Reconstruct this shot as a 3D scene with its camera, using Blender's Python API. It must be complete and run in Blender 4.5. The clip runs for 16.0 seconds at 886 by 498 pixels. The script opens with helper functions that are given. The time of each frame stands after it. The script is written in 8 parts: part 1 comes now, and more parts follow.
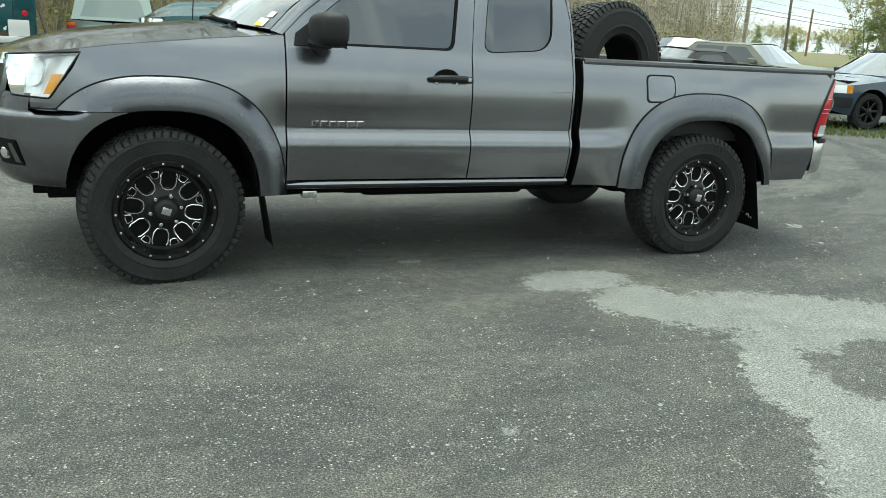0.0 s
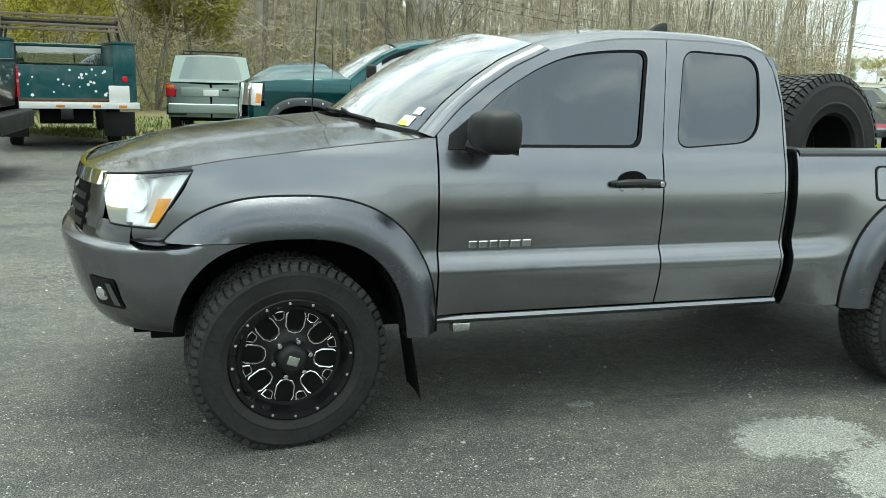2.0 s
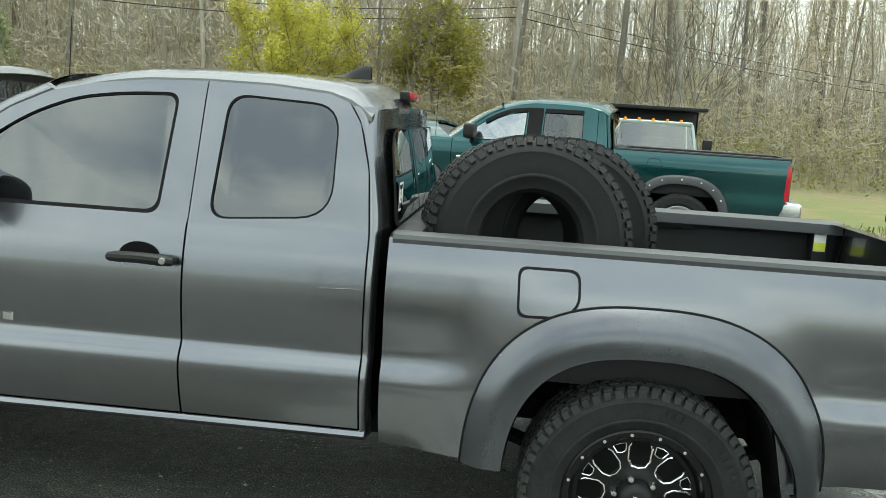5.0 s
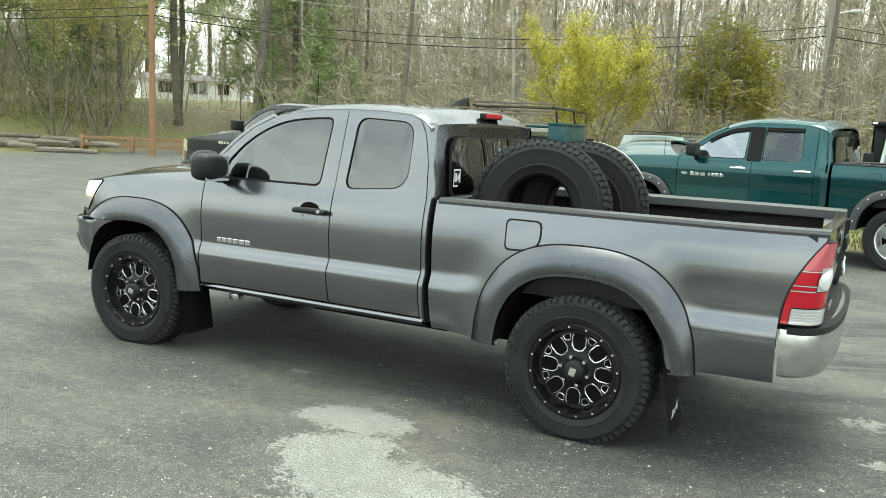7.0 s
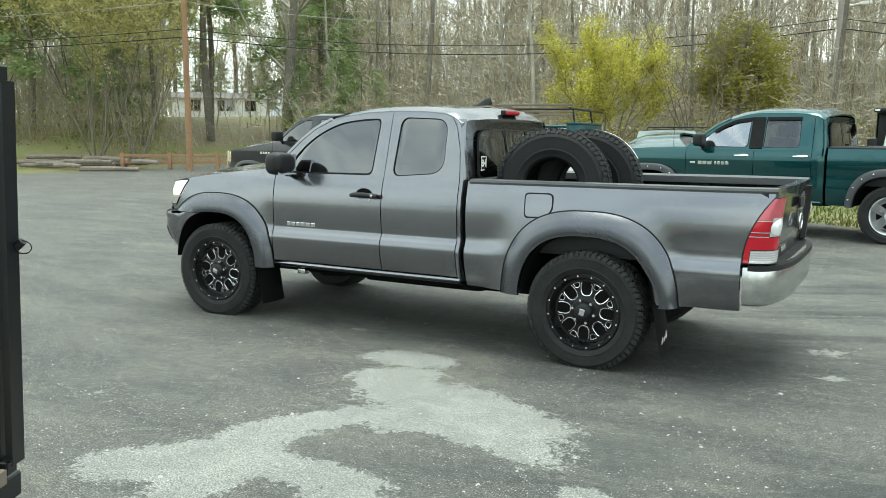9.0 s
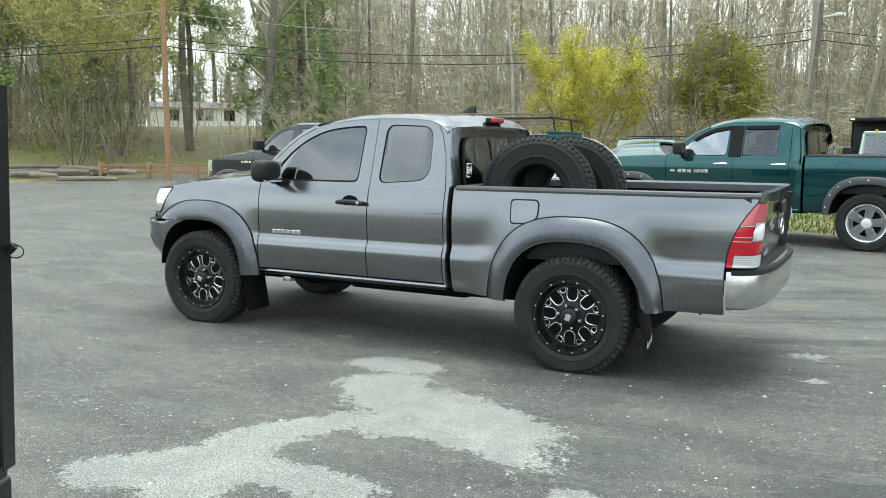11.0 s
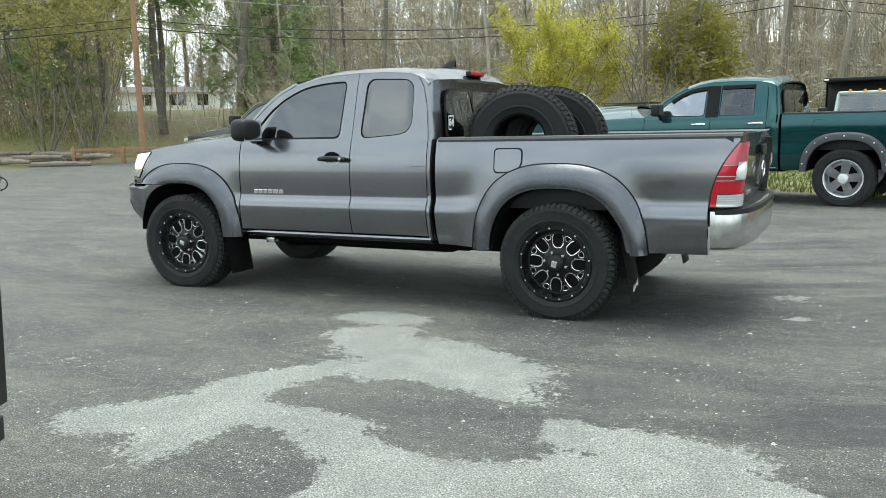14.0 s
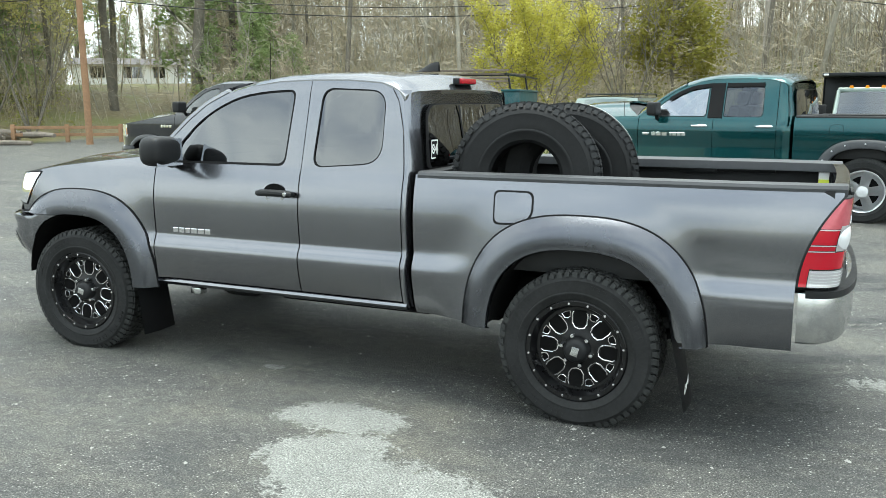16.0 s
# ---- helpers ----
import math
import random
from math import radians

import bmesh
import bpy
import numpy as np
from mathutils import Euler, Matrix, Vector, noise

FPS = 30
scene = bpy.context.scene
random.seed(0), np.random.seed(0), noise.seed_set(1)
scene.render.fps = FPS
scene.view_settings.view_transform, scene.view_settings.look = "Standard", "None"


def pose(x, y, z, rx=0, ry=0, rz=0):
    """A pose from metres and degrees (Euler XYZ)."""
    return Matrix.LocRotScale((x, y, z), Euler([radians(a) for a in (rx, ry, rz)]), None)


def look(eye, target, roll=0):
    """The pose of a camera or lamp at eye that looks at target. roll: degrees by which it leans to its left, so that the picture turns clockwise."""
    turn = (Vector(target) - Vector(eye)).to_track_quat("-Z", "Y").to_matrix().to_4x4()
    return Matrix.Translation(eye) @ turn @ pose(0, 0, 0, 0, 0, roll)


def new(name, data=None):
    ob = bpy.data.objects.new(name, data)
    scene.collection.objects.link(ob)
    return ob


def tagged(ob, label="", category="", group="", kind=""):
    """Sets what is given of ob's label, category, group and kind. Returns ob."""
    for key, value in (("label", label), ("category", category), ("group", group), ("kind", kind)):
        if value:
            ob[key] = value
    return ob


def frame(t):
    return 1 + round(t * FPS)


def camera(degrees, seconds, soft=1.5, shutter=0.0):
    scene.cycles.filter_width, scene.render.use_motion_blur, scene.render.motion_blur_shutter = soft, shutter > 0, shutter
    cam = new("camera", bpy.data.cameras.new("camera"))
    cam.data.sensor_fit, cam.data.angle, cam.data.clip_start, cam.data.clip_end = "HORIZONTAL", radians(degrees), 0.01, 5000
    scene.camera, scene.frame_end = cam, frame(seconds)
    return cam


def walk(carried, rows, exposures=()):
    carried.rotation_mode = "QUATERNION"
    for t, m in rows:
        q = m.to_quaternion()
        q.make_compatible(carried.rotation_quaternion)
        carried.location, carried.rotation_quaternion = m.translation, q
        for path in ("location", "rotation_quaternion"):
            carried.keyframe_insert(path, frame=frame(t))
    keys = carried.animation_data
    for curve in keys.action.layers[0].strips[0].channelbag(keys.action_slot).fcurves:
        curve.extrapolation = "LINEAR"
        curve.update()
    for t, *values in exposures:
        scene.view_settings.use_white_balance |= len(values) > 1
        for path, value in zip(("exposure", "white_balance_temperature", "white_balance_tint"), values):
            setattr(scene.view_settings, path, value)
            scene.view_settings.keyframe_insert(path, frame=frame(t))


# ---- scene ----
cam = camera(56.2, 16.0, 0.7)
PATH = [
    (0, (-0.279, -4.216, 1.312), (0.47, -2.433, 0.804), 3.4),
    (0.5, (-0.418, -3.98, 1.486), (0.273, -2.169, 0.994), 4.0),
    (1, (-0.691, -3.643, 1.549), (-0.035, -1.815, 1.071), 3.3),
    (1.5, (-0.643, -3.407, 1.519), (-0.057, -1.55, 1.062), 3.2),
    (2, (-0.354, -3.152, 1.519), (0.216, -1.283, 1.095), 1.8),
    (2.5, (0.047, -2.892, 1.487), (0.621, -1.02, 1.076), 2.1),
    (3, (0.551, -2.711, 1.483), (1.161, -0.855, 1.055), 2.8),
    (3.5, (1.101, -2.62, 1.484), (1.731, -0.761, 1.104), 3.6),
    (3.7, (1.243, -2.549, 1.515), (1.952, -0.722, 1.111), 3.9),
    (5.8, (3.667, -3.025, 1.604), (2.955, -1.175, 1.335), 3.8),
    (6, (3.809, -3.224, 1.592), (3.066, -1.388, 1.318), 3.7),
    (6.5, (4.201, -3.627, 1.604), (3.355, -1.837, 1.32), 3.4),
    (7, (4.57, -4.007, 1.59), (3.642, -2.259, 1.302), 2.5),
    (7.5, (4.784, -4.416, 1.523), (3.828, -2.679, 1.255), 0.1),
    (8, (5.017, -4.711, 1.45), (4.047, -2.984, 1.175), -0.4),
    (8.5, (5.087, -4.896, 1.478), (4.108, -3.174, 1.202), -0.7),
    (9, (5.072, -5.018, 1.502), (4.086, -3.299, 1.231), 0.2),
    (9.2, (5.074, -5.066, 1.514), (4.089, -3.346, 1.245), 0.3),
    (11.3, (5.029, -5.063, 1.463), (4.097, -3.309, 1.229), -0.1),
    (11.5, (5.019, -5.06, 1.411), (4.094, -3.294, 1.253), -0.0),
    (12, (5.024, -5.128, 1.263), (4.149, -3.337, 1.107), -0.5),
    (12.5, (5.033, -5.139, 1.241), (4.155, -3.364, 0.957), -1.2),
    (13, (5.033, -5.128, 1.26), (4.149, -3.36, 0.956), -1.3),
    (13.5, (5.032, -5.111, 1.268), (4.137, -3.347, 0.971), -1.3),
    (14, (5.02, -5.102, 1.284), (4.121, -3.339, 0.99), -1.3),
    (14.5, (4.959, -4.97, 1.351), (4.054, -3.211, 1.058), -1.5),
    (15, (4.813, -4.546, 1.476), (3.902, -2.789, 1.187), -1.4),
    (15.5, (4.592, -4.159, 1.495), (3.683, -2.402, 1.206), -0.3),
    (16, (4.251, -3.764, 1.558), (3.435, -1.971, 1.208), -0.2),
]
walk(cam, [(t, look(eye, target, roll)) for t, eye, target, roll in PATH], [(0.0, 1.02, 6600, -6), (0.5, 1.17, 6600, -6), (1.0, 1.22, 6600, -6), (2.5, 1.27, 6550, -6), (3.6, 1.23, 6500, -6), (6.0, 1.46, 6900, -4), (7.0, 1.53, 6900, -4), (7.6, 1.38, 6800, -4), (9.2, 1.34, 6550, -4), (11.5, 1.45, 6420, 1), (12.0, 0.80, 6420, 1), (12.5, 0.78, 6420, 1), (13.0, 1.02, 6420, 1), (13.5, 1.20, 6420, 1), (15.0, 1.30, 6420, 1), (16.0, 1.54, 6420, 1)])

# ---- light ----
world = bpy.data.worlds.new("overcast_sky")
scene.world = world
world.use_nodes = True
wt = world.node_tree
wt.nodes.clear()


def wnode(kind, **kw):
    n = wt.nodes.new(kind)
    for k, v in kw.items():
        n.inputs[k].default_value = v
    return n


w_out = wnode("ShaderNodeOutputWorld")
w_bg = wnode("ShaderNodeBackground", Strength=0.14)
w_sky = wt.nodes.new("ShaderNodeTexSky")
w_sky.sky_type = "NISHITA"
w_sky.sun_disc = False
w_sky.sun_elevation = radians(81)
w_sky.sun_rotation = radians(344)
w_co = wt.nodes.new("ShaderNodeTexCoord")
w_map = wt.nodes.new("ShaderNodeMapping")
w_map.inputs["Scale"].default_value = (1.0, 1.0, 3.2)
w_noise = wnode("ShaderNodeTexNoise", Scale=1.9, Detail=7.0, Roughness=0.62, Distortion=0.4)
w_ramp = wt.nodes.new("ShaderNodeValToRGB")
w_ramp.color_ramp.elements[0].position = 0.40
w_ramp.color_ramp.elements[0].color = (3.7, 4.15, 4.8, 1)
w_ramp.color_ramp.elements[1].position = 0.60
w_ramp.color_ramp.elements[1].color = (7.8, 8.0, 7.9, 1)
w_mix = wt.nodes.new("ShaderNodeMix")
w_mix.data_type = "RGBA"
w_mix.inputs[0].default_value = 0.86
wt.links.new(w_co.outputs["Generated"], w_map.inputs["Vector"])
wt.links.new(w_map.outputs["Vector"], w_noise.inputs["Vector"])
wt.links.new(w_noise.outputs["Fac"], w_ramp.inputs["Fac"])
wt.links.new(w_sky.outputs["Color"], w_mix.inputs[6])
wt.links.new(w_ramp.outputs["Color"], w_mix.inputs[7])
# the cloud cover is a little thinner low down
w_sep = wt.nodes.new("ShaderNodeSeparateXYZ")
w_rise = wnode("ShaderNodeMapRange", **{"From Min": 0.05, "From Max": 0.85, "To Min": 0.80, "To Max": 1.04})
w_mul = wt.nodes.new("ShaderNodeVectorMath")
w_mul.operation = "SCALE"
wt.links.new(w_co.outputs["Generated"], w_sep.inputs[0])
wt.links.new(w_sep.outputs[2], w_rise.inputs["Value"])
wt.links.new(w_mix.outputs[2], w_mul.inputs[0])
wt.links.new(w_rise.outputs[0], w_mul.inputs["Scale"])
wt.links.new(w_mul.outputs[0], w_bg.inputs["Color"])
wt.links.new(w_bg.outputs["Background"], w_out.inputs["Surface"])

sun = new("sun", bpy.data.lights.new("sun", "SUN"))
sun.data.energy = 1.3
sun.data.angle = radians(40)
sun.data.color = (1.0, 0.97, 0.92)
sun.matrix_world = look((0, 0, 30), (1, -4.5, 0))


# ---- materials ----


class Mat:
    """A node material: m.n(kind, inputs) adds a node, m.l links."""

    def __init__(self, name):
        self.mat = bpy.data.materials.new(name)
        self.mat.use_nodes = True
        self.t = self.mat.node_tree
        self.b = self.t.nodes["Principled BSDF"]
        self.out = self.t.nodes["Material Output"]

    def n(self, kind, op="", **kw):
        n = self.t.nodes.new("ShaderNode" + kind)
        if op:
            n.operation = op
        for k, v in kw.items():
            k = k.replace("_", " ")
            if k[0] == "i" and k[1:].isdigit():
                k = int(k[1:])
            if isinstance(v, bpy.types.NodeSocket):
                self.t.links.new(v, n.inputs[k])
            else:
                n.inputs[k].default_value = v
        return n

    def l(self, a, b):
        self.t.links.new(a, b)

    def pos(self, scale=(1, 1, 1), obj=True):
        c = self.n("TexCoord")
        m = self.n("Mapping", Vector=c.outputs["Object" if obj else "Generated"])
        m.inputs["Scale"].default_value = scale
        return m.outputs[0]

    def noise(self, v, scale, detail=4.0, rough=0.55, dist=0.0):
        return self.n("TexNoise", Vector=v, Scale=scale, Detail=detail, Roughness=rough, Distortion=dist).outputs["Fac"]

    def ramp(self, fac, stops):
        r = self.n("ValToRGB", Fac=fac)
        e = r.color_ramp.elements
        while len(e) < len(stops):
            e.new(0.5)
        for el, (p, c) in zip(e, stops):
            el.position = p
            el.color = (*c, 1) if len(c) == 3 else c
        return r.outputs["Color"]

    def mix(self, fac, a, b, blend="MIX"):
        m = self.t.nodes.new("ShaderNodeMix")
        m.data_type, m.blend_type = "RGBA", blend
        for s, v in ((m.inputs[0], fac), (m.inputs[6], a), (m.inputs[7], b)):
            if isinstance(v, bpy.types.NodeSocket):
                self.l(v, s)
            else:
                s.default_value = (*v, 1) if isinstance(v, tuple) and len(v) == 3 else v
        return m.outputs[2]

    def math(self, op, a, b=0.0, c=0.0):
        return self.n("Math", op, i0=a, i1=b, i2=c).outputs[0]

    def range(self, v, a, b, c=0.0, d=1.0):
        return self.n("MapRange", Value=v, From_Min=a, From_Max=b, To_Min=c, To_Max=d).outputs[0]

    def bump(self, h, strength, dist):
        self.l(self.n("Bump", Height=h, Strength=strength, Distance=dist).outputs[0], self.b.inputs["Normal"])

    def set(self, **kw):
        for k, v in kw.items():
            s = self.b.inputs[k.replace("_", " ")]
            if isinstance(v, bpy.types.NodeSocket):
                self.l(v, s)
            else:
                s.default_value = (*v, 1) if isinstance(v, tuple) and len(v) == 3 else v
        return self


def paint(name, col, metallic=0.55, rough=0.33, coat=1.0, dust=0.06):
    """Car paint: flakes, a clear coat, road dust that gathers in patches."""
    m = Mat(name)
    p = m.pos()
    big = m.noise(p, 1.7, 5.0, 0.6, 0.6)
    c = m.mix(m.range(big, 0.3, 0.7), tuple(x * 0.94 for x in col), tuple(min(1, x * 1.06) for x in col))
    film = m.math("MULTIPLY", m.range(m.noise(p, 3.1, 6.0, 0.65, 0.8), 0.5, 0.8), dust)
    c = m.mix(film, c, (0.24, 0.225, 0.20))
    m.set(Base_Color=c, Metallic=metallic, Roughness=m.range(big, 0.3, 0.7, rough - 0.02, rough + 0.03))
    m.set(Coat_Weight=coat, Coat_Roughness=0.05, Specular_Tint=(0.45, 0.45, 0.46))
    return m.mat


def plain(name, col, rough=0.5, metallic=0.0, var=0.25, scale=40.0, bump=0.1, fine=250.0, spec=0.5):
    """A plain worn surface with colour variation at two scales and fine relief."""
    m = Mat(name)
    p = m.pos()
    a, b = m.noise(p, scale * 0.12, 5.0, 0.6), m.noise(p, scale, 4.0)
    f = m.math("ADD", m.math("MULTIPLY", a, 0.6), m.math("MULTIPLY", b, 0.4))
    lo, hi = tuple(x * (1 - var) for x in col), tuple(min(1.0, x * (1 + var)) for x in col)
    m.set(Base_Color=m.mix(m.range(f, 0.3, 0.7), lo, hi), Metallic=metallic, Roughness=m.range(a, 0.25, 0.75, max(0.02, rough - 0.08), min(1, rough + 0.08)))
    m.set(Specular_IOR_Level=spec)
    if bump:
        m.bump(m.noise(p, fine, 3.0), bump, 0.004)
    return m.mat


def tint_glass(name, tint, refl=1.0):
    """Window glass: a mirror-like surface over a see-through tinted pane."""
    m = Mat(name)
    tr = m.n("BsdfTransparent", Color=(*tint, 1))
    gl = m.n("BsdfGlossy", Color=(0.95, 0.97, 1, 1), Roughness=0.015)
    fr = m.n("Fresnel", IOR=1.55)
    f = m.math("MINIMUM", m.math("MULTIPLY", fr.outputs[0], refl), 1.0)
    mx = m.n("MixShader", i0=f, i1=tr.outputs[0], i2=gl.outputs[0])
    m.l(mx.outputs[0], m.out.inputs["Surface"])
    return m.mat


def lens_glass(name, col, rough=0.06, trans=0.75):
    m = Mat(name)
    m.set(Base_Color=col, Roughness=rough, Transmission_Weight=trans, IOR=1.45, Specular_IOR_Level=0.6)
    return m.mat


M_GREY = paint("grey_metallic_paint", (0.206, 0.211, 0.228), 0.97, 0.24, 0.8, 0.03)
M_GREEN = paint("dark_green_paint", (0.006, 0.064, 0.068), 0.72, 0.22)
M_BLACKPAINT = paint("black_paint", (0.013, 0.014, 0.016), 0.1, 0.3)
M_TEAL = paint("faded_teal_paint", (0.008, 0.065, 0.072), 0.05, 0.5, 0.25, 0.3)
M_SILVER = paint("silver_green_paint", (0.28, 0.34, 0.31), 0.45, 0.38)
M_WHITE = paint("white_paint", (0.72, 0.72, 0.70), 0.0, 0.4)
M_RED = paint("red_paint", (0.42, 0.012, 0.04), 0.1, 0.3)
M_BEIGE = paint("pale_gold_paint", (0.19, 0.19, 0.155), 0.35, 0.45, 0.5)
M_BLUE = paint("dark_blue_paint", (0.03, 0.05, 0.075), 0.4, 0.35)
M_TRIM = plain("black_plastic_trim", (0.0085, 0.009, 0.0098), 0.5, 0.0, 0.3, 60, 0.15, 500, 0.35)
M_FLARE = plain("grey_flare_paint", (0.130, 0.135, 0.150), 0.25, 0.95, 0.08, 30, 0.02, 600)
M_RUBBER = plain("tyre_rubber", (0.020, 0.0205, 0.0205), 0.7, 0.0, 0.5, 60, 0.4, 260, 0.22)
M_CAP = plain("weathered_grey_black_plastic", (0.050, 0.052, 0.056), 0.42, 0.0, 0.2, 30, 0.1, 300)
M_TREAD = plain("dusty_tread_rubber", (0.038, 0.039, 0.038), 0.85, 0.0, 0.45, 40, 0.4, 200, 0.15)
# lighter copy of the spare tyre rubber for block tops, so the grooves look shaded
M_LITTREAD = plain("clean_rubber_lit_copy", (0.026, 0.027, 0.028), 0.65, 0.0, 0.35, 50, 0.35, 250, 0.25)
M_NEWRUBBER = plain("clean_tyre_rubber", (0.0100, 0.0103, 0.0107), 0.55, 0.0, 0.45, 50, 0.25, 350, 0.3)
M_SEAL = plain("window_seal_rubber", (0.007, 0.007, 0.0075), 0.65, 0.0, 0.2, 50, 0.05, 250, 0.2)
# underbody black, also used for painted shade in rim windows and handle scoops
M_WELL = plain("dusty_underbody_shade_black", (0.006, 0.006, 0.006), 0.85, 0.0, 0.5, 20, 0.3, 90, 0.1)
M_RIM = plain("satin_black_rim", (0.004, 0.004, 0.0045), 0.30, 0.0, 0.2, 60, 0.03, 250, 0.35)
M_MILLED = plain("milled_aluminium", (0.82, 0.82, 0.83), 0.22, 1.0, 0.1, 80, 0.03)
M_ALLOY = plain("silver_alloy", (0.74, 0.75, 0.76), 0.40, 0.40, 0.12, 60, 0.03)
M_CHROME = plain("chrome", (0.80, 0.81, 0.82), 0.10, 1.0, 0.06, 8, 0.02, 60)
M_DULLCHROME = plain("dusty_chrome", (0.62, 0.63, 0.63), 0.24, 1.0, 0.12, 10, 0.04, 80)
M_REFLECTOR = plain("lamp_reflector", (0.90, 0.91, 0.92), 0.22, 0.35, 0.06, 20, 0.0)
M_TINT = tint_glass("dark_tinted_glass", (0.022, 0.024, 0.024), 3.2)
M_LAMPGLASS = tint_glass("lamp_cover", (0.95, 0.96, 0.97), 1.6)
M_PALERED = plain("pale_red_tail_lens", (0.50, 0.11, 0.13), 0.14, 0.1, 0.15, 60, 0.08, 120)
M_REARTINT = tint_glass("rear_window_glass", (0.012, 0.013, 0.013), 1.5)
M_CLEARGLASS = tint_glass("windscreen_glass", (0.62, 0.67, 0.64), 3.0)
M_GREYGLASS = tint_glass("grey_window_glass", (0.40, 0.44, 0.43), 2.2)
M_PALEGLASS = tint_glass("pale_window_glass", (0.70, 0.76, 0.74), 8.0)
M_DIMGLASS = tint_glass("dim_window_glass", (0.20, 0.23, 0.24), 1.2)
M_CLEARTAIL = plain("clear_tail_lens", (0.55, 0.54, 0.54), 0.18, 0.25, 0.08, 60, 0.1, 120)
M_LENSCLEAR = lens_glass("clear_lamp_lens", (0.95, 0.96, 0.97), 0.04, 0.92)
M_LENSRED = lens_glass("red_lamp_lens", (0.56, 0.014, 0.030), 0.08, 0.22)
M_LENSAMBER = lens_glass("amber_lamp_lens", (0.85, 0.30, 0.01), 0.10, 0.35)
M_SEATCLOTH = plain("grey_seat_cloth", (0.06, 0.06, 0.06), 0.9, 0.0, 0.2, 60, 0.2)
M_LINER = plain("black_bed_liner", (0.009, 0.0095, 0.010), 0.6, 0.0, 0.3, 30, 0.3, 300)
M_PAPER = plain("white_label_paper", (0.78, 0.78, 0.75), 0.6, 0.0, 0.05, 30, 0.0)
M_YELLOWPAPER = plain("yellow_label", (0.72, 0.80, 0.08), 0.6, 0.0, 0.05, 30, 0.0)
M_STEELBLACK = plain("black_painted_steel", (0.008, 0.009, 0.010), 0.42, 0.3, 0.3, 30, 0.08)
M_RUST = plain("rusty_steel", (0.10, 0.055, 0.03), 0.8, 0.3, 0.5, 25, 0.3)
M_BARK = plain("grey_brown_bark", (0.165, 0.148, 0.120), 0.9, 0.0, 0.45, 12, 0.6, 45)
M_BARKPALE = plain("pale_grey_bark", (0.31, 0.29, 0.235), 0.9, 0.0, 0.3, 12, 0.5, 45)
M_TWIG = plain("brown_twigs", (0.345, 0.300, 0.210), 0.9, 0.0, 0.5, 6, 0.0)
M_POLE = plain("weathered_pole_wood", (0.29, 0.17, 0.095), 0.85, 0.0, 0.3, 15, 0.4, 40)
M_PALEPOLE = plain("grey_pole_wood", (0.34, 0.31, 0.27), 0.85, 0.0, 0.25, 15, 0.4, 40)
M_CABLE = plain("black_cable", (0.02, 0.02, 0.02), 0.6, 0.0, 0.1, 5, 0.0)
M_PALECABLE = plain("pale_cable", (0.34, 0.34, 0.33), 0.6, 0.0, 0.1, 5, 0.0)
M_SIDING = plain("white_house_siding", (0.90, 0.90, 0.88), 0.7, 0.0, 0.06, 3, 0.05)
M_ROOF = plain("grey_roof_shingles", (0.17, 0.16, 0.16), 0.9, 0.0, 0.2, 8, 0.3)
M_WOODPLANK = plain("weathered_rack_planks", (0.16, 0.13, 0.10), 0.85, 0.0, 0.35, 10, 0.3)
M_LOG = plain("stacked_logs", (0.20, 0.17, 0.14), 0.9, 0.0, 0.4, 8, 0.4)


def leafy(name, a, b, c, scale=0.9):
    """Foliage: colour differs from leaf clump to leaf clump, thin leaves let light through."""
    m = Mat(name)
    g = m.n("NewGeometry")
    col = m.ramp(g.outputs["Random Per Island"], [(0.0, a), (0.5, b), (1.0, c)])
    big = m.noise(m.pos(), scale, 3.0)
    col = m.mix(m.range(big, 0.4, 0.75), col, tuple(x * 0.72 for x in b))
    m.set(Base_Color=col, Roughness=0.75, Specular_IOR_Level=0.2)
    tl = m.n("BsdfTranslucent", Color=col)
    mx = m.n("MixShader", i0=0.45, i1=m.b.outputs[0], i2=tl.outputs[0])
    m.l(mx.outputs[0], m.out.inputs["Surface"])
    return m.mat


M_PINE = leafy("pine_needles", (0.20, 0.28, 0.12), (0.29, 0.37, 0.16), (0.40, 0.46, 0.22))
M_CEDAR = leafy("cedar_foliage", (0.205, 0.208, 0.043), (0.28, 0.27, 0.058), (0.36, 0.315, 0.09))
M_SPRING = leafy("spring_yellow_leaves", (0.36, 0.35, 0.06), (0.54, 0.51, 0.10), (0.70, 0.65, 0.18))
M_BUD = leafy("pale_green_buds", (0.20, 0.20, 0.06), (0.27, 0.25, 0.08), (0.33, 0.29, 0.11))
M_BUDLEAF = leafy("olive_buds", (0.31, 0.31, 0.11), (0.44, 0.42, 0.17), (0.56, 0.50, 0.24))
M_SHRUB = leafy("brown_green_brush", (0.19, 0.21, 0.06), (0.27, 0.27, 0.09), (0.38, 0.32, 0.15))
M_GRASS = leafy("spring_grass", (0.07, 0.11, 0.025), (0.12, 0.16, 0.04), (0.20, 0.20, 0.07))

# ---- tools ----


def part(name, bm, mat, parent=None, label="", smooth=True, angle=32, category="", kind="", group=""):
    """Links a bmesh as one mesh object, under a thing or a part."""
    me = bpy.data.meshes.new(name)
    bm.to_mesh(me)
    bm.free()
    mats = mat if isinstance(mat, (list, tuple)) else [mat]
    for x in mats:
        me.materials.append(x)
    if smooth:
        me.shade_smooth()
        me.set_sharp_from_angle(angle=radians(angle))
    ob = new(name, me)
    if parent is not None:
        ob.parent = parent
    return tagged(ob, label, category, group, kind)


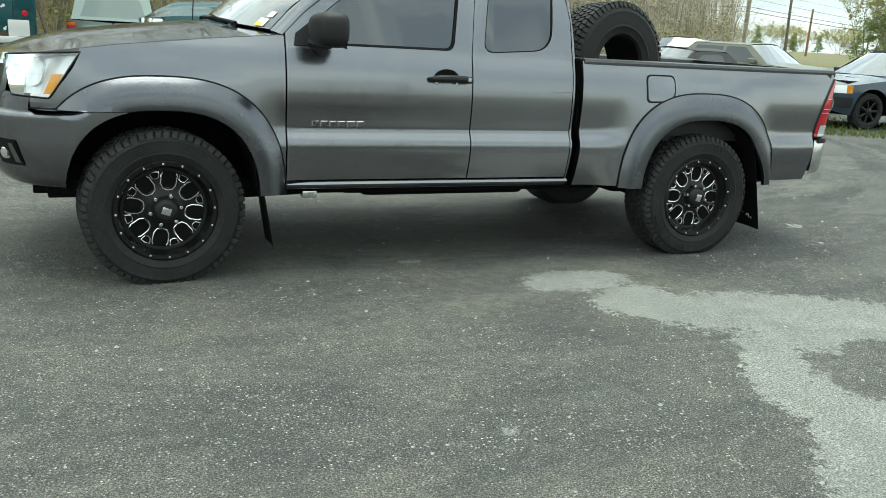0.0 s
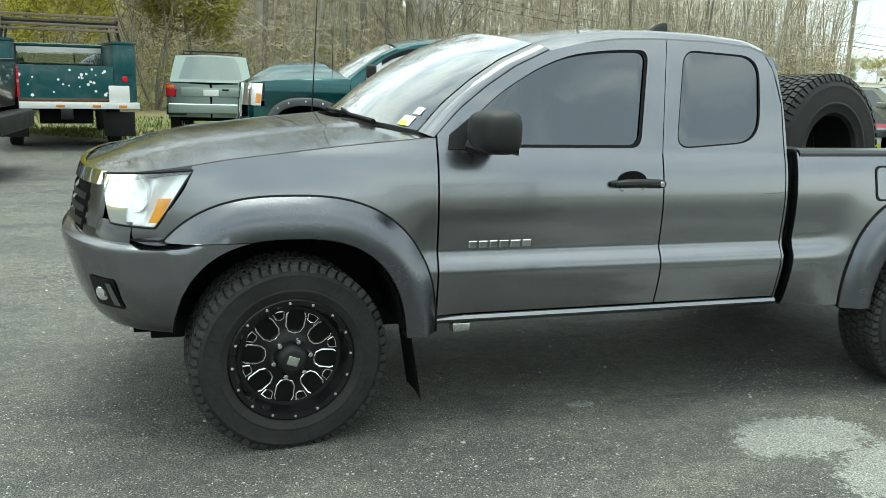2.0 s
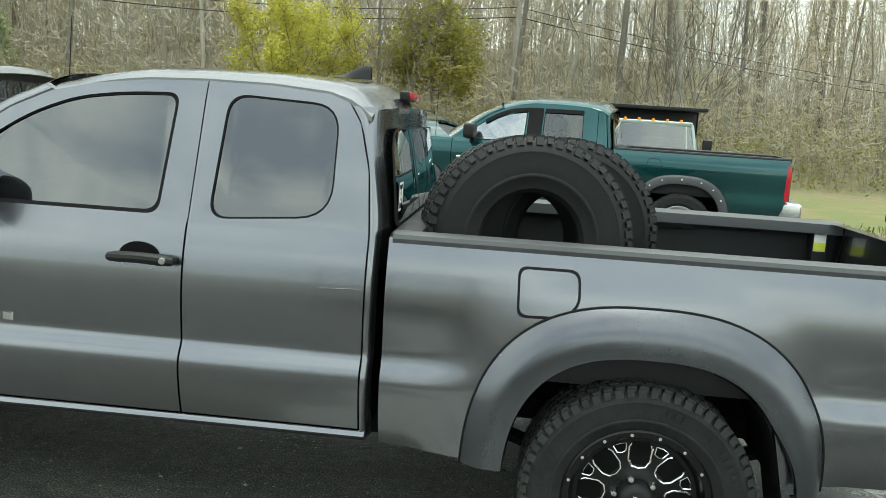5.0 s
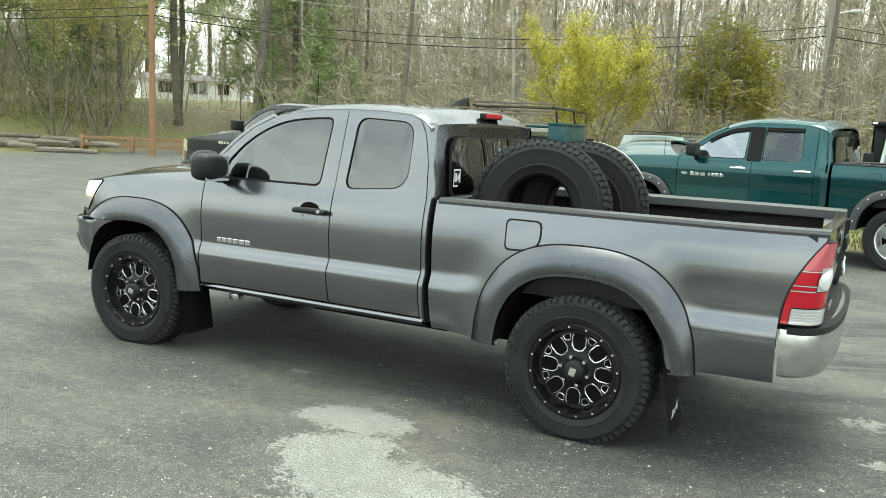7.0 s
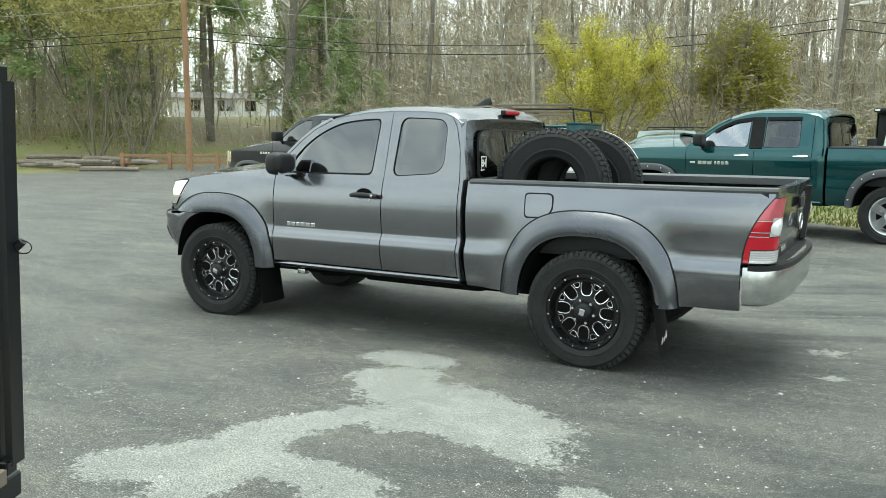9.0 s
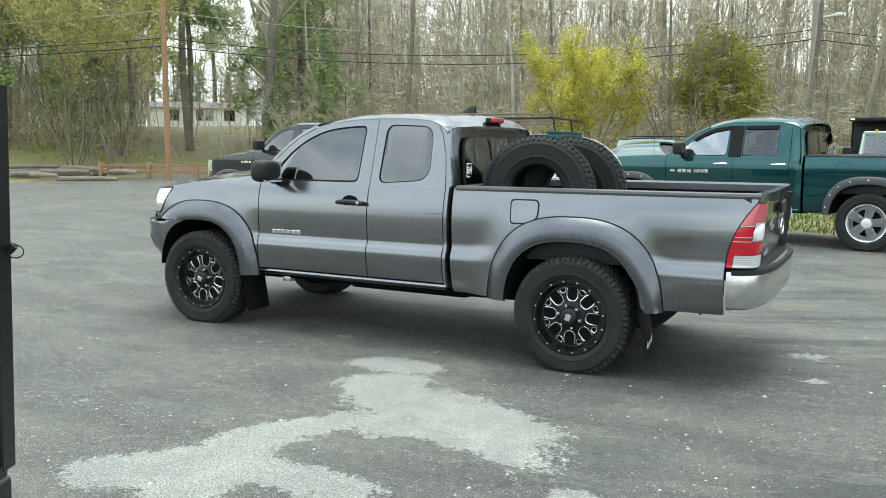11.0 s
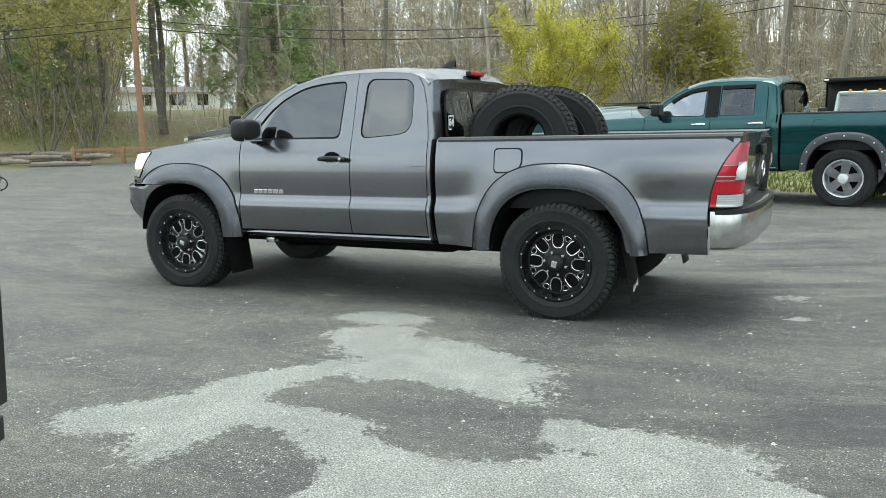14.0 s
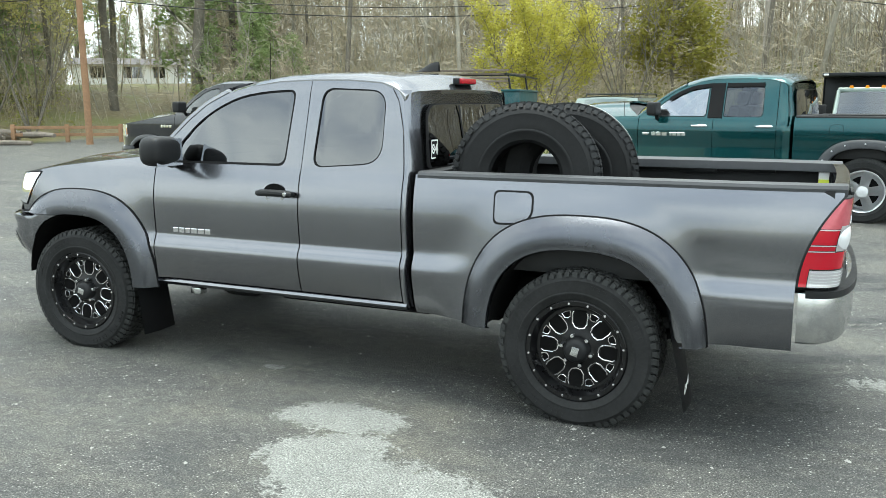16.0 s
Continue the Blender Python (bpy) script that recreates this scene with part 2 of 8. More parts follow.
def thing(name, m, label, category, group=""):
    ob = new(name)
    ob.matrix_basis = m
    ob.empty_display_size = 0.3
    return tagged(ob, label, category, group)


def again(name, src, parent, m=None):
    """The same mesh once more, as a part of parent."""
    ob = new(name, src.data)
    ob.parent = parent
    if m is not None:
        ob.matrix_basis = m
    return ob


def sheet(f, us, vs):
    bm = bmesh.new()
    g = [[bm.verts.new(f(u, v)) for v in vs] for u in us]
    for i in range(len(us) - 1):
        for j in range(len(vs) - 1):
            q = [g[i][j], g[i + 1][j], g[i + 1][j + 1], g[i][j + 1]]
            try:
                bm.faces.new(q)
            except ValueError:
                pass
    return bm


def lip(bm, vec):
    """Turns the rim of an open sheet over by vec, so that it has thickness."""
    e = [x for x in bm.edges if x.is_boundary]
    r = bmesh.ops.extrude_edge_only(bm, edges=e)
    for v in r["geom"]:
        if isinstance(v, bmesh.types.BMVert):
            v.co += Vector(vec)
    return bm


def solid(bm, t):
    bmesh.ops.solidify(bm, geom=bm.faces[:], thickness=t)
    return bm


def join(*bms):
    out = bms[0]
    for b in bms[1:]:
        me = bpy.data.meshes.new("tmp")
        b.to_mesh(me)
        b.free()
        out.from_mesh(me)
        bpy.data.meshes.remove(me)
    return out


def flip(bm, yc):
    """A copy mirrored across the plane y = yc."""
    c = bm.copy()
    for v in c.verts:
        v.co.y = 2 * yc - v.co.y
    bmesh.ops.reverse_faces(c, faces=c.faces[:])
    return c


def moved(bm, m):
    bmesh.ops.transform(bm, matrix=m, verts=bm.verts[:])
    return bm


def box(x0, x1, y0, y1, z0, z1, bev=0.0, seg=2):
    bm = bmesh.new()
    bmesh.ops.create_cube(bm, size=1)
    for v in bm.verts:
        v.co = Vector(((x0 + x1) / 2 + v.co.x * (x1 - x0), (y0 + y1) / 2 + v.co.y * (y1 - y0), (z0 + z1) / 2 + v.co.z * (z1 - z0)))
    if bev:
        bmesh.ops.bevel(bm, geom=bm.edges[:], offset=bev, segments=seg, profile=0.6, affect="EDGES", clamp_overlap=True)
    return bm


def tube(pts, r, n=6, closed=False, cap=True):
    """A tube along points; r is a radius or one for each point."""
    bm = bmesh.new()
    pts = [Vector(p) for p in pts]
    k = len(pts)
    rs = r if isinstance(r, (list, tuple)) else [r] * k
    rings = []
    ref = None
    for i, p in enumerate(pts):
        a = pts[(i - 1) % k] if closed or i > 0 else p
        b = pts[(i + 1) % k] if closed or i < k - 1 else p
        d = (b - a).normalized()
        if ref is None:
            ref = d.orthogonal().normalized()
        else:
            ref = (ref - d * ref.dot(d)).normalized()
        s = d.cross(ref)
        rings.append([bm.verts.new(p + (ref * math.cos(2 * math.pi * j / n) + s * math.sin(2 * math.pi * j / n)) * rs[i]) for j in range(n)])
    for i in range(k if closed else k - 1):
        a, b = rings[i], rings[(i + 1) % k]
        for j in range(n):
            bm.faces.new((a[j], a[(j + 1) % n], b[(j + 1) % n], b[j]))
    if cap and not closed:
        bm.faces.new(rings[0][::-1])
        bm.faces.new(rings[-1])
    return bm


def lathe(prof, n=48, closed=False):
    """Turns (radius, y) points round the y axis."""
    bm = bmesh.new()
    rings = []
    for r, y in prof:
        if r < 1e-5:
            rings.append([bm.verts.new((0, y, 0))])
        else:
            rings.append([bm.verts.new((r * math.cos(2 * math.pi * j / n), y, r * math.sin(2 * math.pi * j / n))) for j in range(n)])
    for a, b in zip(rings, rings[1:] + ([rings[0]] if closed else [])):
        for j in range(n):
            q = [a[j % len(a)], a[(j + 1) % len(a)], b[(j + 1) % len(b)], b[j % len(b)]]
            q = [v for i, v in enumerate(q) if v not in q[:i]]
            if len(q) > 2:
                bm.faces.new(q)
    return bm


def rounded(poly, r, n=5):
    """A 2D polygon with its corners rounded; r is a radius or one for each corner."""
    out = []
    k = len(poly)
    for i in range(k):
        p, a, b = Vector(poly[i]), Vector(poly[i - 1]), Vector(poly[(i + 1) % k])
        rr = r[i] if isinstance(r, (list, tuple)) else r
        da, db = (a - p), (b - p)
        t = min(rr, da.length * 0.45, db.length * 0.45)
        s, e = p + da.normalized() * t, p + db.normalized() * t
        for j in range(n + 1):
            u = j / n
            out.append(tuple(s * (1 - u) ** 2 + p * 2 * u * (1 - u) + e * u * u))
    return out


def polar(poly, c, ang):
    """Where the ray from c at an angle leaves a polygon round c."""
    d = (math.cos(ang), math.sin(ang))
    best = 0
    for i in range(len(poly)):
        (x1, y1), (x2, y2) = poly[i - 1], poly[i]
        ex, ey = x2 - x1, y2 - y1
        den = d[0] * ey - d[1] * ex
        if abs(den) < 1e-12:
            continue
        t = ((x1 - c[0]) * ey - (y1 - c[1]) * ex) / den
        s = ((x1 - c[0]) * d[1] - (y1 - c[1]) * d[0]) / den
        if t > 0 and -1e-9 <= s <= 1 + 1e-9:
            best = max(best, t)
    return (c[0] + d[0] * best, c[1] + d[1] * best)


def ring(inner, outer, put, steps=3):
    """A band between two outlines; put turns the 2D point into a place."""
    c = (sum(p[0] for p in inner) / len(inner), sum(p[1] for p in inner) / len(inner))
    angs = sorted({round(math.atan2(p[1] - c[1], p[0] - c[0]), 5) for p in list(inner) + list(outer)})
    bm = bmesh.new()
    rows = []
    for a in angs:
        i, o = polar(inner, c, a), polar(outer, c, a)
        rows.append([bm.verts.new(put(i[0] + (o[0] - i[0]) * k / steps, i[1] + (o[1] - i[1]) * k / steps)) for k in range(steps + 1)])
    for a, b in zip(rows, rows[1:] + rows[:1]):
        for k in range(steps):
            bm.faces.new((a[k], b[k], b[k + 1], a[k + 1]))
    return bm


def facing(bm, vec):
    """Turns the faces so that on the whole they look along vec."""
    bm.normal_update()
    t = sum((f.normal * f.calc_area() for f in bm.faces), Vector())
    if t.dot(Vector(vec)) < 0:
        bmesh.ops.reverse_faces(bm, faces=bm.faces[:])
    return bm


def fill(poly, put):
    bm = bmesh.new()
    f = bm.faces.new([bm.verts.new(put(*p)) for p in poly])
    bmesh.ops.triangulate(bm, faces=[f])
    return facing(bm, (0, -1, 0))


def lerp(a, b, t):
    return a + (b - a) * t


def interp(x, pts):
    return float(np.interp(x, [p[0] for p in pts], [p[1] for p in pts]))


def smooth(t):
    t = min(1.0, max(0.0, t))
    return t * t * (3 - 2 * t)


def span(a, b, n):
    return [a + (b - a) * i / n for i in range(n + 1)]


def arch(x, xc, zc, a, b, n=2.6):
    t = abs((x - xc) / a)
    return zc + b * (1 - t ** n) ** (1 / n) if t < 1 else -9


# ---- ground ----


def land(x, y):
    """Height of the land: a flat yard, a wooded bank behind it, a grass bank by the house, a low rise beyond the road."""
    h = 7.5 * smooth((y - 24 - 0.10 * max(0, x)) / 48) * (1 - 0.9 * smooth((x - 12) / 24)) * (1 - 0.88 * smooth((-x - 24) / 12))
    h += 2.5 * smooth((-x - 22) / 14) * smooth((y - 17) / 13)
    h += 0.3 * smooth((x - 20) / 22) * (1 - smooth((y - 90) / 60))
    h += 2.0 * smooth((-y - 50) / 50)
    h += 0.003 * min(18.0, max(0.0, y - 2.0))
    far = smooth((math.hypot(x, y) - 120) / 200)
    return h * (1 - far) + 1.2 * far


def ground_mesh():
    def ax(c):
        s = np.concatenate([np.linspace(-30, 30, 81), 30 * 1.09 ** np.arange(1, 50), -30 * 1.09 ** np.arange(1, 50)])
        return sorted(set(np.round(s + c, 3).tolist()))
    bm = sheet(lambda x, y: (x, y, land(x, y) + (0.10 * noise.noise((x * 0.3, y * 0.3, 0)) if y > 26 else 0)), ax(2), ax(4))
    return bm


m = Mat("yard_ground")
P = m.n("TexCoord").outputs["Object"]
sep = m.n("SeparateXYZ", Vector=P)
X, Y = sep.outputs[0], sep.outputs[1]
n_big = m.noise(P, 0.45, 5.0, 0.6, 0.5)
n_mid = m.noise(P, 2.6, 6.0, 0.65, 0.4)
n_fine = m.noise(P, 38, 4.0, 0.7)
n_grit = m.noise(P, 150, 3.0, 0.7)
# asphalt: dusty smooth stretches, and dark stretches thick with pale and black grit
warp = m.n("Mapping", Vector=P)
warp.inputs["Rotation"].default_value = (0, 0, radians(-24))
warp.inputs["Scale"].default_value = (0.55, 1.7, 1)
zone = m.range(m.math("ADD", m.math("MULTIPLY", m.noise(warp.outputs[0], 1.1, 6.0, 0.62, 0.9), 0.7), m.math("MULTIPLY", n_big, 0.3)), 0.42, 0.58)
dusty = m.mix(m.range(n_mid, 0.3, 0.72), (0.078, 0.080, 0.074), (0.122, 0.120, 0.106))
dusty = m.mix(m.range(m.noise(P, 1.15, 6.0, 0.66, 0.8), 0.50, 0.66, 0.0, 0.55), dusty, (0.128, 0.120, 0.097))
dusty = m.mix(m.range(n_fine, 0.5, 0.72, 0.0, 0.5), dusty, (0.17, 0.168, 0.15))
gritty = m.mix(m.range(n_mid, 0.3, 0.72), (0.042, 0.043, 0.043), (0.080, 0.081, 0.078))
vor = m.n("TexVoronoi", Vector=P, Scale=78.0)
stone_tone = m.ramp(vor.outputs["Color"], [(0.0, (0.012, 0.012, 0.012)), (0.5, (0.06, 0.06, 0.058)), (0.70, (0.28, 0.28, 0.26)), (0.9, (0.62, 0.61, 0.58))])
gritty = m.mix(m.range(vor.outputs["Distance"], 0.05, 0.45, 0.95, 0.0), gritty, stone_tone)
dusty = m.mix(m.range(vor.outputs["Distance"], 0.05, 0.34, 0.70, 0.0), dusty, stone_tone)
asph = m.mix(zone, dusty, gritty)
grain = m.ramp(m.noise(P, 125, 3.0, 0.65), [(0.36, (0.26, 0.26, 0.26)), (0.5, (0.92, 0.92, 0.92)), (0.66, (2.5, 2.5, 2.4))])
asph = m.mix(0.9, asph, grain, "MULTIPLY")
# dark swept arcs left by turning tyres
ring_c = m.n("VectorMath", "DISTANCE", i0=P, i1=(1.5, 9.5, 0.0))
arc_v = m.n("CombineXYZ", X=m.math("ADD", ring_c.outputs["Value"], m.math("MULTIPLY", n_big, 0.5)), Y=m.math("MULTIPLY", X, 0.12), Z=0.0)
arcs = m.noise(arc_v.outputs[0], 2.6, 5.0, 0.62, 0.3)
arc_zone = m.math("MULTIPLY", m.range(X, 2.4, 4.4), m.range(m.noise(P, 0.5, 3.0), 0.35, 0.55))
asph = m.mix(m.math("MULTIPLY", m.range(arcs, 0.47, 0.56, 0.0, 0.9), arc_zone), asph, (0.032, 0.035, 0.035))
blot = m.ramp(m.noise(P, 17, 4.0, 0.7), [(0.34, (0.62, 0.62, 0.62)), (0.5, (1.0, 1.0, 1.0)), (0.68, (1.45, 1.44, 1.40))])
asph = m.mix(0.75, asph, blot, "MULTIPLY")
sweep = m.n("Mapping", Vector=P)
sweep.inputs["Rotation"].default_value = (0, 0, radians(-28))
sweep.inputs["Scale"].default_value = (0.8, 1.6, 1)
asph = m.mix(m.range(m.noise(sweep.outputs[0], 1.9, 8.0, 0.78, 0.9), 0.52, 0.66, 0.0, 0.6), asph, (0.040, 0.046, 0.046))
asph = m.mix(m.range(n_grit, 0.58, 0.68, 0.0, 0.9), asph, (0.32, 0.318, 0.30))
asph = m.mix(m.range(m.noise(P, 210, 2.0, 0.6), 0.55, 0.67, 0.0, 0.8), asph, (0.022, 0.022, 0.022))
asph = m.mix(m.range(m.noise(P, 95, 2.0), 0.64, 0.72, 0.0, 0.85), asph, (0.018, 0.018, 0.018))
big_st = m.n("TexVoronoi", Vector=P, Scale=17.0)
asph = m.mix(m.math("MULTIPLY", m.range(big_st.outputs["Distance"], 0.07, 0.13, 0.9, 0.0), m.range(m.noise(P, 1.3, 3.0), 0.48, 0.6)), asph, (0.46, 0.45, 0.42))
# pale worn concrete showing through, ragged at its edge
ELL = [(2.15, -0.38, 0.31, 0.17, 5), (2.31, -0.79, 0.22, 0.28, -55), (2.91, -1.11, 0.70, 0.32, -16), (3.09, -1.46, 0.63, 0.22, -7),
       (2.36, -1.70, 0.44, 0.14, 55), (2.18, -2.18, 0.46, 0.08, 49), (2.05, -2.54, 0.28, 0.21, 30), (2.35, -2.35, 0.49, 0.21, 104),
       (2.67, -2.24, 0.48, 0.14, 3), (3.23, -2.43, 0.36, 0.14, -12), (3.64, -2.66, 0.49, 0.30, 16), (4.31, -2.31, 0.52, 0.28, 19),
       (4.34, -1.96, 0.41, 0.18, -2), (4.90, -2.21, 0.74, 0.09, -17), (3.98, -1.92, 0.13, 0.17, 34)]
HOLE = [(3.18, -1.75, 0.46, 0.20, -8), (3.14, -2.81, 0.30, 0.13, -82), (3.52, -2.28, 0.28, 0.09, -7)]


def ellipse(cx, cy, rx, ry, deg):
    k = m.t.nodes.new("ShaderNodeMapping")
    k.vector_type = "TEXTURE"
    k.inputs["Location"].default_value = (cx, cy, 0)
    k.inputs["Rotation"].default_value = (0, 0, radians(deg))
    k.inputs["Scale"].default_value = (rx, ry, 50)
    m.l(P, k.inputs["Vector"])
    ln = m.n("VectorMath", "LENGTH", i0=k.outputs[0])
    return m.math("SUBTRACT", 1.0, ln.outputs["Value"])


d = None
for e in ELL:
    v = ellipse(*e)
    d = v if d is None else m.math("SMOOTH_MAX", d, v, 0.3)
for e in HOLE:
    d = m.math("MINIMUM", d, m.math("MULTIPLY", ellipse(*e), -1.0))
rag = m.math("ADD", m.math("MULTIPLY", m.math("SUBTRACT", m.noise(P, 4.2, 8.0, 0.74, 0.9), 0.5), 1.15), m.math("ADD", m.math("MULTIPLY", m.math("SUBTRACT", m.noise(P, 15, 6.0, 0.75, 0.6), 0.5), 1.3), m.math("MULTIPLY", m.math("SUBTRACT", n_fine, 0.5), 0.8)))
n_spot = m.math("MULTIPLY", m.math("SUBTRACT", m.noise(P, 9, 6.0, 0.75, 0.5), 0.53), 6.0)
for e in ((4.62, 1.24, 0.15, 0.09, 20), (4.70, 0.57, 0.10, 0.05, 30), (1.34, 0.15, 0.05, 0.028, 10), (0.97, -1.94, 0.05, 0.03, 40)):
    d = m.math("MAXIMUM", d, m.math("ADD", m.math("MULTIPLY", ellipse(*e), 0.7), m.math("MINIMUM", n_spot, 0.3)))
patch = m.range(m.math("ADD", d, rag), -0.12, -0.02)
patch = m.math("MULTIPLY", patch, m.range(m.noise(P, 2.3, 7.0, 0.72, 0.6), 0.36, 0.56, 0.72, 1.0))
conc = m.mix(m.range(n_mid, 0.3, 0.7), (0.172, 0.178, 0.167), (0.258, 0.264, 0.248))
conc = m.mix(m.range(n_fine, 0.48, 0.7, 0.0, 0.6), conc, (0.36, 0.365, 0.345))
conc = m.mix(m.range(m.noise(P, 70, 3.0, 0.7), 0.55, 0.63, 0.0, 0.85), conc, (0.085, 0.087, 0.082))
conc = m.mix(m.range(m.noise(P, 7, 5.0, 0.7), 0.5, 0.72, 0.0, 0.6), conc, (0.15, 0.153, 0.144))
conc = m.mix(0.6, conc, grain, "MULTIPLY")
col = m.mix(patch, asph, conc)
# grass, then leaf litter, beyond the edge of the yard
edge = m.math("ADD", m.math("ADD", Y, m.math("MULTIPLY", X, 0.6)), m.math("MULTIPLY", m.math("SUBTRACT", m.noise(P, 0.8, 5.0), 0.5), 2.6))
left = m.math("ADD", m.math("MULTIPLY", X, -1.0), m.math("MULTIPLY", m.math("SUBTRACT", m.noise(P, 0.4, 4.0), 0.5), 4.0))
edge = m.math("SUBTRACT", edge, m.math("MULTIPLY", m.range(X, 7.0, 13.0), 15.0))
outside = m.math("MAXIMUM", m.range(edge, 12.3, 12.9), m.range(left, 23.0, 24.5))
outside = m.math("MAXIMUM", outside, m.range(Y, -26.0, -28.0))
outside = m.math("MAXIMUM", outside, m.range(X, 34.0, 36.0))
turf = m.mix(m.range(n_mid, 0.35, 0.65), (0.085, 0.12, 0.03), (0.17, 0.17, 0.058))
turf = m.mix(m.range(n_big, 0.45, 0.6), turf, (0.20, 0.16, 0.075))
turf = m.mix(m.range(n_fine, 0.45, 0.7, 0.0, 0.5), turf, (0.10, 0.09, 0.04))
litter = m.mix(m.range(m.noise(P, 5, 6.0, 0.7), 0.3, 0.7), (0.10, 0.085, 0.045), (0.23, 0.19, 0.11))
litter = m.mix(m.range(m.noise(P, 0.25, 3.0), 0.44, 0.60, 0.0, 0.7), litter, (0.15, 0.17, 0.05))
wild = m.mix(m.range(m.math("ADD", Y, m.math("MULTIPLY", m.noise(P, 0.3, 3.0), 6.0)), 21.0, 27.0), turf, litter)
col = m.mix(outside, col, wild)
m.set(Base_Color=col, Roughness=m.range(n_mid, 0.3, 0.7, 0.62, 0.92), Specular_IOR_Level=0.4)
hgt = m.math("ADD", m.math("MULTIPLY", n_grit, 0.6), m.math("ADD", m.math("MULTIPLY", vor.outputs["Distance"], 0.5), m.math("MULTIPLY", n_fine, 0.8)))
m.bump(hgt, 0.8, 0.009)
M_GROUND = m.mat
tagged(part("ground", ground_mesh(), M_GROUND, angle=80), "worn grey asphalt yard with pale concrete patches, grass edge and leafy bank", "ground", kind="structure")

# ---- wheels ----


def tread(r, w, rows=5, n=62, h=0.012):
    """Rows of tread blocks round a tyre, staggered, and lugs at the shoulders."""
    bm = bmesh.new()
    bw = w / rows
    for k in range(rows):
        for j in range(n):
            a = 2 * math.pi * (j + 0.5 * (k % 2)) / n
            da = 2 * math.pi / n * 0.39
            y0, y1 = k * bw + 0.004, (k + 1) * bw - 0.004
            sk = 0.25 * da * (1 if k % 2 else -1)
            vs = []
            for rr, g in ((r - 0.014, 1.0), (r + h, 0.90)):
                for (aa, yy) in ((-da, y0), (da, y0), (da, y1), (-da, y1)):
                    s = sk if yy == y1 else -sk
                    ang = a + aa * g + s
                    ym = (y0 + y1) / 2 + (yy - (y0 + y1) / 2) * g
                    vs.append(bm.verts.new((rr * math.cos(ang), ym, rr * math.sin(ang))))
            bm.faces.new(vs[4:])
            for i in range(4):
                bm.faces.new((vs[i], vs[(i + 1) % 4], vs[4 + (i + 1) % 4], vs[4 + i]))
    for side in (0, 1):
        for j in range(n):
            a = 2 * math.pi * (j + 0.25) / n
            da = 2 * math.pi / n * (0.36 if j % 2 else 0.30)
            deep = 0.026 if j % 2 else 0.018
            vs = []
            for out in (0.0, 0.007):
                for aa, rr, yy in ((-da, r + 0.004, 0.004), (da, r + 0.004, 0.004), (da, r - deep, -0.010), (-da, r - deep, -0.010)):
                    y = yy - out
                    y = w - y if side else y
                    vs.append(bm.verts.new((rr * math.cos(a + aa), y, rr * math.sin(a + aa))))
            bm.faces.new(vs[4:])
            for i in range(4):
                bm.faces.new((vs[i], vs[(i + 1) % 4], vs[4 + (i + 1) % 4], vs[4 + i]))
    return bm


def tyre_mesh(r, rr, w):
    """A tyre with its axis along y; the outer sidewall bulges to y = 0."""
    t = r - rr
    half = [(rr - 0.004, 0.030), (rr + 0.006, 0.018), (rr + 0.012, 0.012), (rr + 0.25 * t, 0.003), (rr + 0.27 * t, 0.0005), (rr + 0.31 * t, 0.0005),
            (rr + 0.33 * t, 0.003), (rr + 0.5 * t, 0.0), (rr + 0.68 * t, 0.003), (rr + 0.72 * t, 0.0015), (rr + 0.80 * t, 0.008), (r - 0.016, 0.026), (r - 0.006, 0.042)]
    prof = half + [(r - 0.003, w / 2)] + [(a, w - b) for a, b in half[::-1]]
    prof += [(rr - 0.004, w - 0.03), (rr - 0.004 + 0.02, w / 2), (rr - 0.004, 0.03)]
    return lathe(prof, 72)


def tread_mesh(r, w):
    tr = tread(r - 0.006, w - 0.05)
    for v in tr.verts:
        v.co.y += 0.025
    return tr


def lettering(rr, t):
    """Raised sidewall markings, as plain blocks."""
    bm = bmesh.new()
    rnd = random.Random(5)
    for base in (0.6, 3.7):
        for j in range(13):
            a = base + j * 0.085
            if j in (5, 9):
                continue
            da = 0.022 + 0.012 * rnd.random()
            r0, r1 = rr + 0.50 * t, rr + 0.64 * t
            vs = [bm.verts.new((q * math.cos(a + s), y, q * math.sin(a + s))) for y in (0.002, -0.0035) for s, q in ((-da, r0), (da, r0), (da, r1), (-da, r1))]
            bm.faces.new(vs[4:])
            for i in range(4):
                bm.faces.new((vs[i], vs[(i + 1) % 4], vs[4 + (i + 1) % 4], vs[4 + i]))
    return bm


def turned(pts, a):
    c, s = math.cos(a), math.sin(a)
    return [(x * c - y * s, x * s + y * c) for x, y in pts]


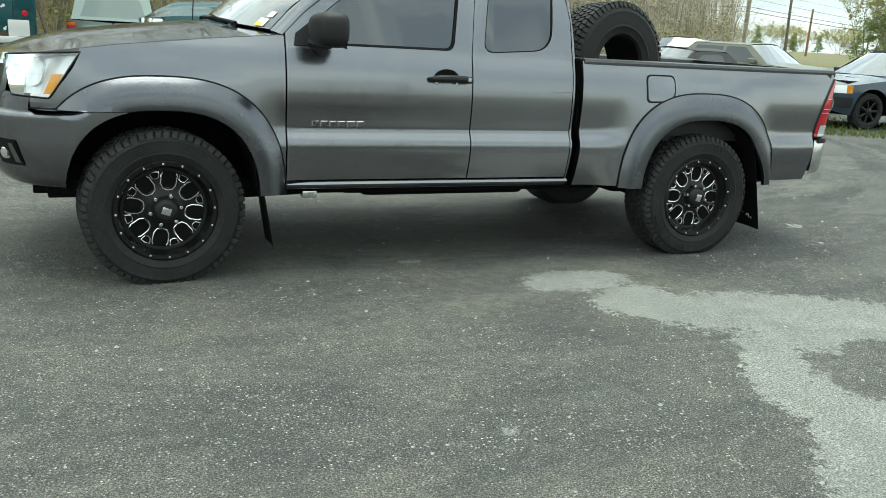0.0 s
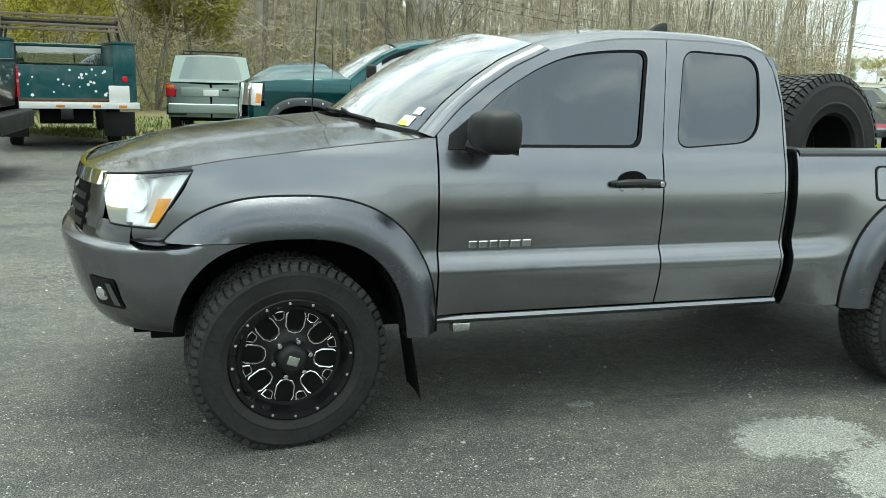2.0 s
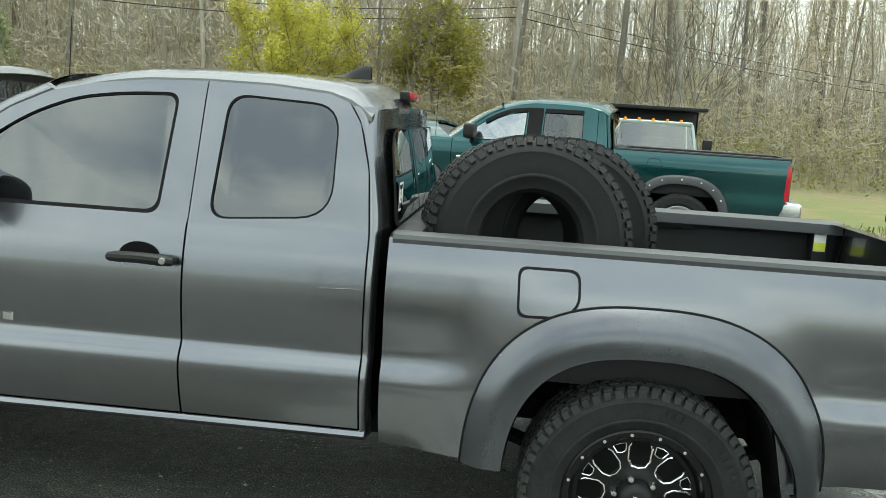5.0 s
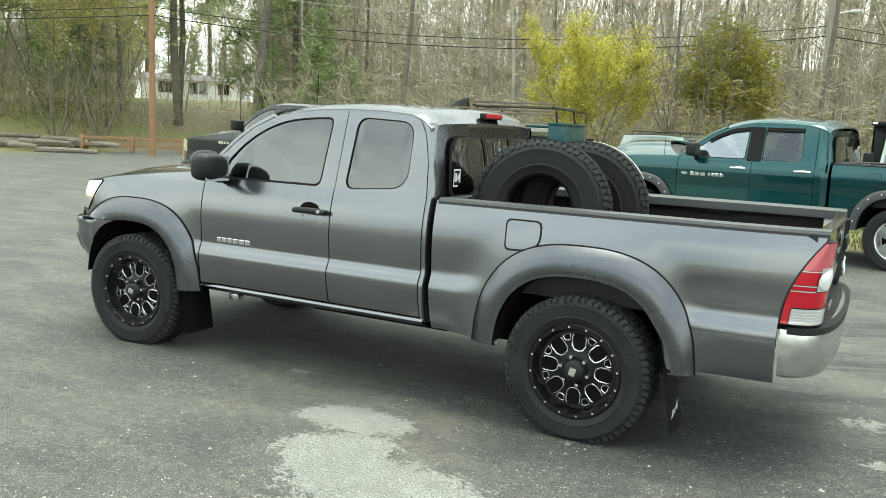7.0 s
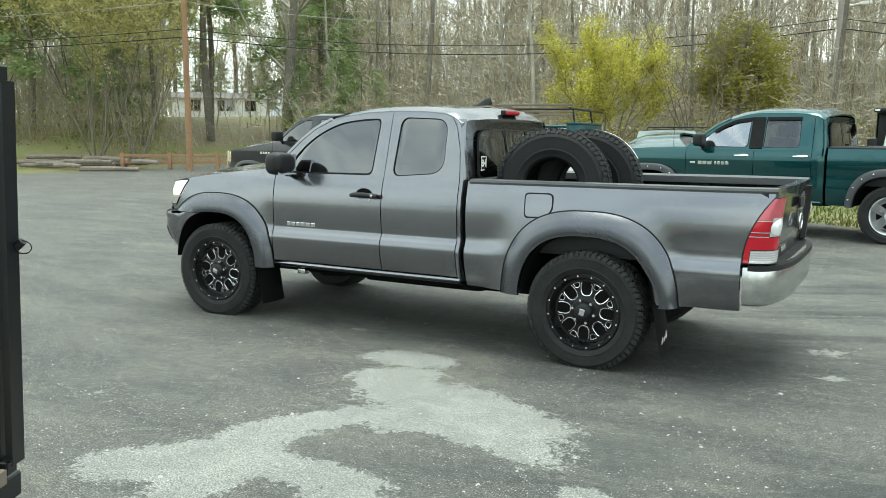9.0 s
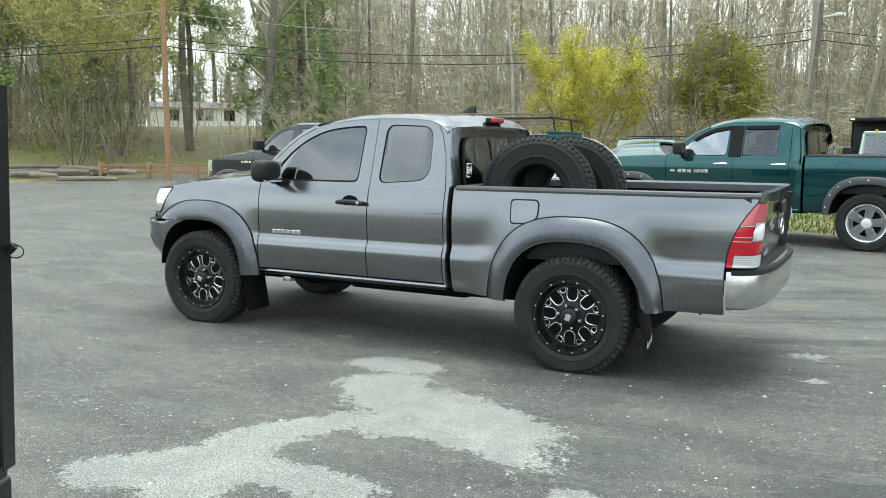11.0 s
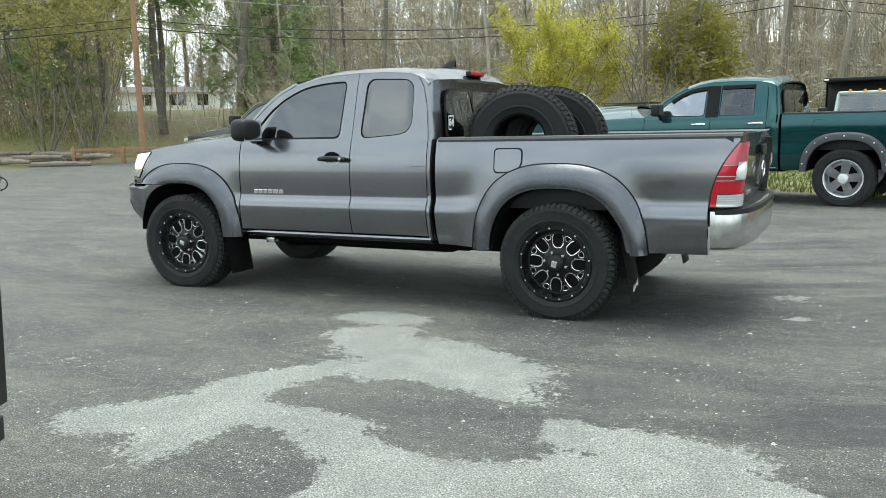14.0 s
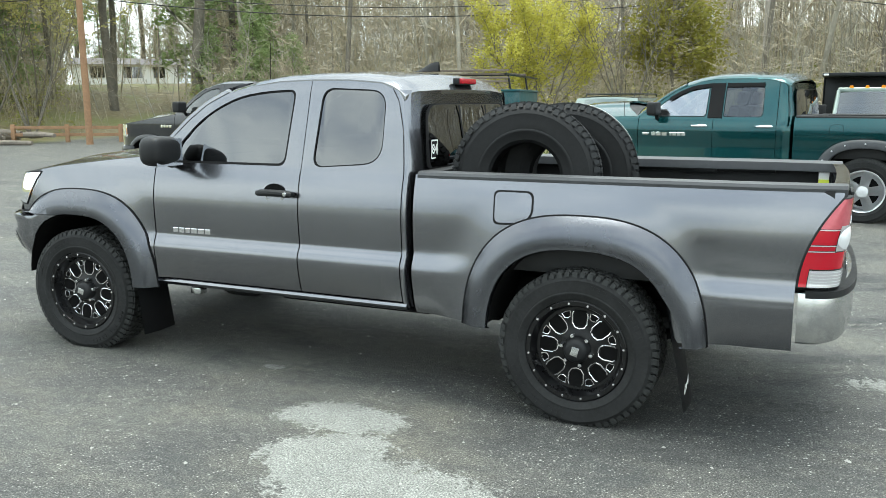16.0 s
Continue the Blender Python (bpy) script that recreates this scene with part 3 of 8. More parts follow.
def truck_wheel():
    """The black eight-window rim on its all-terrain tyre: meshes to be shared by the wheels."""
    R, RR, W = 0.390, 0.230, 0.275
    parts = [("tyre", join(tyre_mesh(R, 0.246, W), lettering(0.246, R - 0.246)), M_RUBBER, ""), ("tread", tread_mesh(R, W), M_TREAD, "")]
    rim = lathe([(RR + 0.002, 0.030), (RR + 0.006, 0.016), (RR, 0.010), (0.212, 0.012), (0.208, 0.020), (0.202, 0.050), (0.194, 0.066), (0.182, 0.068),
                 (0.120, 0.070), (0.080, 0.062), (0.070, 0.058), (0.0, 0.058)], 64)
    back = lathe([(RR - 0.006, 0.03), (RR - 0.012, 0.24), (0.0, 0.20)], 40)
    parts.append(("rim", join(rim, back), M_RIM, "satin black aluminium rim"))
    # flat black sheets on the closed rim face stand in for shade inside its windows
    wells = bmesh.new()
    mill = bmesh.new()
    for k in range(8):
        a = 2 * math.pi * k / 8 + 0.2
        u = [(0.172, -0.030), (0.160, -0.036), (0.118, -0.034), (0.098, -0.022), (0.092, 0.0), (0.098, 0.022), (0.118, 0.034), (0.160, 0.036), (0.172, 0.030), (0.168, 0.024), (0.120, 0.022), (0.108, 0.010), (0.106, 0.0), (0.108, -0.010), (0.120, -0.022), (0.168, -0.024)]
        ust = turned(u[:9], a)
        mill = join(mill, tube([(x, 0.066, z) for x, z in ust], 0.0034, 5))
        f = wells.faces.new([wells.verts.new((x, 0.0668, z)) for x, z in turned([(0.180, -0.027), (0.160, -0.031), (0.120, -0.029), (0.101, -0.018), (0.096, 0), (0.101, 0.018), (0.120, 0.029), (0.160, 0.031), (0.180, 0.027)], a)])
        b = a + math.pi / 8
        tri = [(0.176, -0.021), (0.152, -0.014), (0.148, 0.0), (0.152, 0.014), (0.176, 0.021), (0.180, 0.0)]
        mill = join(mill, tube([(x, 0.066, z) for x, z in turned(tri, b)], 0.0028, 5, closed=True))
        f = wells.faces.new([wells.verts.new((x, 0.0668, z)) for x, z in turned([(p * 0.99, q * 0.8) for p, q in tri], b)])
    parts.append(("window_shade", wells, M_WELL, ""))
    parts.append(("milled_edge", mill, M_MILLED, "bright milled window edges"))
    for k in range(16):
        a = 2 * math.pi * k / 16
        parts.append(("rim_bolt", moved(lathe([(0.0, -0.001), (0.0055, 0.0), (0.0068, 0.004), (0.0068, 0.012)], 8), Matrix.Translation((0.2205 * math.cos(a), 0.008, 0.2205 * math.sin(a)))), M_MILLED, ""))
    cap = lathe([(0.062, 0.062), (0.060, 0.034), (0.050, 0.014), (0.040, 0.006), (0.034, 0.004), (0.0, 0.003)], 32)
    for k in range(6):
        a = 2 * math.pi * k / 6
        parts.append(("lug_nut", moved(lathe([(0.0, 0.016), (0.009, 0.018), (0.011, 0.03), (0.011, 0.062)], 6), Matrix.Translation((0.070 * math.cos(a), 0.004, 0.070 * math.sin(a)))), M_DULLCHROME, ""))
    parts.append(("centre_cap", cap, M_TRIM, "black centre cap"))
    badge = box(-0.017, 0.017, 0.0005, 0.004, -0.021, 0.021, 0.004)
    parts.append(("cap_badge", badge, M_DULLCHROME, "silver badge plate"))
    for p in parts[2:]:
        moved(p[1], Matrix.Diagonal((1.07, 1, 1.07, 1)))
    return parts


def alloy_wheel(R, RR, W, spokes=5, mat=None, sw=0.05):
    parts = [("tyre", tyre_mesh(R, RR, W), M_RUBBER, ""), ("tread", tread_mesh(R, W), M_TREAD, "")]
    rim = lathe([(RR + 0.004, 0.02), (RR, 0.012), (RR - 0.012, 0.018), (RR - 0.02, 0.05), (RR - 0.03, 0.2), (0, 0.2)], 40)
    for k in range(spokes):
        a = 2 * math.pi * k / spokes + 0.3
        sp = sheet(lambda u, v: (lerp(0.03, RR - 0.012, u), lerp(0.03, 0.022, u) - 0.010 * (1 - (2 * v - 1) ** 2), (v - 0.5) * lerp(sw * 1.5, sw * 2.0, u)), span(0, 1, 4), span(0, 1, 4))
        sp = solid(sp, -0.03)
        rim = join(rim, moved(sp, Matrix.Rotation(a, 4, "Y")))
    rim = join(rim, lathe([(0.075, 0.05), (0.07, 0.02), (0.03, 0.012), (0, 0.012)], 24))
    parts.append(("rim", rim, mat or M_ALLOY, ""))
    parts.append(("brake_disc", lathe([(RR * 0.72, 0.09), (RR * 0.72, 0.08), (0, 0.08)], 32), M_WELL, ""))
    return parts


def hang_wheel(parent, built, x, y, z, far=False, first=None, turn=0.0):
    """Puts a wheel under a vehicle. Returns the part objects, so that the next wheel shares their meshes."""
    hub = new("wheel")
    hub.parent = parent
    hub.empty_display_size = 0.1
    hub.matrix_basis = pose(x, y, z, 0, 0, 180 if far else turn) @ Matrix.Rotation(random.Random(int(x * 97 + y * 31)).random() * 6, 4, "Y")
    made = []
    for i, p in enumerate(built):
        if first is None:
            made.append(part(p[0], p[1], p[2], hub, p[3], angle=40))
        else:
            made.append(tagged(again(p[0], first[i], hub), p[3]))
        if p[0] in ("tread", "milled_edge", "window_shade"):
            tagged(made[-1], kind="stuff")
    return made

# ---- pickups ----


class Pickup:
    """Surfaces of a pickup truck. x runs back from the front hub, y from the near tyre's outer side, z up from the ground."""

    def __init__(self, **k):
        self.k = k
        self.yc = k["yc"]

    def nose(self, x):
        k = self.k
        t = (k["x_nose0"] - x) / (k["x_nose0"] - k["x_front"])
        if t <= 0:
            return 0.0
        t = min(t, 0.9999)
        w = self.yc - 0.05
        return w * (1 - (1 - t ** k["nose_n"]) ** (1 / k["nose_n"]))

    def side(self, x, z):
        k = self.k
        y = 0.5 * interp(z, k["prof"]) + 0.25 * (interp(z - 0.014, k["prof"]) + interp(z + 0.014, k["prof"])) + self.nose(x - k["rake"] * max(0, z - 0.9))
        t = (x - k["x_tail0"]) / (k["x_tail"] - k["x_tail0"])
        if t > 0:
            y += 0.05 * min(1, t) ** 2.2
        for xc, af, ar, b, yt in k.get("swell", ()):
            q = (abs((x - xc) / (af if x < xc else ar)) ** 2.5 + abs((z - k["zh"]) / b) ** 2.5) ** 0.4 if z > k["zh"] else abs((x - xc) / (af if x < xc else ar))
            if q < 1:
                y = lerp(y, min(y, yt), smooth((1 - q) / 0.30))
        if z > k["z_belt"]:
            y += max(0.0, k["x_door0"] + 0.38 - x) * 0.10 * min(1, (z - k["z_belt"]) / 0.2)
        return y

    def at(self, x, z, out=0.0):
        return (x, self.side(x, z) - out, z)

    def front(self, s, z, out=0.0):
        """A point on the front corner: s = 0 at the near side, 1 at the centre line."""
        k = self.k
        n = k["nose_n"]
        a = s * math.pi / 2
        ex, ey = max(0.0, math.sin(a)) ** (2 / n), max(0.0, math.cos(a)) ** (2 / n)
        lx, w = k["x_nose0"] - k["x_front"], self.yc - 0.05 - (interp(z, k["prof"]) - 0.05)
        x = k["x_nose0"] - (lx + out) * ex + k["rake"] * max(0, z - 0.9)
        return (x, self.yc - (w + out) * ey, z)

    def panel(self, xs, lo, hi, nz=30, out=0.0, depth=0.03):
        bm = sheet(lambda x, v: self.at(x, lerp(lo(x), hi(x), v), out), xs, span(0, 1, nz))
        return lip(bm, (0, depth, 0))

    def fender(self):
        k = self.k
        xs = sorted(set(span(k["x_fend0"], k["x_door0"] - 0.008, 60) + [k["x_lamp1"] - 0.004, k["x_lamp1"] + 0.004]))
        lo = lambda x: max(arch(x, 0, k["zh"], k["a"], k["b"]), k["z_bump1"] if x < -k["a"] + 0.03 else k["z_sill"] + 0.0)
        def hi(x):
            if x < k["x_lamp1"]:
                return interp(x, k["lamp_edge"]) if "lamp_edge" in k else k["z_lamp0"] - 0.01
            return interp(x, k["hood_edge"]) - 0.004
        return self.panel(xs, lo, hi, 26)

    def door(self, x0, x1, outer, win, wr, bottom):
        k = self.k
        zb = k["z_belt"]
        low = sheet(lambda u, v: self.at(lerp(x0, x1, u), lerp(bottom, zb, v)), span(0, 1, 16), span(0, 1, 44))
        w = rounded(win, wr, 6)
        up = ring(w, outer, lambda x, z: self.at(x, z), 4)
        return lip(join(low, up), (0, 0.035, 0)), w

    def flare(self, xc, zc, front_z, rear_z):
        """The wheel-arch flare: swells out of the side, then turns in under its edge."""
        k = self.k
        a0, b0 = k["a"], k["b"]
        a1, b1 = k["fa"], k["fb"]
        n = k.get("fn", 2.6)
        def pt(th, r):
            c, s = math.cos(th), math.sin(th)
            q = r + (1 - r) * 0.32 * (1 - smooth((s * b1 + zc - 0.42) / 0.36)) if xc > 0 and c > 0 and k.get("taper") else r
            aa, bb = lerp(a0, a1, q), lerp(b0, b1, q)
            return (xc + aa * math.copysign(abs(c) ** (2 / n), c), zc + bb * math.copysign(abs(s) ** (2 / n), s))
        prof = k.get("flare_prof") or [(1.0, -0.002), (0.985, 0.012), (0.955, 0.028), (0.90, 0.042), (0.80, 0.050), (0.6, 0.055), (0.35, 0.059), (0.15, 0.060), (0.05, 0.059), (0.0, 0.052), (0.0, 0.02), (0.01, -0.05)]
        ths = span(-0.30, math.pi + 0.30, 60)
        base = k["flare_y"]
        def f(th, i):
            r, o = prof[i]
            x, z = pt(th, max(0.0, r))
            lim = rear_z if x > xc else front_z
            z = max(z, lim)
            y = self.side(max(x, k["x_front"] + 0.16), z)
            w = min(1.0, o / 0.06) if o > 0 else 0
            y2 = lerp(y, min(y, base + 0.5 * self.nose(x)), w) - (0.002 if o > 0 else o)
            return (x, y2, z)
        return sheet(f, ths, list(range(len(prof)))), [Vector(f(th, 1)) for th in ths]

    def well(self, xc, zc):
        k = self.k
        n = 2.6
        def f(th, v):
            c, s = math.cos(th), math.sin(th)
            aa, bb = k["a"] - 0.004, k["b"] - 0.004
            return (xc + aa * math.copysign(abs(c) ** (2 / n), c), lerp(0.014, 0.50, v), zc + bb * math.copysign(abs(s) ** (2 / n), s))
        ths = span(0.12, math.pi - 0.12, 36)
        bm = sheet(f, ths, span(0, 1, 4))
        cap = bmesh.new()
        cap.faces.new([cap.verts.new(f(t, 1.0)) for t in ths])
        return join(bm, cap)

    def hood(self):
        k = self.k
        he = k["hood_edge"]
        x0, x1 = he[0][0], he[-1][0]
        def f(u, v):
            s = abs(2 * v - 1)
            near = v < 0.5
            fx = lerp(x0, k["x_front"] + k["hood_nose"], (1 - s ** 2.4))
            bx = lerp(x1, k["x_cowl"], (1 - s ** 2.0))
            x = lerp(fx, bx, u)
            xe = lerp(x0, x1, u)
            ze = interp(xe, he)
            ye = self.side(xe, ze) + 0.004
            y = lerp(self.yc, ye, s)
            crown = k["crown"] * (1 - s ** 2.2) * (0.25 + 0.75 * smooth(u * 2.2)) + k.get("bulge", 0.012) * smooth((0.62 - s) / 0.12) * smooth(u * 5)
            z = ze + crown - k.get("hood_drop", 0.05) * (1 - smooth(u * 5)) * (1 - s ** 2)
            return (x, y if near else 2 * self.yc - y, z)
        return lip(sheet(f, span(0, 1, 30), span(0, 1, 48)), (0, 0, -0.03))

    def pillar_edge(self, t, q):
        """The edge of the windscreen (q = 1) and the outer edge of the pillar (q = 0), from the cowl up to the roof."""
        k = self.k
        x, z = interp(t, [(i / (len(k["pillar"]) - 1), p[0]) for i, p in enumerate(k["pillar"])]), interp(t, [(i / (len(k["pillar"]) - 1), p[1]) for i, p in enumerate(k["pillar"])])
        y = self.side(x, z)
        a = q * math.pi / 2
        return Vector((x - 0.05 * math.sin(a), y + k["pillar_w"] * (1 - math.cos(a)), z + 0.018 * math.sin(a)))

    def pillar(self):
        return lip(sheet(lambda t, q: self.pillar_edge(t, q), span(0, 1, 14), span(0, 1, 8)), (0.02, 0.02, -0.02))

    def screen(self):
        k = self.k
        def f(t, v):
            e = self.pillar_edge(t, 1.0)
            s = 2 * v - 1
            yy = lerp(e.y + 0.003, 2 * self.yc - e.y - 0.003, v)
            b = 1 - s * s
            return (e.x - lerp(0.24, 0.11, t) * b, yy, e.z + lerp(0.035, 0.055, t) * b + 0.004)
        return sheet(f, span(0, 1, 12), span(0, 1, 20))

    def roof(self):
        k = self.k
        rail = k["roof_rail"]
        def f(u, v):
            s = abs(2 * v - 1)
            near = v < 0.5
            x = lerp(rail[0][0], rail[-1][0], u)
            z = interp(x, rail)
            ye = self.side(x, z)
            z = lerp(z, interp(min(x, rail[-3][0]), rail), 1 - s ** 3)
            e = self.pillar_edge(1.0, 1.0)
            b = 1 - s * s
            ft = (1 - smooth(u / 0.25))
            xx = x - 0.11 * b * ft + 0.05 * b * smooth((u - 0.86) / 0.14)
            round_ = min(1.0, (1 - s) / 0.16)
            zz = z + k["roof_h"] * (1 - (1 - round_) ** 2) + k["roof_crown"] * b
            zz -= 0.095 * smooth((u - 0.91) / 0.09) * (1 - s ** 3) + 0.015 * ft
            y = lerp(self.yc, ye, s)
            return (xx, y if near else 2 * self.yc - y, zz)
        bm = sheet(f, span(0, 1, 30), span(0, 1, 40))
        return lip(bm, (0, 0, -0.02))

    def bed_side(self):
        k = self.k
        xr = k["xr"]
        x0, xt, xb = k["x_bed0"], k["x_tail"], k["x_tailb"]
        zt, zb = k["z_rail"], k["z_bedb"]
        cols = span(0, 1, 90)
        def f(u, v):
            x = lerp(x0, xt - 0.02, u)
            lo = max(arch(x, xr, k["zh"], k["a"], k["b"]), zb if x > xr else k["z_sill"] - 0.02)
            z = lerp(lo, zt, v)
            # the rear end slopes forward towards the bumper
            h = min(1.0, max(0.0, (z - k["z_lamp_b"]) / (zt - 0.03 - k["z_lamp_b"])))
            cut = lerp(xb, xt - 0.02, h ** k.get("tail_pow", 1.0))
            if x > xr + 0.6:
                x = xr + 0.6 + (x - xr - 0.6) * (cut - xr - 0.6) / (xt - 0.02 - xr - 0.6)
            return self.at(x, z)
        bm = sheet(f, cols, span(0, 1, 20))
        return lip(bm, (0, 0.04, 0))


def both(name, bm, mat, parent, yc, label=""):
    a = part(name, bm.copy(), mat, parent, label)
    part(name, flip(bm, yc), mat, parent, label)
    bm.free()
    return a


def build_pickup(p, root, paint_mat, flare_mat, wheel_parts, glass, rear_glass, two=True):
    """The parts that every pickup here has. Returns the near front door and the near bed side."""
    k, yc = p.k, p.yc
    zb = k["z_belt"]
    out = {}
    # dark inner shell that closes the gaps
    shell = box(k["x_fend0"] + 0.25, k["x_door0"] + 0.1, 0.52, 2 * yc - 0.52, k["z_sill"] - 0.02, interp(k["x_door0"], k["hood_edge"]) - 0.10, 0.02)
    shell = join(shell, box(k["x_door0"] + 0.0, k["x_cab1"] - 0.03, 0.13, 2 * yc - 0.13, k["z_sill"] - 0.03, zb - 0.06, 0.02))
    shell = join(shell, box(k["x_front"] + 0.35, k["x_cab1"], 0.42, 2 * yc - 0.42, k["z_sill"] - 0.06, k["z_sill"] + 0.06, 0.02), box(k["x_cab1"], k["x_tailb"] - 0.15, 0.42, 2 * yc - 0.42, k["z_sill"] + 0.05, k["z_sill"] + 0.16, 0.02))
    part("chassis", shell, M_WELL, root, "dark underbody and frame")
    both("wheel_well", p.well(0, k["zh"]), M_WELL, root, yc)
    both("wheel_well", p.well(k["xr"], k["zh"]), M_WELL, root, yc)
    both("fender", p.fender(), paint_mat, root, yc)
    bm, w = p.door(k["x_door0"], k["x_split"] - 0.007, k["door1"], k["win1"], k["win1_r"], k["z_sill"] + 0.035)
    out["door"] = None
    for far in (False, True):
        b = flip(bm, yc) if far else bm.copy()
        d = part("front_door", b, paint_mat, root)
        if not far:
            out["door"] = d
        put = lambda x, z: p.at(x, z, -0.012)
        g = fill(w, put)
        se = ring([(lerp(cx, sum(q[0] for q in w) / len(w), 0.032), lerp(cz, sum(q[1] for q in w) / len(w), 0.055)) for cx, cz in w], w, lambda x, z: p.at(x, z, -0.006), 2)
        part("window", flip(g, yc) if far else g, glass, d, "tinted door glass").visible_shadow = False
        part("window_seal", flip(se, yc) if far else se, M_SEAL, d)
    bm.free()
    if k.get("door2"):
        bm, w = p.door(k["x_split"], k["x_door2"], k["door2"], k["win2"], k["win2_r"], k["z_sill"] + 0.035)
        for far in (False, True):
            d = part("rear_door", flip(bm, yc) if far else bm.copy(), paint_mat, root)
            if not far:
                out["rear_door"] = d
            g = fill(w, lambda x, z: p.at(x, z, -0.008))
            se = ring([(lerp(cx, sum(q[0] for q in w) / len(w), 0.03), lerp(cz, sum(q[1] for q in w) / len(w), 0.03)) for cx, cz in w], w, lambda x, z: p.at(x, z, -0.003), 2)
            part("window", flip(g, yc) if far else g, rear_glass, d, "tinted door glass").visible_shadow = False
            part("window_seal", flip(se, yc) if far else se, M_SEAL, d)
        bm.free()
    part("hood", p.hood(), paint_mat, root)
    both("windscreen_pillar", p.pillar(), paint_mat, root, yc)
    ws = part("windscreen", facing(p.screen(), (-1, 0, 1)), k.get("screen_glass", M_CLEARGLASS), root, "clear windscreen")
    ws.visible_shadow = False
    part("roof", p.roof(), paint_mat, root)
    # cowl and dashboard
    part("cowl", sheet(lambda u, v: (lerp(k["hood_edge"][-1][0], k["x_cowl"], 1 - (2 * v - 1) ** 2) - 0.03 + 0.26 * u, lerp(0.17, 2 * yc - 0.17, v), k["hood_edge"][-1][1] + k["crown"] * (1 - abs(2 * v - 1) ** 2.2) - 0.022 - 0.05 * u), span(0, 1, 4), span(0, 1, 16)), M_TRIM, root, "black plastic cowl")
    part("dashboard", box(k["x_door0"] + 0.05, k["x_door0"] + 0.42, 0.2, 2 * yc - 0.2, zb - 0.35, zb + 0.04, 0.06, 3), M_TRIM, root)
    for y in (yc - 0.38, yc + 0.38):
        seat = join(box(k["x_split"] - 0.45, k["x_split"] + 0.08, y - 0.25, y + 0.25, zb - 0.50, zb - 0.35, 0.05, 3),
                    moved(box(-0.08, 0.08, -0.25, 0.25, 0, 0.62, 0.06, 3), pose(k["x_split"] + 0.05, y, zb - 0.42, 0, 14, 0)),
                    moved(box(-0.05, 0.05, -0.13, 0.13, 0, 0.18, 0.04, 3), pose(k["x_split"] + 0.21, y, zb + 0.20, 0, 14, 0)))
        part("seat", seat, M_SEATCLOTH, root)
    # back of the cab
    rail = k["roof_rail"]
    xb = k["x_cab1"]
    zt = rail[-1][1] + 0.014
    def back(u, v):
        s = abs(2 * u - 1)
        z = lerp(k["z_rail"] - 0.12, zt + 0.03 * (1 - s ** 3), v)
        yy = p.side(k["x_door2"] if k.get("door2") else k["x_split"], z) + 0.004
        y = lerp(yc, yy, s)
        x = xb - 0.035 * max(0, (s - 0.82) / 0.18) ** 1.6 - 0.05 * smooth((z - zb) / (zt - zb)) + 0.03 * (1 - s * s)
        return (x, y if u < 0.5 else 2 * yc - y, z)
    part("cab_back", solid(sheet(back, span(0, 1, 44), span(0, 1, 14)), 0.03), paint_mat, root)
    rim_ = sorted([(q[1], q[0]) for q in (k.get("door2") or k["door1"]) if q[0] > (k["x_split"] if k.get("door2") else k["x_door0"]) + 0.3])
    def corner(u, v):
        z = lerp(k["z_sill"], zt + 0.02, v)
        x0_ = interp(z, rim_) + 0.006
        x1_ = max(x0_ + 0.004, xb - 0.004 - 0.05 * smooth((z - zb) / (zt - zb)))
        return (lerp(x0_, x1_, u), p.side(xb, z) + 0.045 * u ** 3, z)
    both("cab_corner", sheet(corner, span(0, 1, 6), span(0, 1, 24)), paint_mat, root, yc)
    def pane(y, z, off):
        s = min(1.0, abs(y - yc) / (yc - 0.16))
        return (xb + 0.012 + off - 0.035 * max(0, (s - 0.82) / 0.18) ** 1.6 - 0.05 * smooth((z - zb) / (zt - zb)) + 0.03 * (1 - s * s), y, z)
    wide = yc - 0.245
    outline = rounded([(yc - wide, zb + 0.015), (yc - wide + 0.07, zt - 0.05), (yc + wide - 0.07, zt - 0.05), (yc + wide, zb + 0.015)], [0.06, 0.11, 0.11, 0.06], 8)
    zm = (zb + zt) / 2
    def inner(f):
        return [(lerp(yc, a, f), lerp(zm, b, f)) for a, b in outline]
    rw = part("rear_window", facing(ring(inner(0.02), inner(0.97), lambda a, b: pane(a, b, 0.006), 8), (1, 0, 0)), M_REARTINT, root, "dark sliding rear window")
    part("rear_seal", facing(ring(inner(0.955), inner(1.0), lambda a, b: pane(a, b, 0.009), 1), (1, 0, 0)), M_SEAL, rw)
    for y0 in (-0.21, 0.19):
        part("divider", sheet(lambda u, v: pane(yc + y0 + 0.022 * u, lerp(zb + 0.025, zt - 0.06, v), 0.010), span(0, 1, 1), span(0, 1, 5)), M_SEAL, rw)
    # bed
    out["bed_side"] = both("bed_side", p.bed_side(), paint_mat, root, yc)
    x0, x1 = k["x_bed0"], k["x_tail"]
    zr = k["z_rail"]
    fl = k["z_floor"]
    ins = 0.15
    lin = part("bed_liner", box(x0 + 0.02, x1 - 0.06, ins, 2 * yc - ins, fl - 0.03, fl), M_LINER, root, "black ribbed bed liner")
    for wall in (box(x0 + 0.02, x1 - 0.06, ins - 0.02, ins, fl, zr - 0.01), box(x0 + 0.02, x1 - 0.06, 2 * yc - ins, 2 * yc - ins + 0.02, fl, zr - 0.01), box(x0 + 0.005, x0 + 0.03, ins - 0.02, 2 * yc - ins + 0.02, fl, zr - 0.01)):
        part("liner_wall", wall, M_LINER, lin)
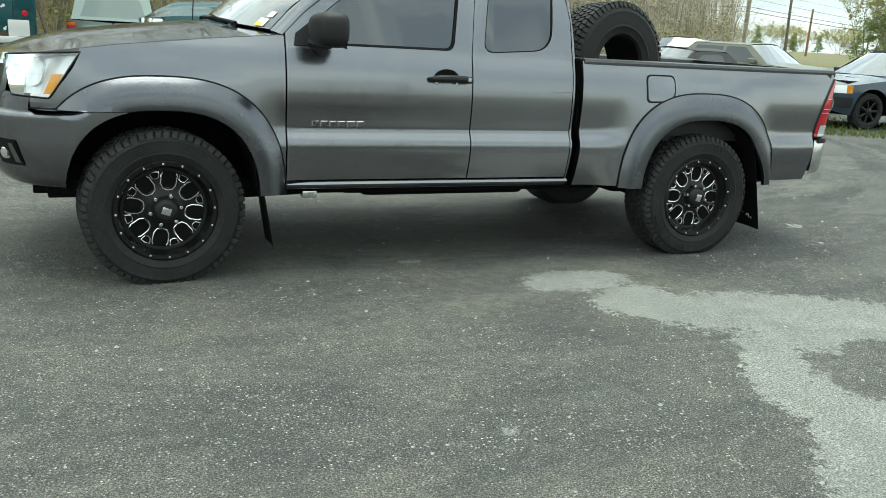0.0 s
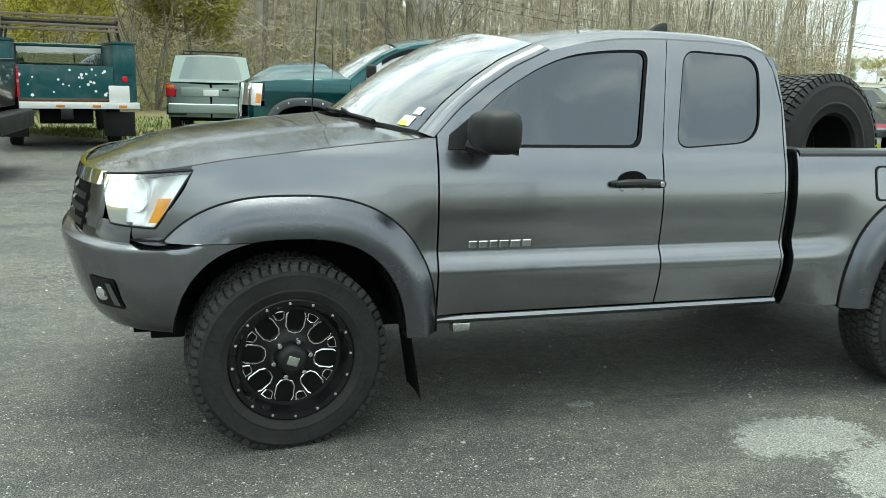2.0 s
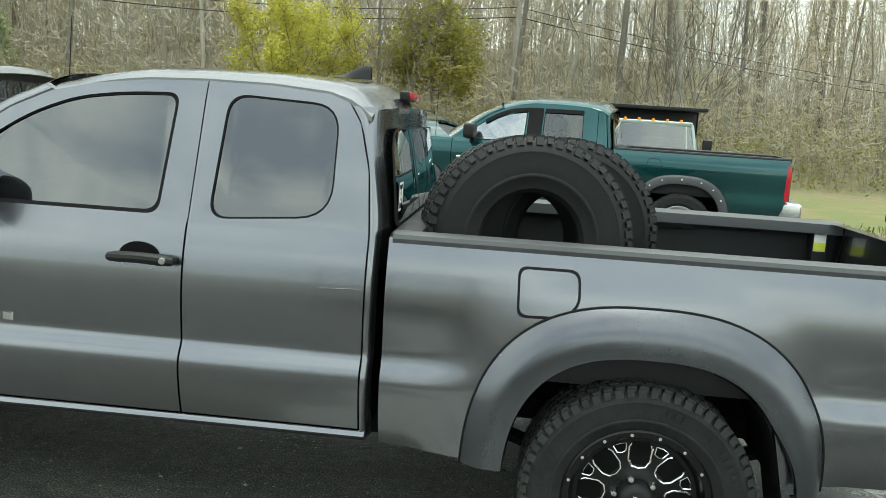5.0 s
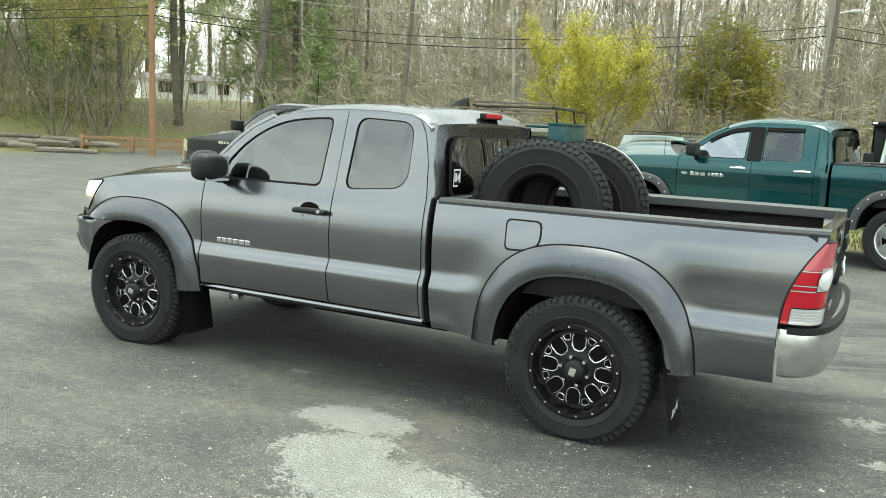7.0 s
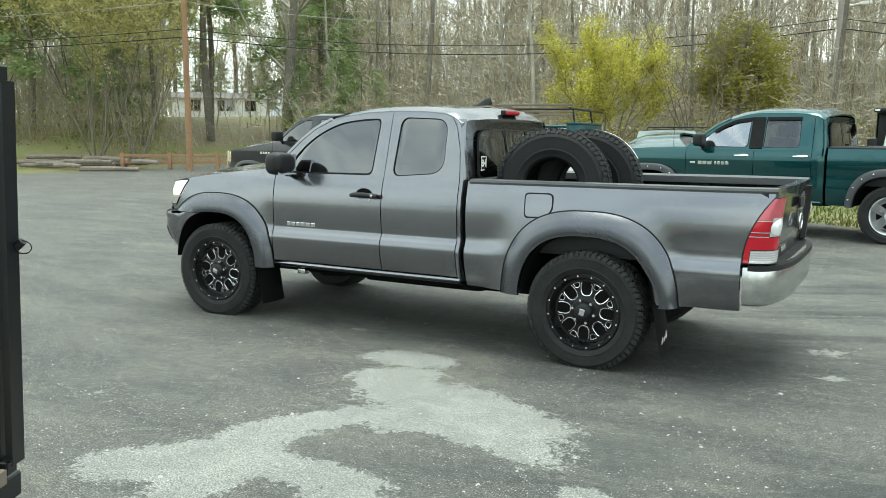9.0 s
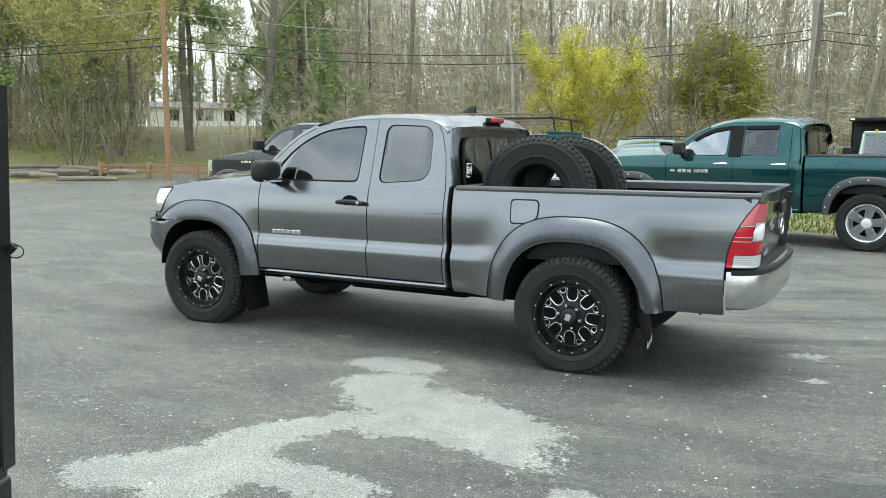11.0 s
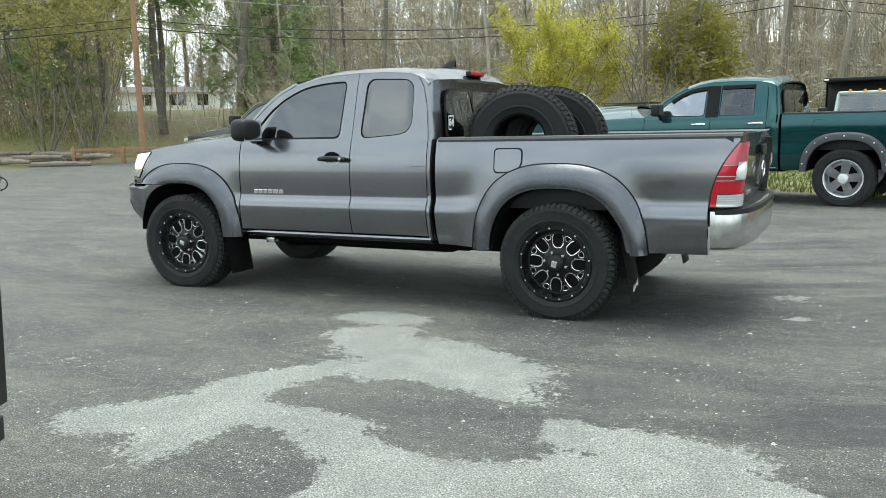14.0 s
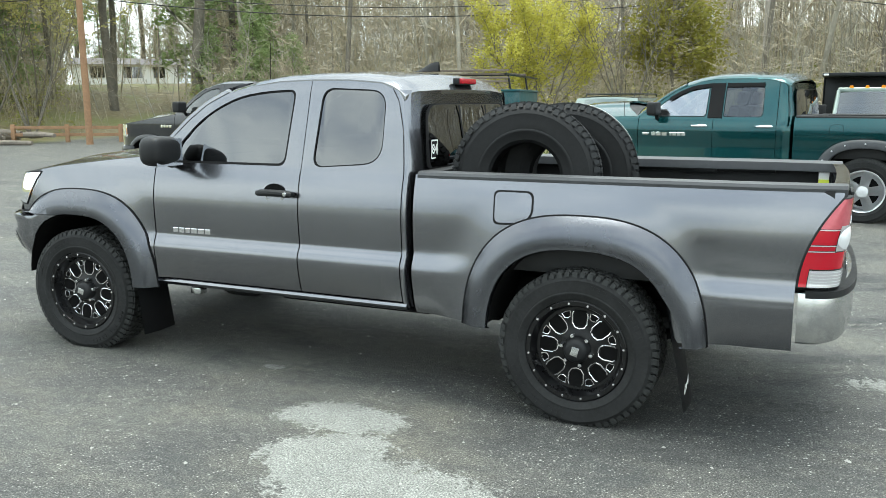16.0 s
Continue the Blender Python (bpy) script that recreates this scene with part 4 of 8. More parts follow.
    for i in range(12):
        y = ins + 0.12 + i * (2 * yc - 2 * ins - 0.24) / 11
        part("liner_rib", box(x0 + 0.05, x1 - 0.08, y - 0.03, y + 0.03, fl, fl + 0.012, 0.005, 1), M_LINER, lin)
    def cap(u, v):
        x = lerp(x0 + 0.012, x1 - 0.01, u)
        ys = p.side(x, zr) - 0.004
        prof = [(0.0, -0.030), (-0.004, -0.004), (0.004, 0.010), (0.03, 0.016), (0.09, 0.014), (0.125, 0.004), (0.13, -0.04)]
        dy, dz = prof[v]
        return (x, ys + dy, zr + dz)
    both("rail_cap", lip(sheet(cap, span(0, 1, 30), list(range(7))), (0, 0, -0.005)), k.get("cap", M_TRIM), root, yc, "weathered black bed rail cap")
    part("bed_header", box(x0, x0 + 0.10, 0.12, 2 * yc - 0.12, zr - 0.03, zr + 0.014, 0.012), M_TRIM, root)
    # tailgate
    tg = lip(sheet(lambda u, v: (x1 - 0.012 + 0.022 * (1 - (2 * u - 1) ** 2) + 0.012 * math.sin(v * math.pi) - 0.05 * (1 - v), lerp(0.17, 2 * yc - 0.17, u), lerp(k["z_lamp_b"] - 0.02, zr + 0.008, v)), span(0, 1, 20), span(0, 1, 10)), (-0.06, 0, 0))
    out["tailgate"] = part("tailgate", tg, paint_mat, root)
    # wheel-arch flares
    for xc, fz, rz in ((0, k["z_bump1"] + 0.005, k["z_sill"] - 0.03), (k["xr"], k["z_sill"] - 0.03, k["z_sill"] - 0.02)):
        bm, rim = p.flare(xc, k["zh"], fz, rz)
        both("flare", bm, flare_mat, root, yc, k.get("flare_label", ""))
        both("flare_gasket", tube(rim, 0.0045, 5), M_SEAL, root, yc)
    # sills
    both("sill", lip(sheet(lambda u, v: (lerp(k["x_door0"] - 0.02, k["x_cab1"] - 0.02, u), interp(v, [(0, 0.13), (0.3, 0.085), (0.7, 0.07), (1, 0.085)]), lerp(k["z_sill"] - 0.025, k["z_sill"] + 0.026, v)), span(0, 1, 4), span(0, 1, 6)), (0, 0.05, 0)), paint_mat, root, yc)
    # wheels
    first = hang_wheel(root, wheel_parts, 0, k.get("wheel_y", 0), k["zh"], False, None, k.get("steer", 0))
    hang_wheel(root, wheel_parts, k["xr"], k.get("wheel_y", 0), k["zh"], False, first)
    hang_wheel(root, wheel_parts, 0, 2 * yc - k.get("wheel_y", 0), k["zh"], True, first)
    hang_wheel(root, wheel_parts, k["xr"], 2 * yc - k.get("wheel_y", 0), k["zh"], True, first)
    ax = join(moved(tube([(0, 0.25, 0), (0, 2 * yc - 0.25, 0)], 0.05, 10), Matrix.Translation((k["xr"], 0, k["zh"] - 0.02))), moved(box(-0.14, 0.14, -0.14, 0.14, -0.12, 0.12, 0.06, 3), Matrix.Translation((k["xr"], yc, k["zh"]))))
    part("rear_axle", ax, M_WELL, root)
    return out

# ---- the grey pickup ----

G = Pickup(
    yc=0.93, x_front=-0.86, x_nose0=-0.40, nose_n=2.4, rake=0.22, x_tail0=3.85, x_tail=4.375, x_tailb=4.185,
    prof=[(0.40, 0.16), (0.45, 0.115), (0.49, 0.088), (0.54, 0.070), (0.60, 0.055), (0.66, 0.043), (0.69, 0.0395), (0.718, 0.0395), (0.736, 0.043), (0.752, 0.0505), (0.768, 0.0615), (0.781, 0.0720), (0.789, 0.0725), (0.80, 0.0715), (0.85, 0.0665),
          (0.92, 0.0620), (0.98, 0.0615), (1.03, 0.0650), (1.08, 0.0720), (1.12, 0.0800), (1.15, 0.0880), (1.18, 0.0970), (1.20, 0.1035), (1.225, 0.110), (1.30, 0.122), (1.45, 0.146), (1.60, 0.180), (1.69, 0.205), (1.76, 0.24)],
    zh=0.388, xr=3.235, a=0.455, b=0.492, fa=0.602, fb=0.655, flare_y=-0.012, z_belt=1.20, z_sill=0.49, z_bump1=0.868, z_lamp0=0.927, x_lamp1=-0.362, x_fend0=-0.66, hood_drop=0.015,
    lamp_edge=[(-0.66, 0.935), (-0.50, 0.922), (-0.437, 0.998), (-0.376, 1.085), (-0.362, 1.125)],
    hood_edge=[(-0.64, 1.112), (-0.42, 1.146), (-0.2, 1.180), (0.2, 1.226), (0.57, 1.262)], hood_nose=0.05, x_cowl=0.24, crown=0.036, bulge=0.008,
    x_door0=0.603, x_split=1.638, x_door2=2.272, x_cab1=2.315, x_bed0=2.345,
    pillar=[(0.588, 1.262), (0.70, 1.378), (0.82, 1.476), (0.95, 1.563), (1.10, 1.632)], pillar_w=0.072,
    roof_rail=[(1.10, 1.632), (1.25, 1.667), (1.45, 1.690), (1.66, 1.697), (1.90, 1.694), (2.10, 1.678), (2.19, 1.650), (2.25, 1.60)], roof_h=0.026, roof_crown=0.034,
    door1=[(0.603, 1.20), (0.603, 1.272), (0.70, 1.370), (0.82, 1.468), (0.95, 1.555), (1.10, 1.624), (1.25, 1.659), (1.45, 1.682), (1.664, 1.689), (1.634, 1.20)],
    win1=[(0.735, 1.222), (0.755, 1.335), (0.88, 1.450), (1.045, 1.552), (1.20, 1.612), (1.38, 1.637), (1.572, 1.644), (1.528, 1.222)], win1_r=[0.02, 0.06, 0.2, 0.2, 0.2, 0.2, 0.05, 0.05],
    door2=[(1.638, 1.20), (1.668, 1.689), (1.90, 1.686), (2.10, 1.669), (2.17, 1.644), (2.215, 1.575), (2.255, 1.42), (2.272, 1.20)],
    win2=[(1.705, 1.218), (1.748, 1.652), (2.142, 1.634), (2.140, 1.250)], win2_r=[0.07, 0.07, 0.10, 0.12],
    flare_prof=[(1.0, -0.002), (0.992, 0.003), (0.93, 0.0105), (0.85, 0.021), (0.75, 0.033), (0.63, 0.045), (0.50, 0.054), (0.35, 0.058), (0.20, 0.0595), (0.08, 0.060), (0.025, 0.058), (0.0, 0.048), (0.0, 0.03)],
    swell=[(0.0, 0.63, 0.74, 0.76, 0.046), (3.235, 0.84, 0.70, 0.77, 0.042)],
    steer=5.0, cap=M_CAP, z_rail=1.205, z_bedb=0.480, z_lamp_b=0.765, z_floor=0.765, tail_pow=2.0, taper=True)

truck = thing("pickup_truck", pose(0, -0.015, -0.016), "grey metallic extended-cab pickup truck with black off-road wheels parked on asphalt", "pickup truck")
got = build_pickup(G, truck, M_GREY, M_FLARE, truck_wheel(), M_TINT, M_TINT)
YC = G.yc

# door handles: a bar across a scoop, a key cylinder
scoop = sheet(lambda u, v: (1.455 + 0.105 * u * math.cos(v), G.side(1.46, 1.075) - 0.0035 + 0.0, 1.075 + 0.058 * u * math.sin(v)), [0.001, 0.5, 1.0], span(0, 2 * math.pi, 28))
for v in scoop.verts:
    v.co.y += 0.004
hd = tube([(1.375, 0.062, 1.072), (1.39, 0.036, 1.074), (1.42, 0.024, 1.078), (1.50, 0.020, 1.080), (1.58, 0.024, 1.076), (1.606, 0.036, 1.073), (1.612, 0.06, 1.072)], [0.010, 0.016, 0.019, 0.019, 0.020, 0.018, 0.010], 10)
for far in (False, True):
    d = got["door"] if not far else [o for o in truck.children if o.name.startswith("front_door")][1]
    # flat patches paint the scoop: black for its shade, chrome for its lit lower edge
    up = sheet(lambda u, v: (1.478 + 0.075 * math.cos(v) * u, G.side(1.46, 1.09) - 0.002, 1.075 + 0.052 * math.sin(v) * u), [0.01, 1.0], span(0, math.pi, 18))
    dn = sheet(lambda u, v: (1.478 + 0.070 * math.cos(v) * u, G.side(1.46, 1.05) - 0.002, 1.070 - 0.048 * math.sin(v) * u), [0.86, 1.0], span(0, math.pi, 18))
    h = hd.copy()
    cyl = moved(lathe([(0, -0.004), (0.011, -0.003), (0.013, 0.004)], 14), Matrix.Translation((1.588, 0.006, 1.076)))
    for nm, bmx, mt, lb in (("scoop_shade", up, M_WELL, "flat dark patch for the shade in the handle scoop"), ("scoop_glint", dn, M_DULLCHROME, ""), ("handle", h, M_TRIM, "dark grey door handle"), ("lock", cyl, M_DULLCHROME, "")):
        part(nm, flip(bmx, YC) if far else bmx, mt, d, lb)

# name badge as plain raised bars
x = 0.735
for wd in (0.040, 0.044, 0.040, 0.046, 0.050, 0.044):
    bar = box(x, x + wd - 0.004, G.side(0.8, 0.82) - 0.006, G.side(0.8, 0.82) + 0.004, 0.806, 0.838, 0.003, 1)
    part("badge", bar, M_CHROME, got["door"], "chrome badge bar")
    x += wd + 0.004

# mirrors
def mirror_shell():
    bm = bmesh.new()
    bmesh.ops.create_uvsphere(bm, u_segments=28, v_segments=18, radius=1)
    for v in bm.verts:
        c = v.co
        p = [math.copysign(abs(q) ** 0.60, q) for q in c]
        x_ = 0.085 * p[0] * (1.0 if p[0] < 0 else 0.75)
        v.co = Vector((0.793 + 1.12 * x_ + 0.10 * -p[1] * 0.1, -0.050 + 0.130 * p[1], 1.301 + 0.084 * p[2] * (1 + 0.10 * -p[1])))
    return bm

arm = join(tube([(0.735, 0.10, 1.235), (0.765, 0.06, 1.225), (0.80, -0.005, 1.235)], [0.035, 0.032, 0.03], 10), fill([(0.645, 1.215), (0.655, 1.275), (0.745, 1.345), (0.748, 1.215)], lambda a, b: G.at(a, b, 0.006)))
glassm = sheet(lambda u, v: (0.849, lerp(-0.155, 0.055, u), lerp(1.215, 1.37, v)), span(0, 1, 2), span(0, 1, 2))
for far in (False, True):
    ms = mirror_shell()
    a, g = arm.copy(), glassm.copy()
    mo = part("mirror", flip(ms, YC) if far else ms, M_TRIM, truck, "black door mirror")
    part("mirror_arm", flip(a, YC) if far else a, M_TRIM, mo)
    part("mirror_glass", flip(g, YC) if far else g, M_CHROME, mo)

# front bumper: its ends run flush into the wheel arches
def bump_pt(s, z, out=0.0):
    zz = min(max(z, 0.40), 0.868)
    xe = -0.455 * max(0.0, 1 - ((zz - 0.388) / 0.492) ** 2.6) ** (1 / 2.6)
    e = smooth((0.16 - s) / 0.30)
    flush = interp(z, [(0.47, 0.13), (0.52, 0.088), (0.58, 0.050), (0.65, 0.024), (0.73, 0.008), (0.80, 0.000), (0.868, -0.002)])
    if s < 0:
        x, y, z = lerp(G.k["x_nose0"], max(xe, G.k["x_nose0"]), -s), interp(z, G.k["prof"]) - out, z
    else:
        x, y, z = G.front(s, z, out)
    return (min(x, xe), lerp(y, flush, e) if s < 0.16 else y, z)

bp = [(0.485, -0.095), (0.50, -0.070), (0.535, -0.044), (0.58, -0.022), (0.66, 0.002), (0.73, 0.020), (0.79, 0.036), (0.825, 0.044), (0.848, 0.038), (0.862, 0.018), (0.868, -0.012)]


def bump_out(z):
    return interp(z, bp) + 0.012


bumper = sheet(lambda s, i: Vector(bump_pt(max(s, -1), bp[i][0], bp[i][1] + 0.012)) + Vector((0, 0.07 if s < -1 else 0, 0)), [-1.1, -1, -0.8, -0.6, -0.4, -0.2] + span(0, 1, 30), list(range(len(bp))))
b2 = flip(bumper, YC)
part("front_bumper", join(bumper, b2), M_GREY, truck)
# a flat black sheet on the bumper face paints the shade of the fog recess
fogs = sheet(lambda s, v: bump_pt(lerp(lerp(0.27, 0.30, v), 0.46, s), lerp(0.60, 0.725, v), bump_out(lerp(0.60, 0.725, v)) + 0.004), span(0, 1, 8), span(0, 1, 5))
blade = sheet(lambda s, v: bump_pt(lerp(lerp(0.285, 0.315, v), lerp(0.325, 0.345, v), s), lerp(0.615, 0.71, v), bump_out(lerp(0.615, 0.72, v)) + 0.010), span(0, 1, 3), span(0, 1, 4))
fog = moved(lathe([(0.0, -0.010), (0.020, -0.008), (0.028, 0.0), (0.032, 0.004), (0.034, 0.02)], 20), pose(*bump_pt(0.395, 0.660, bump_out(0.665) + 0.004), 0, 0, -38))
both("fog_recess_shade", fogs, M_SEAL, truck, YC, "flat black sheet for the shade in the fog lamp recess")
both("recess_blade", blade, M_GREY, truck, YC, "grey inner blade of the recess")
both("fog_lamp", fog, M_TINT, truck, YC, "round fog lamp")
lower = sheet(lambda s, v: bump_pt(s, lerp(0.48, 0.54, v), -0.06 - 0.10 * (1 - v)), span(0.05, 1, 16), span(0, 1, 3))
both("skid_valance", lower, M_TRIM, truck, YC)

# headlamps
def lamp(u, v, out):
    """u runs from the tip at the side to the grille, v from the lower edge up."""
    s0, s1 = lerp(0.107, 0.004, max(0.0, v) ** 0.85), lerp(0.345, 0.455, v)
    return G.front(lerp(s0, s1, u), lerp(lerp(0.922, 0.930, u), lerp(1.136, 1.108, u), v), out)
us = span(0, 1, 24)
refl = sheet(lambda u, v: lamp(u, v, -0.030 - 0.02 * math.sin(v * math.pi) * abs(math.sin(u * 9))), us, span(0, 1, 10))
lens = sheet(lambda u, v: lamp(u, v, 0.004 + 0.008 * math.sin(v * math.pi)), us, span(0, 1, 10))
amber = sheet(lambda u, v: lamp(u, lerp(0.08, 0.52, v), -0.010), span(0.03, 0.20, 5), span(0, 1, 5))
frame_b = sheet(lambda u, v: lamp(u, v, -0.062), span(-0.01, 1.01, 20), span(-0.01, 1.0, 4))
edge_b = tube([lamp(u, v, 0.002) for u, v in [(x, 0.0) for x in span(0, 1, 10)] + [(1.0, x) for x in span(0.1, 1, 6)] + [(x, 1.0) for x in span(0.95, 0, 10)] + [(0.0, x) for x in span(0.9, 0.1, 6)]], 0.005, 6, closed=True)
bulb = join(moved(lathe([(0.0, 0.02), (0.05, 0.012), (0.068, -0.02), (0.072, -0.03)], 20), pose(*lamp(0.55, 0.6, -0.05), 0, 0, -46)), moved(lathe([(0.0, 0.02), (0.035, 0.012), (0.045, -0.02), (0.048, -0.03)], 20), pose(*lamp(0.86, 0.55, -0.05), 0, 0, -56)))
for far in (False, True):
    fb_ = lip(frame_b.copy(), (0.03, 0.03, 0))
    hl = part("headlight", flip(fb_, YC) if far else fb_, M_TRIM, truck, "clear headlight with amber corner")
    for nm, bmx, mt, lb in (("reflector", refl, M_REFLECTOR, ""), ("turn_signal", amber, M_LENSAMBER, "amber turn signal"), ("projector", bulb, M_REFLECTOR, ""), ("lens", lens, M_LAMPGLASS, "clear lens"), ("gasket", edge_b, M_SEAL, "")):
        c = bmx.copy()
        o = part(nm, flip(c, YC) if far else c, mt, hl, lb)
        if nm == "lens":
            o.visible_shadow = False
# grille
grille = sheet(lambda s, v: G.front(s, lerp(0.872, 1.085, v), 0.0), span(0.54, 1, 14), span(0, 1, 4))
both("grille", grille, M_WELL, truck, YC, "dark grille with chrome surround")
for z0 in (0.895, 0.945, 0.995):
    both("grille_bar", sheet(lambda s, v: G.front(s, z0 + 0.026 * v, 0.016), span(0.56, 1, 14), span(0, 1, 2)), M_TRIM, truck, YC)
gs = sheet(lambda s, v: G.front(s, 1.065 + 0.050 * v, 0.020 - 0.01 * v), span(0.47, 1, 16), span(0, 1, 3))
both("grille_surround", lip(gs, (0.02, 0.004, 0)), M_CHROME, truck, YC, "chrome grille surround")
both("grille_side", lip(sheet(lambda s, v: G.front(s, lerp(0.872, 1.085, v), 0.006), span(0.44, 0.55, 5), span(0, 1, 4)), (0.02, 0, 0)), M_GREY, truck, YC)
# dark filler between the lamp and the bumper
both("lamp_filler", sheet(lambda s, v: G.front(s, lerp(0.866, 0.940, v), lerp(0.012, -0.004, v)), span(0.22, 0.56, 10), span(0, 1, 3)), M_BLACKPAINT, truck, YC, "dark filler under the headlight")

# wipers, antennas, windscreen stickers
def scr(t, v, o=0.012):
    e = G.pillar_edge(t, 1.0)
    s = 2 * v - 1
    b = 1 - s * s
    return Vector((e.x - lerp(0.24, 0.11, t) * b - o, lerp(e.y, 2 * YC - e.y, v), e.z + lerp(0.035, 0.055, t) * b + o))
for v0, v1 in ((0.16, 0.52), (0.56, 0.92)):
    wp = part("wiper", tube([scr(-0.05, v0, 0.006), scr(0.0, v0 + 0.12, 0.014), scr(0.03, lerp(v0, v1, 0.6), 0.014)], [0.012, 0.009, 0.006], 6), M_SEAL, truck, "black wiper arm")
    part("wiper_blade", tube([scr(0.0, v0 + 0.02, 0.008), scr(0.015, lerp(v0, v1, 0.5), 0.008), scr(0.005, v1, 0.008)], 0.007, 6), M_SEAL, wp)
ws = [o for o in truck.children if o.name.startswith("windscreen") and "pillar" not in o.name][0]
part("inspection_sticker", sheet(lambda u, v: scr(lerp(0.02, 0.10, v), lerp(0.035, 0.075, u), 0.004), span(0, 1, 2), span(0, 1, 2)), M_PAPER, ws, "white paper sticker")
part("inspection_sticker", sheet(lambda u, v: scr(lerp(0.015, 0.055, v), lerp(0.045, 0.070, u), 0.006), span(0, 1, 2), span(0, 1, 2)), M_YELLOWPAPER, ws, "yellow sticker")
part("registration_sticker", sheet(lambda u, v: scr(lerp(0.12, 0.18, v), lerp(0.030, 0.055, u), 0.004), span(0, 1, 2), span(0, 1, 2)), M_PAPER, ws, "white sticker with a barcode")
part("mast_antenna", join(tube([(0.30, 1.66, 1.23), (0.32, 1.66, 1.60), (0.34, 1.66, 2.02)], [0.004, 0.003, 0.002], 6), tube([(0.30, 1.66, 1.22), (0.30, 1.66, 1.26)], [0.016, 0.010], 10)), M_SEAL, truck, "thin black mast antenna")
fin = sheet(lambda u, v: (lerp(1.93, 2.10, u), YC + (2 * v - 1) * 0.030 * (1 - u * 0.5) * (1 - 0.0), 1.755 + 0.055 * smooth(u * 1.15) * (1 - abs(2 * v - 1) ** 1.6)), span(0, 1, 8), span(0, 1, 8))
part("fin_antenna", fin, M_TRIM, truck, "dark grey shark-fin antenna")

# high brake lamp
bl = part("brake_light", box(2.245, 2.285, YC - 0.13, YC + 0.13, 1.672, 1.712, 0.012, 3), M_TRIM, truck, "red high brake light")
part("lens", box(2.262, 2.298, YC - 0.115, YC + 0.115, 1.677, 1.708, 0.008, 2), M_LENSRED, bl, "red lens")

# fuel flap with its dark outline
fp = rounded([(2.795, 1.135), (2.985, 1.135), (2.990, 1.035), (2.945, 0.990), (2.800, 0.985)], [0.03, 0.035, 0.03, 0.03, 0.03], 6)
cx, cz = 2.89, 1.065
line = ring(fp, [(lerp(cx, a, 1.09), lerp(cz, b, 1.13)) for a, b in fp], lambda a, b: G.at(a, b, 0.003), 2)
ff = part("fuel_flap", ring([(lerp(cx, a, 0.02), lerp(cz, b, 0.02)) for a, b in fp], fp, lambda a, b: G.at(a, b, 0.004), 6), M_GREY, got["bed_side"], "fuel filler flap")
part("flap_gap", line, M_SEAL, got["bed_side"], "dark gap round the flap")

# tail lamps
def tl(u, v):
    z = lerp(0.775, 1.165, v)
    cut = lerp(G.k["x_tailb"], G.k["x_tail"] - 0.02, min(1.0, (z - 0.765) / (1.175 - 0.765)) ** 2.0)
    if u <= 0.6:
        t = u / 0.6
        x = lerp(cut + 0.006, G.k["x_tail"] + 0.002 - 0.03 * (1 - v), t)
        y = G.side(min(x, 4.37), z) - 0.006 + 0.05 * t ** 4
        return (x, y, z)
    t = (u - 0.6) / 0.4
    x = G.k["x_tail"] + 0.004 - 0.03 * (1 - v) + 0.012 * math.sin(t * math.pi / 2)
    return (x, G.side(4.37, z) + 0.044 + 0.085 * t, z)
for far in (False, True):
    hs = lip(sheet(tl, span(0, 1, 14), span(0, 1, 12)), (-0.03, 0.03, 0))
    lamp = part("tail_light", flip(hs, YC) if far else hs, M_TRIM, truck, "red and clear tail light")
    def piece(v0, v1, u0, u1, o):
        b = sheet(lambda u, v: Vector(tl(u, v)) + Vector((o * 0.6, -o, 0)), span(u0, u1, 12), span(v0, v1, 6))
        return flip(b, YC) if far else b
    part("red_lens", piece(0.01, 0.215, 0.01, 0.13, 0.004), M_LENSRED, lamp, "red lens")
    part("reverse_lens", piece(0.01, 0.20, 0.14, 0.99, 0.005), M_CLEARTAIL, lamp, "clear reversing lens")
    part("red_lens", piece(0.215, 0.405, 0.01, 0.99, 0.004), M_LENSRED, lamp, "red lens")
    part("red_lens", piece(0.425, 0.47, 0.01, 0.46, 0.004), M_LENSRED, lamp, "red lens")
    part("red_lens", piece(0.49, 0.645, 0.01, 0.46, 0.004), M_LENSRED, lamp, "red lens")
    part("clear_lens", piece(0.42, 0.70, 0.47, 0.99, 0.006), M_CLEARTAIL, lamp, "clear round lens")
    disc = sheet(lambda r, a: Vector(tl(0.70 + 0.26 * r * math.cos(a), 0.56 + 0.13 * r * math.sin(a))) + Vector((0.008 + 0.008 * (1 - r * r), -0.010 - 0.006 * (1 - r * r), 0)), [0.02, 0.35, 0.7, 1.0], span(0, 2 * math.pi, 24))
    part("round_lens", flip(disc, YC) if far else disc, M_REFLECTOR, lamp, "round clear bull's-eye lens")
    part("upper_lens", piece(0.665, 0.99, 0.01, 0.99, 0.004), M_PALERED, lamp, "pale red upper lens")
    for vr in (0.415, 0.48, 0.655):
        part("lens_rib", piece(vr - 0.006, vr + 0.006, 0.005, 0.46, 0.007), M_CLEARTAIL, lamp)
    for vr in (0.04, 0.075, 0.11, 0.145, 0.18):
        part("lens_rib", piece(vr - 0.004, vr + 0.004, 0.16, 0.97, 0.008), M_REFLECTOR, lamp)

